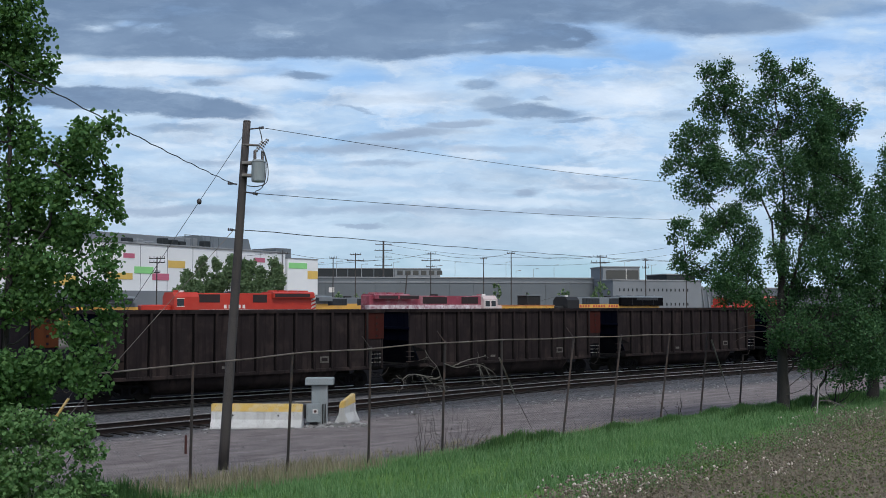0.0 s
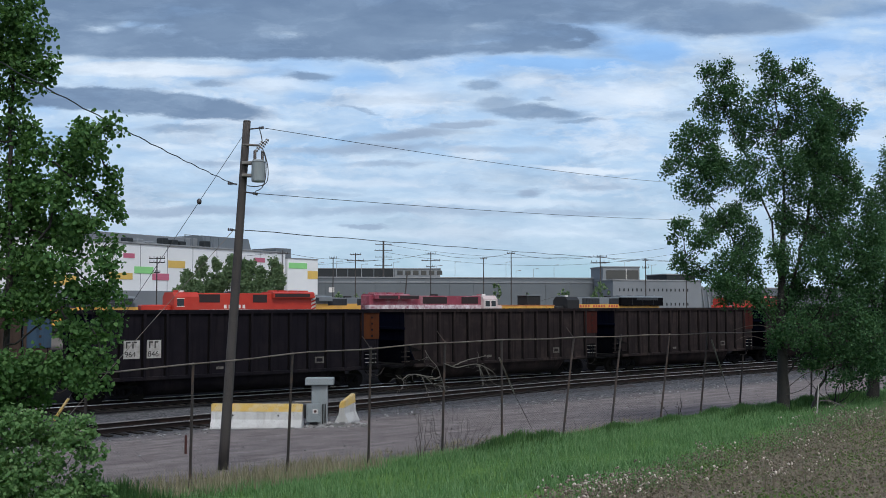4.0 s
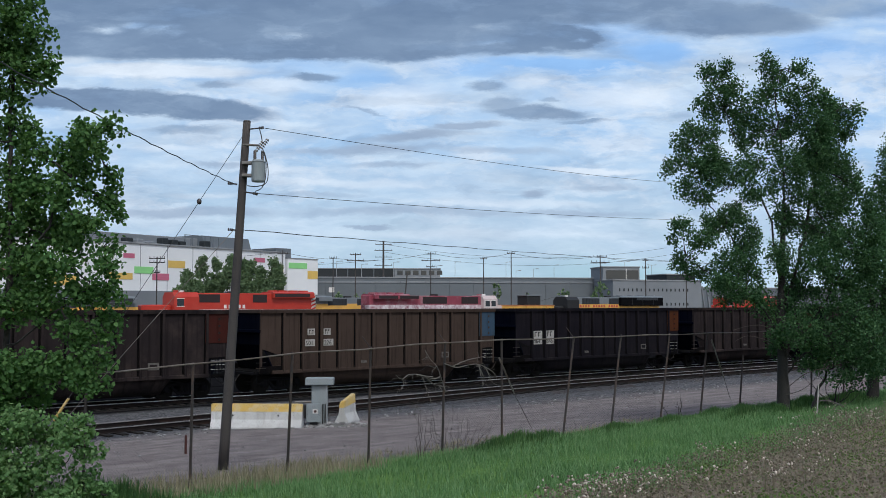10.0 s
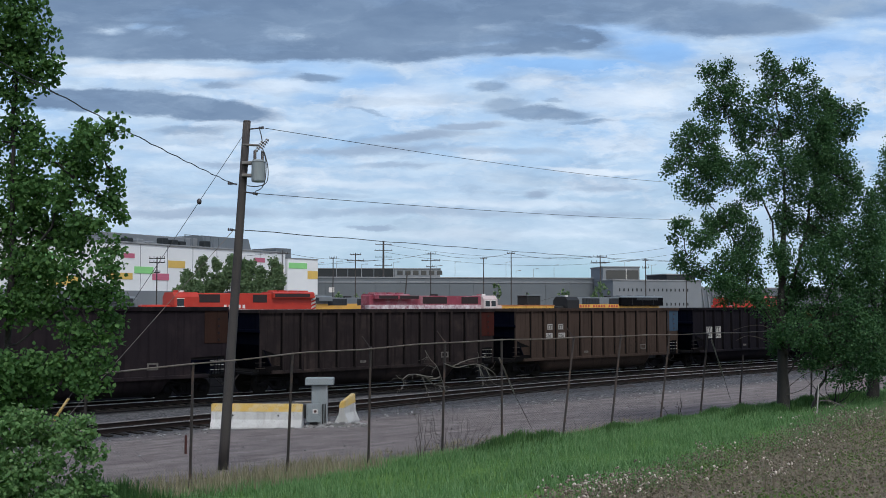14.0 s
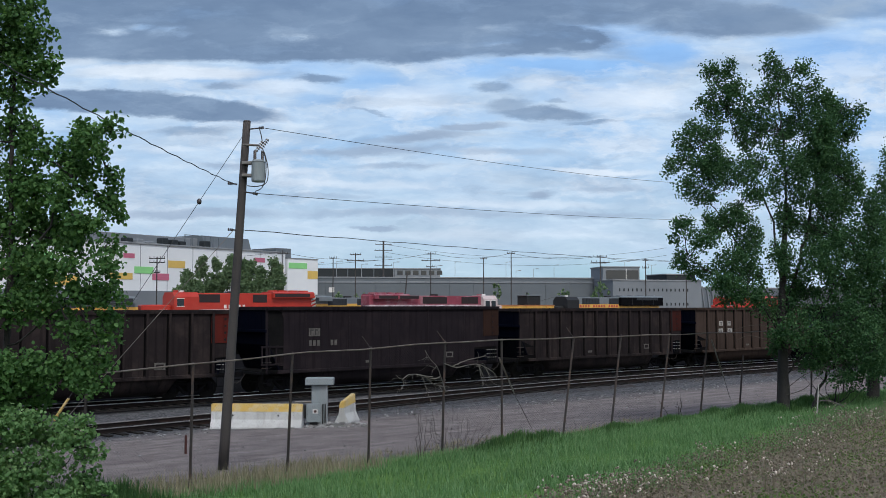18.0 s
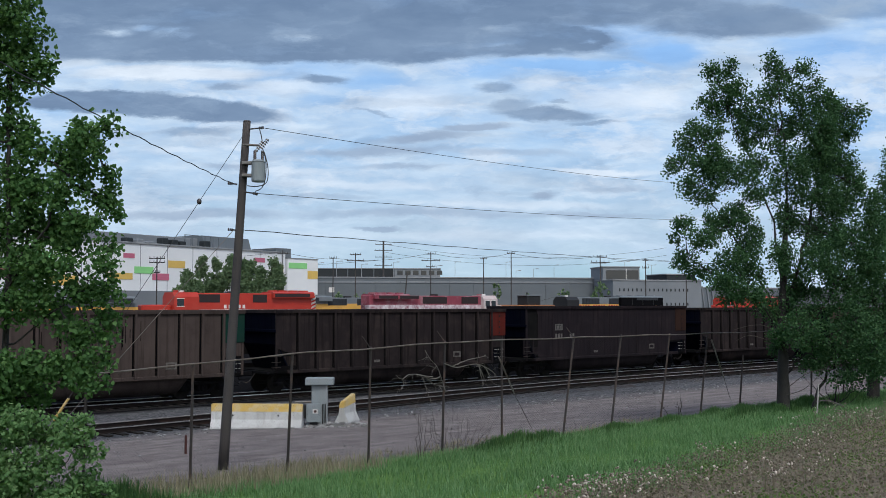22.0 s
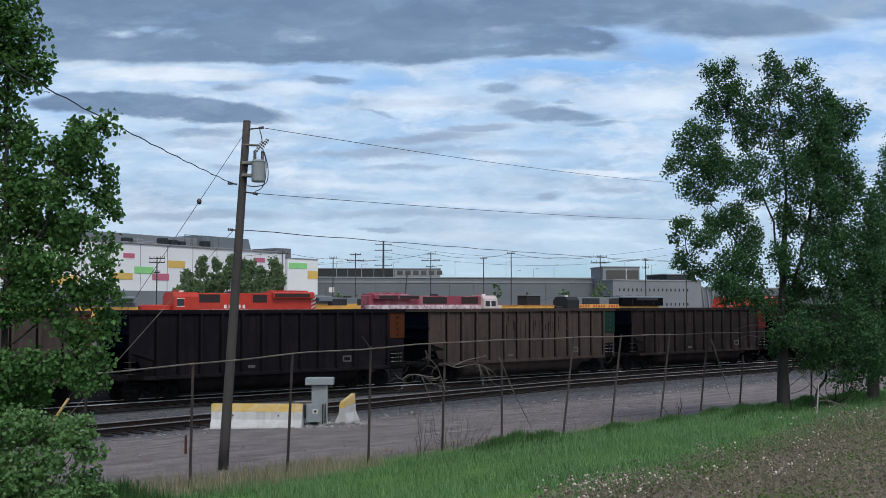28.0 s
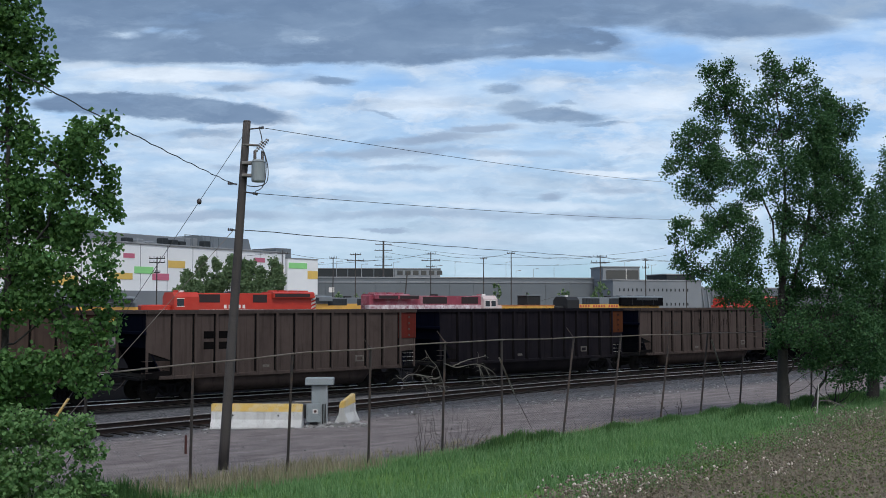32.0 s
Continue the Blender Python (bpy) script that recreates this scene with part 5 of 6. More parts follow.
def build_grass():
    s, d = scatter(105000, 5, 40, lambda q: weed_edge(q) - .6, lambda q: np.full_like(q, 19.45))
    c = clump(s, d)
    near_fence = np.clip((d - 17.5) / 2.0, 0, 1)
    h = .17 + .11 * c + .12 * near_fence * np.clip(rng.normal(.3, .4, len(s)), 0, 1.5)
    keep = rng.uniform(0, 1, len(s)) < np.clip(.75 + .5 * c, .25, 1)
    keep &= ~((s < 14) & (d > 18.8) & (rng.uniform(0, 1, len(s)) < .7))
    v, f = blades(on_ground(s[keep], d[keep]), np.clip(h[keep], .06, .6) * rng.uniform(.7, 1.15, keep.sum()), .0065, 1.0)
    ob = fast_mesh("meadow_grass", v, f, M["grass"])
    tagged(ob, "bright green tall meadow grass in front of the fence", "grass", kind="stuff")
    s, d = scatter(6500, 4, 14.0, lambda q: np.full_like(q, 18.3), lambda q: 21.4 - .12 * np.maximum(q - 8, 0))
    h = rng.uniform(.12, .42, len(s))
    s2, d2 = scatter(2600, 13, 26, lambda q: np.full_like(q, 19.3), lambda q: np.full_like(q, 21.8))
    keep = clump(s2, d2, 1.1) > .02
    s, d, h = np.concatenate([s, s2[keep]]), np.concatenate([d, d2[keep]]), np.concatenate([h, rng.uniform(.05, .22, keep.sum())])
    v, f = blades(on_ground(s, d), h, .007, .5)
    ob = fast_mesh("dry_grass", v, f, M["dry_grass"])
    tagged(ob, "dry straw-coloured grass along the fence foot", "grass", kind="stuff")
    # taller tufts by the posts
    tufts = [(7.0, 17.2, .75), (7.7, 17.9, .6), (6.4, 17.6, .8), (6.8, 16.6, .7), (17.9, 19.1, .22), (22.6, 19.3, .12), (27.0, 19.2, .2), (18.9, 19.4, .32), (19.6, 19.2, .2), (25.0, 19.3, .1), (28.5, 19.2, .18), (31.5, 18.8, .2), (33.5, 18.3, .25), (30.2, 18.9, .12), (26.4, 17.7, .28), (27.3, 17.1, .2), (28.3, 17.5, .3), (29.2, 17.2, .35), (30.2, 17.0, .35), (31.2, 16.8, .35)]
    ps, hs = [], []
    for ts, td, th in tufts:
        n = 900
        a, r = rng.uniform(0, 6.3, n), np.abs(rng.normal(0, .55, n))
        ps.append(on_ground(ts + r * np.cos(a) * 1.5, td + r * np.sin(a) * .6))
        hs.append((th * .7 + .12) * np.exp(-(r / .6) ** 2) * rng.uniform(.6, 1.1, n) + .1)
    v, f = blades(np.concatenate(ps), np.concatenate(hs), .012)
    ob = fast_mesh("grass_tuft", v, f, M["tuft"])
    tagged(ob, "dark green tall grass tufts at the fence posts", "grass", kind="stuff")


def build_weeds():
    lo = lambda q: np.full_like(q, 4.0)
    s, d = scatter(135000, 5, 44, lo, lambda q: weed_edge(q) + .35)
    c = clump(s, d, .7)
    edge = weed_edge(s) - d
    dry = c + rng.normal(0, .11, len(s)) + .42 - .13 * edge > .0
    p = on_ground(s, d)
    h = .22 + .1 * c + rng.uniform(0, .12, len(s))
    for sel, mat, nm, lb in ((dry, M["weed_dry"], "dry_weeds", "brownish dry weed stems and leaves"), (~dry, M["weed"], "green_weeds", "dull green weed leaves")):
        q = p[sel].copy()
        q[:, 2] += rng.uniform(.0, 1.0, len(q)) * np.clip(h[sel], .08, .5)
        v, f = leaf_cards(q, .031, .1)
        tagged(fast_mesh(nm, v, f, mat), lb, "weeds", kind="stuff")
    # seed heads: small faceted puffs on thin stalks
    s, d = scatter(230, 5, 44, lo, lambda q: weed_edge(q) + .3)
    s2, d2 = scatter(120, 5, 40, lambda q: weed_edge(q) - 1.6, lambda q: weed_edge(q) + .35)
    s, d = np.concatenate([s, s2]), np.concatenate([d, d2])
    c = clump(s, d, .7)
    keep = rng.uniform(0, 1, len(s)) < np.clip(.45 + 1.5 * c, .05, 1)
    s, d = s[keep], d[keep]
    rep_n = rng.integers(1, 7, len(s))
    s = np.repeat(s, rep_n) + rng.normal(0, .16, rep_n.sum())
    d = np.repeat(d, rep_n) + rng.normal(0, .16, rep_n.sum())
    p = on_ground(s, d)
    hh = .30 + .12 * clump(s, d, .5) + rng.uniform(-.06, .12, len(s))
    tall = rng.uniform(0, 1, len(s)) < .03
    hh = hh + tall * rng.uniform(.1, .35, len(s))
    top = p + np.stack([rng.normal(0, .02, len(s)), rng.normal(0, .02, len(s)), hh - .01], 1)
    verts, faces = [], []
    ico = bmesh.new()
    bmesh.ops.create_icosphere(ico, subdivisions=1, radius=1.0)
    iv = np.array([list(q.co) for q in ico.verts])
    fi = np.array([[q.index for q in fc.verts] for fc in ico.faces])
    ico.free()
    for j in range(4):
        off = rng.normal(0, .03, (len(s), 3))
        rad = rng.uniform(.008, .018, len(s))
        vv = (top + off)[:, None, :] + iv[None] * rad[:, None, None] * rng.uniform(.75, 1.25, (len(s), 12, 1))
        verts.append(vv.reshape(-1, 3))
        faces.append((np.arange(len(s)) * 12)[:, None, None] + fi[None] + j * len(s) * 12)
    v = np.concatenate(verts)
    f = np.concatenate([q.reshape(-1, 3) for q in faces])
    tagged(fast_mesh("seed_heads", v, f, M["head"]), "pale pinkish-white weed seed heads", "weeds", kind="stuff")
    v, f = blades(p, hh, .006, .1)
    tagged(fast_mesh("weed_stalks", v, f, M["weed_dry"]), "thin brown weed stalks", "weeds", kind="stuff")


build_grass()
build_weeds()


def sway(t, rows, ax):
    m0 = t.matrix_basis.copy()
    walk(t, [(a, m0 @ Matrix.Rotation(radians(deg), 4, "Y") @ Matrix.Rotation(radians(deg * ax), 4, "X")) for a, deg in rows])


def move_trees():
    sway(TREE_R, [(0, -.15), (3, .1), (6, -.75), (9, -.2), (13, -.1), (16, .2), (19, .35), (21, .1), (23, .9), (25.5, .1), (28, .35), (30, .6), (32, .1)], .3)
    sway(TREE_R2, [(0, 0), (4, .3), (9, -.3), (14, .2), (19, .5), (23, .8), (27, .1), (32, .3)], .3)
    sway(TREE_L, [(0, .0), (3, .3), (6, -.35), (9, -.1), (13, .8), (16, .1), (19, .4), (23, -.3), (26, .2), (28, -.6), (30, 0), (32, -.3)], .2)
    sway(BUSH_L, [(0, 0), (5, .5), (10, -.3), (14, .6), (19, 0), (24, -.5), (28, .3), (32, 0)], .2)
# ---- the yard beyond: standing locomotives ----
YARD_Z = .5
M["loco_red"] = surf("red_locomotive_paint", (.38, .026, .015), (.48, .038, .021), .6, .45, stain=(.42, .05, .03), stain_scale=.4, bump=.05)
M["loco_pink"] = surf("faded_red_locomotive_paint", (.21, .032, .055), (.29, .055, .08), .6, .6, stain=(.30, .17, .19), stain_scale=.7, bump=.05)
M["loco_yellow"] = surf("yellow_locomotive_paint", (.62, .33, .06), (.72, .40, .09), .6, .5, stain=(.45, .27, .08), bump=.05)
M["loco_grey"] = surf("grey_locomotive_paint", (.13, .15, .165), (.185, .205, .22), .6, .55, stain=(.14, .15, .16), bump=.05)
M["loco_peel"] = surf("peeling_white_band", (.40, .26, .29), (.72, .68, .70), 1.6, .7, stain=(.20, .05, .07), stain_scale=2.2, bump=.05)
M["loco_cream"] = surf("pale_cab_paint", (.48, .40, .39), (.60, .52, .51), 1, .6, stain=(.45, .33, .32))
M["grille"] = surf("radiator_grille", (.014, .007, .008), (.03, .013, .014), 12, .7)
M["intake"] = surf("shadowed_intake", (.003, .003, .004), (.006, .006, .007), 8, .9, spec=.05)
M["grille_grey"] = surf("dark_grille", (.012, .014, .018), (.03, .034, .04), 12, .6)
M["stripe_white"] = surf("stripe_white", (.62, .60, .58), (.74, .72, .70), 2, .6)
M["lettering_red"] = surf("lettering_red", (.42, .05, .04), (.5, .07, .05), 3, .6)
mg, ntg, bsg = nodes_of("window_glass")
bsg.inputs["Base Color"].default_value = (.03, .04, .05, 1)
bsg.inputs["Roughness"].default_value = .08
bsg.inputs["Specular IOR Level"].default_value = .8
M["glass"] = mg


def locomotive(s0, d, label, hood, band, roof, cab_at=-1, cabcol=None, length=21.5, grille="grille", stripes=False, hood_top=4.55, lettering=None, z=YARD_Z, band_top=2.7, wing=None, cab_back=1.9, cab_long=2.7, grilles=((.06, .26), (.37, .57), (.68, .95)), windows=2):
    """A road switcher, cab at one end (cab_at -1 or 1), x along the track."""
    o = thing("locomotive", label, "locomotive", "locomotives standing in the yard", m=turned(s0 + length / 2, d, z))
    L, c = length / 2, cab_at
    part("frame", boxed(-L, L, -1.5, 1.5, 1.0, 1.55, .04), M["black"], o)
    part("fuel_tank", boxed(-3, 3, -1.35, 1.35, .35, 1.0, .1), M["black"], o)
    front = cab_back + cab_long
    x0, x1 = (-L + front, L - .8) if c < 0 else (-L + .8, L - front)
    part("hood", boxed(x0, x1, -.98, .98, 1.55, hood_top, .06), hood, o)
    part("hood_band", boxed(x0, x1, -1.0, 1.0, 1.6, band_top, .01), band, o, "painted lower band")
    rx0, rx1 = (L - 7.2, L - 1.3) if c < 0 else (-L + 1.3, -L + 7.2)
    if wing:
        rx0, rx1 = wing
        part("radiator_intake", boxed(rx0 + .1, rx1 - .1, -1.52, -1.45, hood_top - 1.25, hood_top - .02, .02), M["intake"], o, "dark open radiator intake")
        for k in range(1, 4):
            xm = rx0 + (rx1 - rx0) * k / 4
            part("intake_bar", boxed(xm - .05, xm + .05, -1.54, -1.52, hood_top - 1.25, hood_top - .02), M["black"], o)
        part("radiator_side", boxed(rx0, rx1, -1.45, 1.45, hood_top - 1.35, hood_top - .02, .02), M["intake"], o)
    low = .0 if wing else .5
    part("radiator_wing", prism([(-1.5, hood_top - low), (1.5, hood_top - low), (1.5, hood_top + .05), (1.15, hood_top + .22), (-1.15, hood_top + .22), (-1.5, hood_top + .05)], rx0, rx1), hood, o)
    for g0, g1 in grilles:
        xa, xb = x0 + (x1 - x0) * g0, x0 + (x1 - x0) * g1
        wide = .99 if not (rx0 < (xa + xb) / 2 < rx1) else 1.505
        zt = hood_top - .15 if wide < 1 else hood_top - .02
        g = part("grille", boxed(xa, xb, -wide - .02, -wide + .03, zt - .95 if wide < 1 else zt - .42, zt, .01), M[grille], o, "dark radiator grille")
        for k in range(6):
            xs = xa + (xb - xa) * (k + .5) / 6
            part("louvre", boxed(xs - .03, xs + .03, -wide - .035, -wide - .02, zt - .9 if wide < 1 else zt - .4, zt - .04), M["black"], g)
    for i in range(4):
        xf = rx0 + (rx1 - rx0) * (i + .5) / 4
        part("roof_fan", rodded((xf, 0, hood_top + .2), (xf, 0, hood_top + .4), .62, .6, 18), roof, o)
    part("exhaust", boxed(-.5, .5, -.35, .35, hood_top, hood_top + .25, .04), M["black"], o)
    # cab
    cc = cabcol or hood
    ca, cb = (-L + cab_back, -L + front) if c < 0 else (L - front, L - cab_back)
    cab = part("cab", prism([(-1.52, 1.55), (1.52, 1.55), (1.52, 4.1), (1.0, 4.62), (-1.0, 4.62), (-1.52, 4.1)], ca, cb), cc, o)
    for k in range(windows):
        xa = ca + .35 + k * 1.15
        w = part("cab_window", boxed(xa, xa + .85, -1.545, -1.5, 3.05, 3.85, .015), M["glass"], cab)
        part("window_head", boxed(xa - .06, xa + .91, -1.54, -1.51, 3.85, 3.92), M["stripe_white"], w)
        part("window_sill", boxed(xa - .06, xa + .91, -1.54, -1.51, 2.98, 3.05), M["stripe_white"], w)
    na, nb = (-L + .3, -L + cab_back) if c < 0 else (L - cab_back, L - .3)
    part("nose", boxed(na, nb, -.85, .85, 1.55, 3.2, .15), cc, o)
    part("horn", boxed((ca + cb) / 2 - .3, (ca + cb) / 2 + .3, -.1, .1, 4.62, 4.85, .03), M["stripe_white"], o)
    part("cab_cooler", boxed((ca + cb) / 2 - .6, (ca + cb) / 2 + .6, .3, .9, 4.6, 4.85, .05), roof, o)
    if stripes:
        e = x1 if c < 0 else x0
        for k in range(6):
            z0 = 1.7 + .48 * k
            st = bmesh.new()
            vs = [st.verts.new(p) for p in ((e - .65, -1.02, z0), (e + .02, -1.02, z0 + .3), (e + .02, -1.02, z0 + .54), (e - .65, -1.02, z0 + .24))]
            st.faces.new(vs)
            bmesh.ops.solidify(st, geom=st.faces[:], thickness=.02)
            part("hazard_stripe", st, M["stripe_white"], o, "white slanting hazard stripe")
    if lettering:
        xa, nl, mat_ = lettering
        for k in range(nl):
            if k % 6 == 5:
                continue
            part("lettering_bar", boxed(xa + .62 * k, xa + .62 * k + .34, -1.03, -1.0, band_top - .55, band_top - .12), mat_, o)
    # handrails
    for x in np.arange(-L + 2, L - 1, 2.2):
        part("handrail_post", rodded((x, -1.48, 1.55), (x, -1.48, 2.6), .025, None, 6), M["stripe_white"], o)
    part("handrail", rodded((-L + 2, -1.48, 2.6), (L - 1, -1.48, 2.6), .025, None, 6), M["stripe_white"], o)
    for sx in (-1, 1):
        tr = part("truck", boxed(sx * 6.6 - 2.2, sx * 6.6 + 2.2, -1.2, 1.2, .45, 1.0, .08), M["under"], o)
        for k in (-1.6, 0, 1.6):
            part("wheel", rodded((sx * 6.6 + k, -.85, .5), (sx * 6.6 + k, .85, .5), .5, None, 18), M["wheel"], tr)
    return o


locomotive(49.4, 112, "bright red diesel locomotive with dark radiator grilles", M["loco_red"], M["loco_red"], M["loco_red"], -1, stripes=True, lettering=(-1.6, 6, M["stripe_white"]), z=.75, length=24.1, band_top=3.3, cab_back=3.9, cab_long=3.1, grilles=((.01, .18), (.45, .57), (.62, .93)), windows=1)
locomotive(80.3, 112, "faded pink-red diesel locomotive with peeling white band", M["loco_pink"], M["loco_peel"], M["loco_pink"], 1, cabcol=M["loco_cream"], z=.6, length=25.2, band_top=3.3, grilles=((.06, .22), (.235, .40), (.455, .675), (.81, .97)))


def yard_gondola(s0, d, length, z, label):
    """A low ribbed wagon with a machine standing on its deck."""
    o = thing("gondola_wagon", label, "rail car", m=turned(s0 + length / 2, d, z))
    L = length / 2
    part("body", boxed(-L, L, -1.45, 1.45, 1.0, 3.25, .03), M["loco_yellow"], o)
    part("rim", boxed(-L - .05, L + .05, -1.52, 1.52, 3.25, 3.42, .02), M["loco_orange"], o)
    for x in np.arange(-L + .6, L, 1.4):
        part("rib", boxed(x - .06, x + .06, -1.53, -1.45, 1.0, 3.25), M["loco_yellow"], o)
    for sx in (-1, 1):
        tr = part("truck", boxed(sx * (L - 2) - 1.2, sx * (L - 2) + 1.2, -1.15, 1.15, .45, 1.0, .06), M["under"], o)
        for k in (-.85, .85):
            part("wheel", rodded((sx * (L - 2) + k, -.85, .46), (sx * (L - 2) + k, .85, .46), .46, None, 18), M["wheel"], tr)
    m = part("machine_box", boxed(L - 5.4, L - 2.6, -1.1, 1.1, 3.42, 4.75, .05), M["black"], o, "black machine housing")
    part("machine_lid", boxed(L - 5.6, L - 2.4, -1.2, 1.2, 4.75, 4.95, .03), M["loco_grey"], m)
    part("stack", rodded((L - 4.4, 0, 4.95), (L - 4.4, 0, 5.3), .15, None, 10), M["black"], m)
    part("machine_box", boxed(-L + .2, -L + 1.3, -1.0, 1.0, 3.42, 4.6, .05), M["black"], o, "black machine housing")


M["loco_orange"] = surf("faded_orange_paint", (.34, .13, .05), (.45, .19, .07), .6, .6, stain=(.25, .11, .05), bump=.05)
yard_gondola(96.0, 113, 20.5, .45, "faded yellow-orange wagon carrying black machines")
locomotive(117.5, 113, "yellow and grey diesel locomotive with red lettering bars", M["loco_grey"], M["loco_yellow"], M["loco_grey"], -1, length=26, grille="grille_grey", lettering=(-8.3, 16, M["lettering_red"]), cabcol=M["black"], windows=0, z=.5, band_top=3.5, hood_top=4.55, wing=(1.7, 12.6))
locomotive(74.5, 122, "grey and yellow diesel locomotive behind the red one", M["loco_grey"], M["loco_yellow"], M["loco_grey"], 1, grille="grille_grey", z=.35, band_top=3.7)
locomotive(28.5, 112, "yellow and grey diesel locomotive half hidden by leaves", M["loco_grey"], M["loco_yellow"], M["loco_grey"], -1, grille="grille_grey", z=.1, band_top=3.6)
locomotive(168, 119, "red diesel locomotive glimpsed behind the trees", M["loco_red"], M["loco_red"], M["loco_red"], -1, z=.6)

# ---- buildings ----
M["bld_white"] = surf("white_cladding", (.76, .77, .78), (.82, .83, .84), .15, .6, streak=(.72, .73, .74), bump=.05)
M["bld_grey"] = surf("grey_cladding", (.10, .116, .13), (.127, .144, .16), .2, .7, stain=(.105, .12, .135), stain_scale=.1)
M["bld_pale"] = surf("pale_grey_cladding", (.165, .182, .20), (.205, .222, .24), .2, .7, bump=.05)
M["bld_dark"] = surf("dark_cladding", (.008, .012, .014), (.015, .02, .023), .3, .7)
M["bld_roof"] = surf("roof_membrane", (.20, .21, .22), (.28, .29, .30), .3, .9)
for nm, c in (("pink", (.55, .14, .22)), ("green", (.28, .68, .25)), ("amber", (.72, .48, .12)), ("lime", (.62, .66, .22))):
    M["tile_" + nm] = surf(nm + "_panel_paint", tuple(v * .9 for v in c), c, .3, .6, bump=.03)


def wall_pose(a, b):
    """x from a to b along the wall's face, y into the building."""
    a, b = Vector((*a, 0)), Vector((*b, 0))
    return Matrix.Translation(a) @ Matrix.Rotation(math.atan2(b.y - a.y, b.x - a.x), 4, "Z"), (b - a).length


def build_warehouse():
    m, L = wall_pose((-66.5, 158), (-32.67, 216))
    w = thing("warehouse", "long white warehouse with coloured panels on its wall", "warehouse", m=m)
    L0 = -14.0
    part("wall", boxed(L0, L, 0, 40, -.2 + .5, 14.4), M["bld_white"], w)
    part("roof", boxed(L0 - .2, L + .2, -.2, 40.2, 14.4, 14.7, .03), M["bld_roof"], w)
    part("base_band", boxed(L0, L, -.15, 0, .5, 6.3, .02), M["bld_pale"], w, "grey wall base")
    for x in np.arange(L0 + 3, L, 6.4):
        part("panel_joint", boxed(x - .05, x + .05, -.03, 0, 6.3, 14.4), M["bld_pale"], w)
    tiles = [(23.5, 26.0, 11.9, 12.7, "pink"), (26.0, 30.4, 9.3, 10.5, "green"), (34.0, 38.2, 10.5, 11.8, "amber"), (30.2, 34.2, 8.2, 9.4, "pink"), (20.0, 25.6, 8.2, 9.3, "amber"),
             (57.4, 60.6, 12.3, 13.2, "pink"), (3, 9, 10.6, 12.3, "green"), (-3, 4, 8, 9.6, "pink"), (8, 14, 7, 8.6, "amber"), (-9, -3, 11, 12.6, "lime"), (47, 52, 8.0, 9.6, "lime"), (63.5, 66.5, 9.6, 12.0, "lime")]
    for x0, x1, z0, z1, c in tiles:
        if x1 <= L:
            part("colour_panel", boxed(x0, x1, -.06, 0, z0, z1), M["tile_" + c], w, c + " painted panel")
    # plant on the roof
    part("roof_block", boxed(24, 52, 10, 26, 14.7, 17.0, .1), M["bld_pale"], w, "pale grey roof house")
    part("roof_block", prism([(8, 14.7), (20, 14.7), (20, 17.6), (9, 17.6)], 52, 66), M["bld_grey"], w, "dark grey roof house")
    part("roof_block", boxed(4, 18, 8, 16, 14.7, 17.2, .1), M["bld_white"], w)
    for x in (41.2, 43.2, 46.6, 48.8):
        f = bmesh.new()
        for dx in (0, 1.6):
            box(f, x + dx, x + dx + .14, 3, 3.14, 14.7, 17.0)
        box(f, x, x + 1.74, 3, 3.14, 16.86, 17.0)
        part("pipe_frame", f, M["bld_grey"], w)
    for x, h in ((21, .7), (26, .9), (28.5, .8), (31, .5), (34.5, 1.3), (37, 1.1), (39, .9), (45.5, 1.3)):
        part("roof_vent", boxed(x, x + 1.6, 2, 3.6, 14.7, 14.7 + h, .15), M["bld_dark"] if h > .85 else M["bld_pale"], w)
    # lower wing at the far end
    m2, L2 = wall_pose((-32.4, 217.5), (-26.9, 224))
    e = thing("warehouse_wing", "white warehouse end wing with green and amber panels", "warehouse", m=m2)
    part("wall", boxed(0, L2, 0, 30, .5, 13.4), M["bld_white"], e)
    part("roof", boxed(-.1, L2 + .1, -.1, 30, 13.4, 13.6), M["bld_roof"], e)
    part("colour_panel", boxed(.3, 5.4, -.06, 0, 11.4, 12.6), M["tile_green"], e, "green painted panel")
    part("colour_panel", boxed(5.6, L2 - .05, -.06, 0, 9.3, 11.0), M["tile_amber"], e, "amber painted panel")
    part("roof_block", boxed(.2, 4.5, 4, 12, 13.6, 15.8, .1), M["bld_grey"], e)


build_warehouse()


def plain_building(name, label, a, b, deep, z0, z1, mat, cat="building", roof=None, pieces=()):
    m, L = wall_pose(a, b)
    o = thing(name, label, cat, m=m)
    part("wall", boxed(0, L, 0, deep, z0, z1), mat, o)
    part("roof", boxed(-.15, L + .15, -.15, deep + .15, z1, z1 + .25, .03), roof or M["bld_roof"], o)
    for nm, x0, x1, za, zb, mt in pieces:
        part(nm, boxed(x0, x1, -.12, 0, za, zb, .01), mt, o)
    return o


# long grey shed wall with its joints
shed = [("wall_joint", x, x + .12, .5, 9.4, M["bld_grey"]) for x in np.arange(4, 75, 5.5)]
plain_building("long_shed", "long grey metal-clad shed behind the yard", (-35.2, 228), (35.5, 238), 20, .5, 9.7, M["bld_grey"], "shed", pieces=shed + [("wall_band", 0, 71, 8.6, 9.0, M["bld_pale"]), ("sign_board", 10.2, 11.4, 6.5, 7.6, M["stripe_white"])])
dark = [("window_bay", x, x + .25, 10, 14.0, M["bld_grey"]) for x in (9.0, 16.5)]
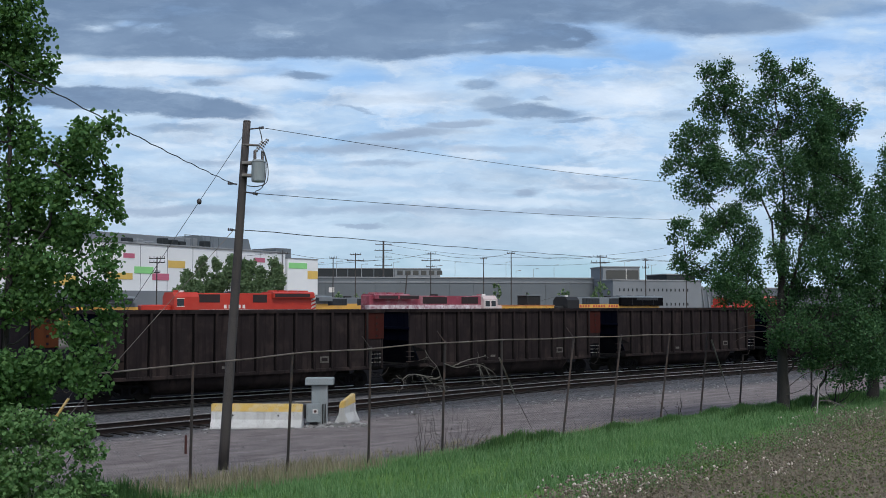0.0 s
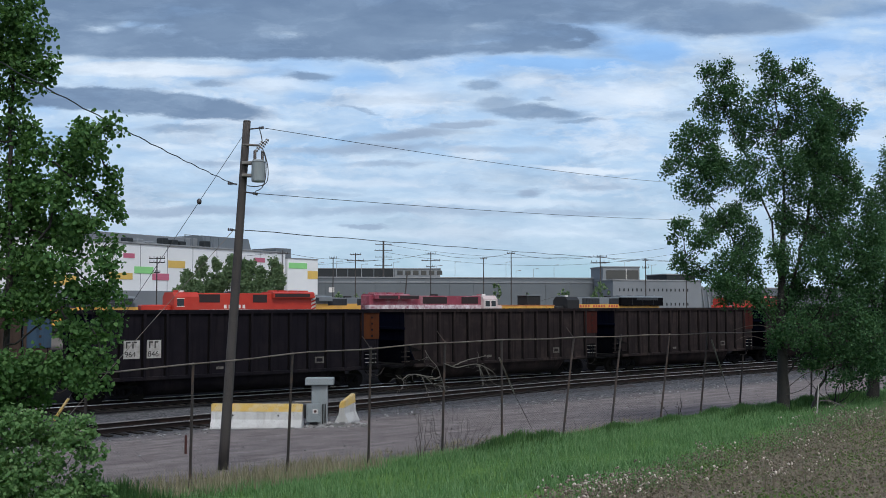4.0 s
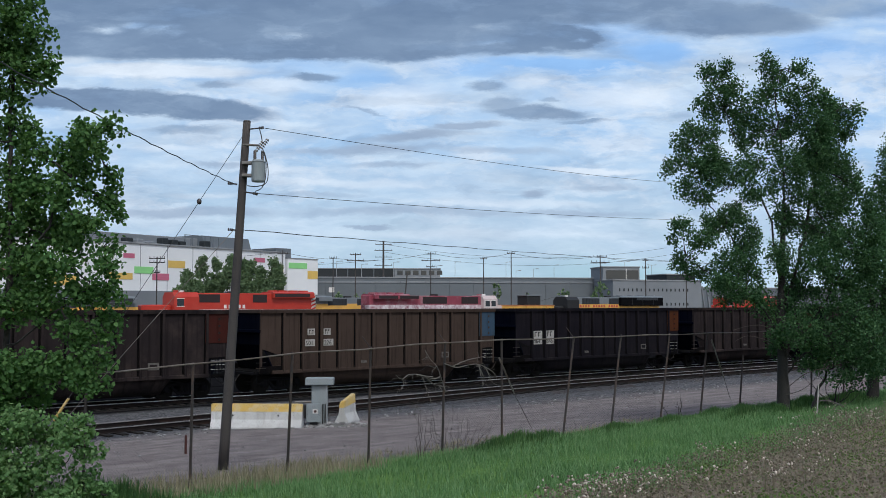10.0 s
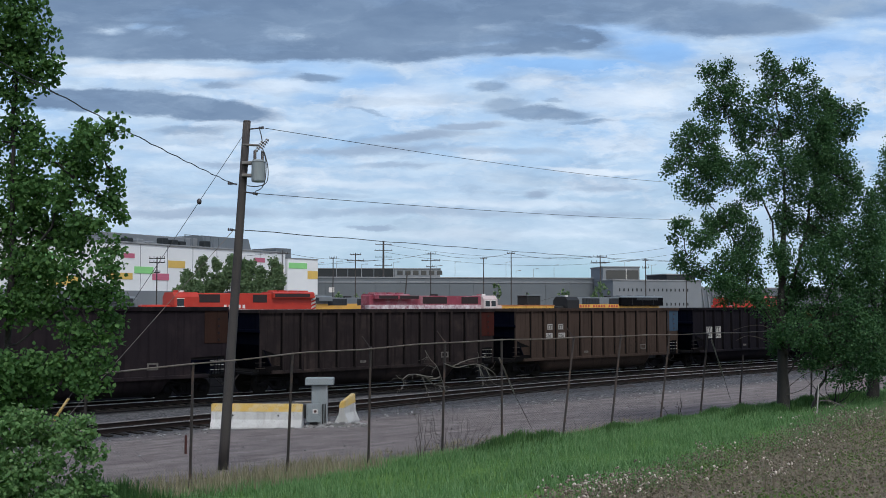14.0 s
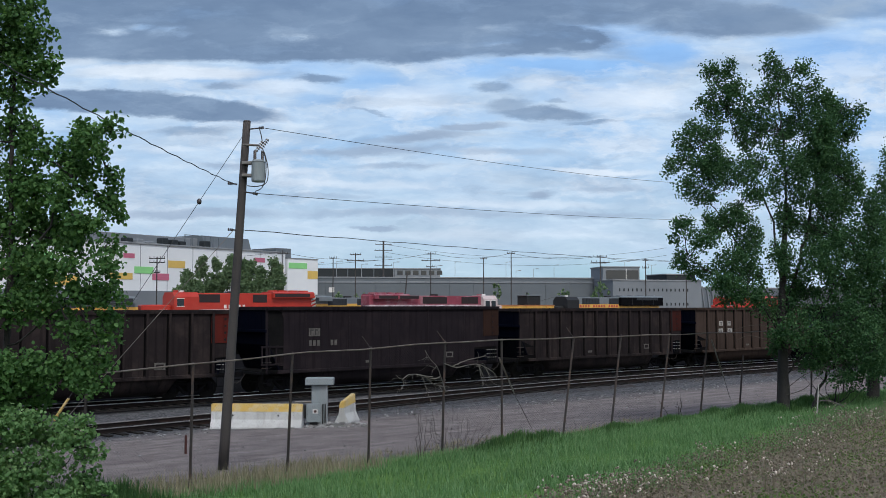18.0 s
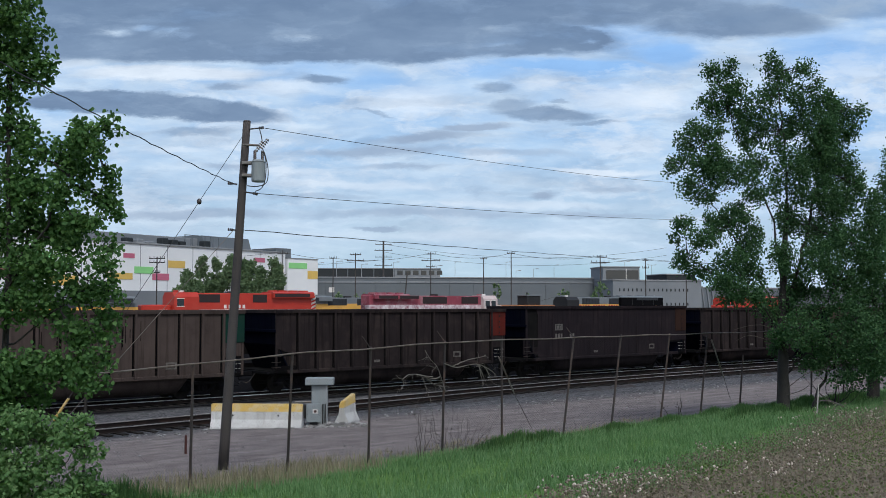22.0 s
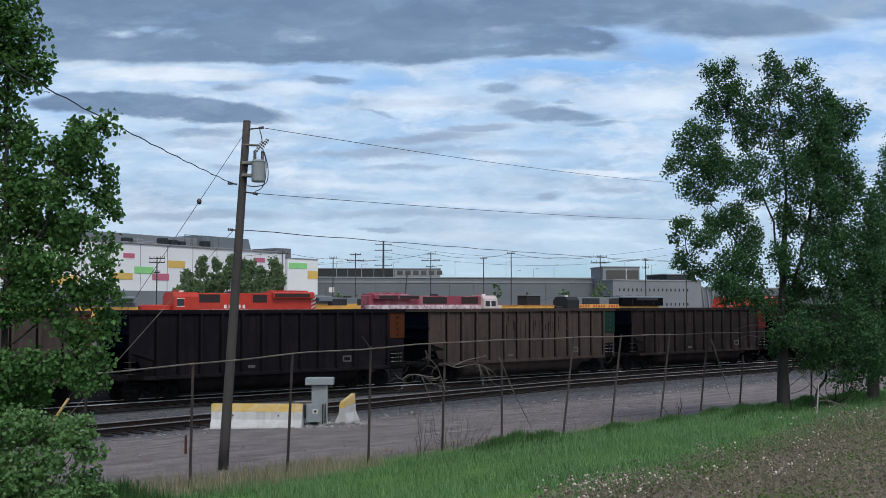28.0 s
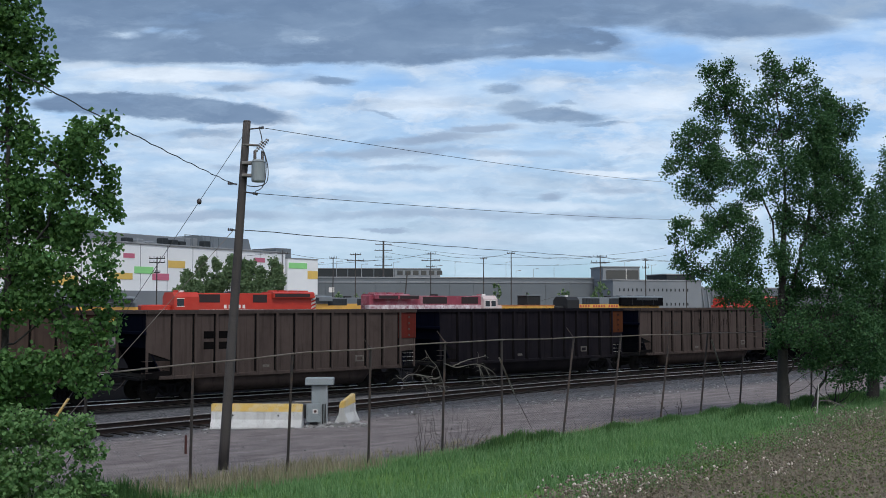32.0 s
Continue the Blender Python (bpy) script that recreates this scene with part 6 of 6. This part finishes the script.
plain_building("dark_hall", "low black-clad hall beyond the shed", (-36.5, 300), (-13.0, 300), 20, .5, 14.0, M["bld_dark"], "hall", pieces=dark)
offw = [("window", x, x + 1.5, 12.0, 13.2, M["glass"]) for x in np.arange(.8, 12.5, 2.2)]
plain_building("office_block", "grey office block with a strip of windows", (-13.5, 290), (-.8, 290), 14, .5, 13.6, M["bld_pale"], "office", pieces=offw)
slits = [("slit_window", x, x + .24, z, z + .62, M["bld_dark"]) for x in np.arange(1.5, 27.5, 1.05) for z in (6.7, 3.6)]
plain_building("panelled_hall", "pale grey panelled hall with rows of slit windows", (36.6, 225), (57.4, 232.0), 8, .5, 9.0, M["bld_pale"], "hall", pieces=[p for p in slits if p[2] < 19.5])
rooft = [("window_strip", .8, 9.0, 9.2, 11.4, M["glass"]), ("column", 5.2, 5.5, 9.0, 11.7, M["stripe_white"])]
plain_building("roof_pavilion", "grey roof pavilion with dark windows", (35.2, 230), (43.5, 231), 10, .5, 12.0, M["bld_pale"], "building", pieces=[(a, b, min(c, 8.1), d, e, f) for a, b, c, d, e, f in rooft])
plain_building("roof_pavilion", "low dark roof block behind the panelled hall", (51, 238), (58.0, 240), 10, .5, 10.6, M["bld_dark"])


def build_fins():
    o = thing("finned_screen", "row of pale slanting fins at the hall's corner", "screen", m=Matrix.Translation((58.5, 233, .5)))
    for i in range(5):
        bm = prism([(-.2, 0), (.4, 0), (.4, 7.4), (-.2, 7.4)], i * 1.1, i * 1.1 + .3)
        for v in bm.verts:
            if v.co.z > 1:
                v.co.x -= .9
        part("fin", bm, M["bld_pale"], o)


build_fins()


# ---- far poles, lamps and lines ----
def line_pole(x, y, top, arms, label="distant wooden utility pole with crossarms", r=.12, lean=0.0, mat="wood_pole"):
    o = thing("utility_pole", label, "utility pole", "distant poles", m=Matrix.Translation((x, y, .4)))
    part("pole_shaft", rodded((0, 0, 0), (lean, 0, top - .4), r, r * .7, 8), M[mat], o)
    for z, w in arms:
        a = part("crossarm", boxed(-w * .4, w * .4, -.06, .06, z - .40, z - .26), M[mat], o)
        for k in (-.46, -.2, .2, .46):
            part("pin_insulator", rodded((w * k * .8, 0, z - .26), (w * k * .8, 0, z + .02), .05, .035, 6), M["ceramic"], a)


line_pole(-42.5, 155, 11.0, [(10.7, 2.9), (10.1, 2.9), (8.6, 1.2)])
line_pole(-31.5, 205, 14.5, [(13.8, 2.6)])
line_pole(-21.6, 205, 13.2, [(12.9, 1.8)])
line_pole(-17.2, 205, 14.0, [(13.6, 2.8), (12.4, 4.2)])
line_pole(-14.4, 252, 19.2, [(18.2, 5.0), (16.8, 5.4), (15.2, 5.0), (13.2, 5.4)], "tall dark steel transmission pole with many arms", .3)
line_pole(-2.4, 205, 14.2, [(13.7, 2.6), (12.4, 4.6), (11.2, 2.2)])
line_pole(8.1, 208, 13.2, [(12.9, 1.6)])
line_pole(13.6, 208, 14.3, [(14.0, 2.0)])
line_pole(-7.9, 205, 10.2, [], "leaning dark post in the yard", .16, .9)
line_pole(29.1, 193, 13.0, [(12.6, 3.2), (11.6, 4.4)])
line_pole(40.0, 206, 13.0, [(12.5, 1.4), (11.0, 1.6)])
line_pole(48.0, 206, 11.0, [])


plain_building("far_shed", "long low grey shed far beyond the yard", (57.8, 241), (175, 290), 20, .5, 7.6, M["bld_grey"], "shed", pieces=[("wall_joint", x, x + .2, .5, 7.4, M["bld_pale"]) for x in np.arange(5, 110, 8.5)])


M["mast"] = surf("weathered_mast_steel", (.25, .27, .29), (.34, .36, .38), 2, .6)


def lamp_mast(x, y, top, double=False):
    o = thing("lamp_mast", "slender pale lamp mast beyond the yard", "street lamp", "lamp masts", m=Matrix.Translation((x, y, .4)))
    part("mast", rodded((0, 0, 0), (0, 0, top - .4), .08, .05, 6), M["mast"], o)
    for sx in ((-1, 1) if double else (1,)):
        part("arm", rodded((0, 0, top - .5), (sx * 1.1, 0, top - .35), .05, None, 6), M["mast"], o)
        part("lamp_head", boxed(sx * 1.1 - .3, sx * 1.1 + .4, -.15, .15, top - .48, top - .3, .03), M["mast"], o)


for x, y, top, dbl in ((-30, 250, 13.8, True), (-25.5, 250, 14.2, False), (-19.5, 250, 13.5, False), (-11.9, 250, 14.0, False), (-1.6, 260, 13.5, False), (3.0, 260, 14.4, False), (16, 265, 14.6, False), (21, 300, 13.5, False), (26, 300, 14.0, False), (33, 310, 15.5, False), (47, 310, 16, False), (54, 310, 16.5, True), (62, 310, 15.5, True)):
    lamp_mast(x, y, top, dbl)
for a, b, sag in (((-21.6, 205, 13.0), (-2.4, 205, 14.0), .9), ((-2.4, 205, 14.0), (13.6, 208, 14.1), 1.0), ((13.6, 208, 14.1), (29.1, 193, 12.8), .8), ((29.1, 193, 12.8), (40, 206, 12.8), .5), ((40, 206, 12.8), (90, 206, 13.2), 1.2), ((-75, 205, 13.5), (-31.5, 205, 14.2), 1.2), ((-31.5, 205, 14.2), (-21.6, 205, 12.8), .3),
                  ((-14.4, 252, 18.4), (60, 280, 19), 3.0), ((-14.4, 252, 16.5), (60, 280, 17), 3.0), ((-14.4, 252, 14.6), (-90, 240, 15), 2.0)):
    wire(a, b, sag, .035, "distant overhead line between the yard poles", 24)

# distant trees and shrubs
def clumped(name, label, foot, lobes, trunk_r, leaf, dense, spray):
    """A small far tree: a short trunk and one limb to each lobe."""
    low = min(z - b for _, z, _, b in lobes)
    head = max(low, .8)
    limbs = [([(0, 0, head * .7), (x * .3, 0, head), (x * .7, 0, (head + z) / 2), (x, 0, z)], trunk_r * .5, [(x, z, a, b)]) for x, z, a, b in lobes]
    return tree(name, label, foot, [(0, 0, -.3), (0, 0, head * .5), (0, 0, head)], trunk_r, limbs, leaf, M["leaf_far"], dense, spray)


clumped("yard_tree", "rounded green trees standing in front of the warehouse", (-32.6, 152, .3), [(-5.4, 5.0, 1.5, 1.6), (-4.6, 7.4, 1.1, 1.4), (-3.0, 5.6, 1.8, 2.0), (-2.7, 8.6, 1.0, 1.5), (-2.5, 10.2, .6, .7), (-.6, 6.4, 1.7, 2.2), (-.3, 9.4, .8, 1.2), (1.4, 7.6, 1.4, 1.9), (2.0, 10.0, .9, 1.2), (3.4, 6.6, 1.6, 2.4), (3.6, 9.2, .9, 1.2)], .25, .28, 260, .5)
clumped("yard_tree", "upright green tree standing in front of the warehouse", (-26.8, 152, .3), [(-1.8, 5.2, 1.5, 2.3), (.1, 5.6, 1.6, 2.6), (1.7, 5.4, 1.4, 2.4), (-1.2, 8.6, 1.0, 1.6), (.3, 8.2, .7, 1.0), (2.3, 8.4, 1.3, 1.6), (2.9, 6.8, 1.1, 1.7), (2.0, 10.0, .7, .6)], .25, .28, 260, .5)
clumped("yard_shrub", "small green bushy tree by the grey shed", (28.3, 190, .35), [(-.5, 5.8, 1.3, 1.6), (-1.4, 4.8, 1.2, 1.3), (.8, 5.0, 1.4, 1.5), (.6, 6.7, .9, 1.0)], .18, .36, 30, .4)
clumped("yard_shrub", "small dark bush in front of the grey shed", (10.6, 212, .35), [(0, 6.7, 1.0, 1.5), (.6, 5.8, 1.0, 1.2)], .15, .36, 30, .4)
clumped("yard_shrub", "low yellow-green bush beside the yard", (-20.5, 208, .35), [(0, 5.0, 1.6, .9), (4.5, 5.0, 1.6, .9)], .12, .36, 30, .4)
clumped("yard_shrub", "low green bush beside the yard", (-9.6, 208, .35), [(0, 4.8, 2.0, .8)], .12, .36, 30, .4)
clumped("yard_shrub", "low green bush beside the yard", (17.5, 210, .35), [(0, 5.0, 1.4, .8), (6.8, 5.7, 1.4, 1.3)], .12, .36, 30, .4)
# ---- the clouded sky, a far dome that drifts ----
def sky_material():
    m = bpy.data.materials.new("cloudy_sky")
    m.use_nodes = True
    nt = m.node_tree
    nt.nodes.remove(nt.nodes["Principled BSDF"])
    uv = nt.nodes.new("ShaderNodeUVMap").outputs[0]
    warpn = add(nt, "ShaderNodeTexNoise", Scale=6.0, Detail=10.0, Roughness=.68)
    mp = add(nt, "ShaderNodeMapping")
    mp.inputs["Scale"].default_value = (.8, 2.4, 1)
    nt.links.new(uv, mp.inputs["Vector"])
    nt.links.new(mp.outputs[0], warpn.inputs["Vector"])
    sub = add(nt, "ShaderNodeVectorMath", operation="SUBTRACT")
    sub.inputs[1].default_value = (.5, .5, .5)
    nt.links.new(warpn.outputs["Color"], sub.inputs[0])
    sc = add(nt, "ShaderNodeVectorMath", operation="MULTIPLY")
    sc.inputs[1].default_value = (.11, .043, 0)
    nt.links.new(sub.outputs[0], sc.inputs[0])
    ad = add(nt, "ShaderNodeVectorMath", operation="ADD")
    nt.links.new(uv, ad.inputs[0])
    nt.links.new(sc.outputs[0], ad.inputs[1])
    wuv = ad.outputs[0]
    sep = nt.nodes.new("ShaderNodeSeparateXYZ")
    nt.links.new(wuv, sep.inputs[0])
    U, V = sep.outputs[0], sep.outputs[1]
    sep0 = nt.nodes.new("ShaderNodeSeparateXYZ")
    nt.links.new(uv, sep0.inputs[0])
    V0 = sep0.outputs[1]

    def blob(u0, v0, a, b, k, soft=.6, slope=0.0):
        x = calc(nt, "MULTIPLY_ADD", U, 1 / a, -u0 / a)
        y = calc(nt, "MULTIPLY_ADD", V, 1 / b, (slope * u0 - v0) / b)
        if slope:
            y = calc(nt, "ADD", y, calc(nt, "MULTIPLY", U, -slope / b))
        r = calc(nt, "SQRT", calc(nt, "ADD", calc(nt, "MULTIPLY", x, x), calc(nt, "MULTIPLY", y, y)))
        mr = add(nt, "ShaderNodeMapRange")
        mr.interpolation_type = "SMOOTHSTEP"
        nt.links.new(r, mr.inputs["Value"])
        mr.inputs["From Min"].default_value, mr.inputs["From Max"].default_value = 1.0, 1.0 - soft
        mr.inputs["To Min"].default_value, mr.inputs["To Max"].default_value = 0.0, k
        return mr.outputs[0]

    def gather(blobs):
        out = None
        for b in blobs:
            f = blob(*b)
            out = f if out is None else calc(nt, "MAXIMUM", out, f)
        return out
    clear = ramp(nt, V0, [(0.0, (.40, .58, .65)), (.045, (.38, .58, .69)), (.13, (.46, .61, .74)), (.30, (.36, .58, .87)), (.48, (.27, .50, .88)), (1.0, (.14, .30, .62))])
    # broken white veil, drawn out sideways
    veil = noise_of(nt, wuv, 1.0, 7, .58, (2.6, 8.0, 1))
    veil2 = noise_of(nt, wuv, 1.0, 6, .6, (5.5, 26.0, 1))
    vf = ramp(nt, calc(nt, "ADD", calc(nt, "MULTIPLY", veil, .7), calc(nt, "MULTIPLY", veil2, .3)), [(.335, (0.,)), (.575, (.94,))])
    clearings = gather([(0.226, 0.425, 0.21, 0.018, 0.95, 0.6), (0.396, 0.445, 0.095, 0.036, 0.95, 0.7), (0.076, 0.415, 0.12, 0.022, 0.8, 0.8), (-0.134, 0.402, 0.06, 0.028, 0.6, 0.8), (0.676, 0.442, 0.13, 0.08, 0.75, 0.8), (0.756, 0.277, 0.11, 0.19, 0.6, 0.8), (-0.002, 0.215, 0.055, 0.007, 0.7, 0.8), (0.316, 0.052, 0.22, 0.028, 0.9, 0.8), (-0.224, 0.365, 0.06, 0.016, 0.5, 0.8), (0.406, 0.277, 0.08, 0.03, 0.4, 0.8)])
    vf = calc(nt, "MULTIPLY", vf, calc(nt, "SUBTRACT", 1.0, clearings))
    white = ramp(nt, veil2, [(.3, (.455, .60, .79)), (.7, (.68, .80, .93))])
    col = mixed(nt, vf, clear, white)
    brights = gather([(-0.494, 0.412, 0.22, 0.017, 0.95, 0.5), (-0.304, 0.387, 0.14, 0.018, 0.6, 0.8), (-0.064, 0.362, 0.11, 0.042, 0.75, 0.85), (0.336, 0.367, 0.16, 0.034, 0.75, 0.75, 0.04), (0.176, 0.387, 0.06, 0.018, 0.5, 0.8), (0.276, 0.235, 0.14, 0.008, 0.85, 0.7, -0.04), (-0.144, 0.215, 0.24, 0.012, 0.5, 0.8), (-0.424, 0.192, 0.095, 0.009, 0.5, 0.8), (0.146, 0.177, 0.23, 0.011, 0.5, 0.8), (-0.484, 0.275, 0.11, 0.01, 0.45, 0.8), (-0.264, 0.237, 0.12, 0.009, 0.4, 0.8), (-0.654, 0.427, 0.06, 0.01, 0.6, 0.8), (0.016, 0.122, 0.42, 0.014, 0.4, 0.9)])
    # torn white puffs and grey undersides between the layers
    mid = ramp(nt, V0, [(.10, (0.,)), (.17, (1.,)), (.40, (1.,)), (.46, (.3,))])
    puffs = ramp(nt, noise_of(nt, wuv, 1.0, 9, .66, (4.5, 11.0, 2)), [(.51, (0.,)), (.61, (.7,))])
    col = mixed(nt, calc(nt, "MULTIPLY", puffs, mid), col, (.74, .82, .93))
    under = ramp(nt, noise_of(nt, wuv, 1.0, 9, .66, (5.0, 14.0, 7)), [(.53, (0.,)), (.64, (.4,))])
    col = mixed(nt, calc(nt, "MULTIPLY", under, calc(nt, "MULTIPLY", mid, calc(nt, "SUBTRACT", 1.0, clearings))), col, (.32, .42, .57))
    col = mixed(nt, brights, col, (.78, .855, .955))
    # slate bellies
    grey = ramp(nt, veil, [(.3, (.15, .228, .365)), (.7, (.24, .335, .485))])
    streaks = ramp(nt, noise_of(nt, wuv, 1.0, 6, .6, (2.0, 13.0, 3)), [(.50, (0.,)), (.68, (.42,))])
    streaks = calc(nt, "MULTIPLY", streaks, ramp(nt, V0, [(.06, (0.,)), (.14, (1.,))]))
    streaks = calc(nt, "MULTIPLY", streaks, calc(nt, "SUBTRACT", 1.0, clearings))
    col = mixed(nt, streaks, col, grey)
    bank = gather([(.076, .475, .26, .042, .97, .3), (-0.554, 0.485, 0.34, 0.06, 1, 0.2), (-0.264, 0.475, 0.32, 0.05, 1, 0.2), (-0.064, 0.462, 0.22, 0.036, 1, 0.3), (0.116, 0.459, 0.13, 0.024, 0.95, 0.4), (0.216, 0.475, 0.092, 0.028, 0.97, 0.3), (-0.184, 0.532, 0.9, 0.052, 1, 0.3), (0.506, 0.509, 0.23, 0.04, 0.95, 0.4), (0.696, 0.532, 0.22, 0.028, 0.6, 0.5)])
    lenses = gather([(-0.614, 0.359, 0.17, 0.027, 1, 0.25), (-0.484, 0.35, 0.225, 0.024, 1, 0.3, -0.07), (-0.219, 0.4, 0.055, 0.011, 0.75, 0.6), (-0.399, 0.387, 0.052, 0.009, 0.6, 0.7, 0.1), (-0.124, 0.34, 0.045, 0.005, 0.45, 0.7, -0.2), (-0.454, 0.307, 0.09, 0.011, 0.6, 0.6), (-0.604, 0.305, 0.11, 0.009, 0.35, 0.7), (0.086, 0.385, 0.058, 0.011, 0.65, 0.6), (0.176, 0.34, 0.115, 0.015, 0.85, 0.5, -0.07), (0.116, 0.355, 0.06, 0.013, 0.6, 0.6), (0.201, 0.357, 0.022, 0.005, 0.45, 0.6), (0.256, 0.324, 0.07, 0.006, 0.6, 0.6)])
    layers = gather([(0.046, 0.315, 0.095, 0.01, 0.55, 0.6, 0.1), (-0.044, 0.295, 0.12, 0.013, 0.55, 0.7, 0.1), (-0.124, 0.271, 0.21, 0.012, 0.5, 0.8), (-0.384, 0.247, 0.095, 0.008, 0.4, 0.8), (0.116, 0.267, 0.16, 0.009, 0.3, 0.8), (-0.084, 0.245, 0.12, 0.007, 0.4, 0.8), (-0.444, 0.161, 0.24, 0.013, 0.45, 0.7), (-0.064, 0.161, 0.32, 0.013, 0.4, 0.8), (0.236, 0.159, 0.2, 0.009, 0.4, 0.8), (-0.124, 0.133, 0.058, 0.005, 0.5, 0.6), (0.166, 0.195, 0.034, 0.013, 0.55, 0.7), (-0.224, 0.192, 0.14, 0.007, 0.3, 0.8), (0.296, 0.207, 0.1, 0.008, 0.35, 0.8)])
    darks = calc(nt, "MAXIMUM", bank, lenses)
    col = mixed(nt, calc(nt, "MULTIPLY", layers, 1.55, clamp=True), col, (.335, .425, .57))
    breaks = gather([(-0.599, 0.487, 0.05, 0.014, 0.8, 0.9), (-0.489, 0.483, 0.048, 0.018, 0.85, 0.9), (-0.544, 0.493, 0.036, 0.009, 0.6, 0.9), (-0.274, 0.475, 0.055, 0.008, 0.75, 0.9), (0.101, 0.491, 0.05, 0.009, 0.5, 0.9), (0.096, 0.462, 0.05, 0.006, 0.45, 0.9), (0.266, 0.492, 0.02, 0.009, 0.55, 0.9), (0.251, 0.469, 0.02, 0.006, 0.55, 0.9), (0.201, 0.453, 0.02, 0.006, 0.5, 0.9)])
    torn = ramp(nt, noise_of(nt, wuv, 1.0, 8, .66, (10.0, 26.0, 4)), [(.40, (.1,)), (.58, (1.,))])
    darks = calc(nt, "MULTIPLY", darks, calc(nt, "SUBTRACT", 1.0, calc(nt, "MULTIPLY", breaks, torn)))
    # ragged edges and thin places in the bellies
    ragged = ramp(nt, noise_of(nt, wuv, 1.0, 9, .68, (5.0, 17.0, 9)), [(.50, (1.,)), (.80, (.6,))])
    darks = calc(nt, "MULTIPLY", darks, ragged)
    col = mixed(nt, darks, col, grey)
    haze = ramp(nt, V0, [(0.0, (.8,)), (.05, (.45,)), (.11, (0.,))])
    col = mixed(nt, calc(nt, "MULTIPLY", haze, .5), col, (.52, .68, .74))
    billow = noise_of(nt, wuv, 1.0, 8, .62, (7.0, 20.0, 5))
    col = mixed(nt, 1.0, col, ramp(nt, billow, [(.25, (.785, .83, .88)), (.75, (1.02, 1.04, 1.045))]), "MULTIPLY")
    em = nt.nodes.new("ShaderNodeEmission")
    nt.links.new(col, em.inputs["Color"])
    em.inputs["Strength"].default_value = SKY_GLOW
    nt.links.new(em.outputs[0], nt.nodes["Material Output"].inputs["Surface"])
    return m


SKY_GLOW = 1.07


def build_sky():
    R, na, ne = 4300.0, 72, 28
    verts, faces, uvs = [], [], []
    for i in range(na + 1):
        az = radians(-62 + 124 * i / na)
        for j in range(ne + 1):
            el = radians(-1.2 + 41.2 * j / ne)
            verts.append((R * math.sin(az) * math.cos(el), R * math.cos(az) * math.cos(el), 4.1 + R * math.sin(el)))
            uvs.append((1.847 * math.tan(az), 1.847 * math.tan(el) / max(math.cos(az), .35)))
    k = ne + 1
    for i in range(na):
        for j in range(ne):
            faces.append((i * k + j, i * k + j + 1, (i + 1) * k + j + 1, (i + 1) * k + j))
    ob = soup("backdrop", verts, faces, sky_material(), smooth=True)
    lay = ob.data.uv_layers.new(name="UVMap")
    for lp in ob.data.loops:
        lay.data[lp.index].uv = uvs[lp.vertex_index]
    tagged(ob, "evening sky with slate-grey and white drifting clouds", "sky", kind="structure")
    return ob


SKY = build_sky()


def motions():
    move_train()
    move_trees()
    walk(SKY, [(0.0, pose(0, 0, 0, .12, 0, .68)), (16.0, pose(0, 0, 0, 0, 0, 0)), (32.0, pose(0, 0, 0, -.12, 0, -.68))])


motions()
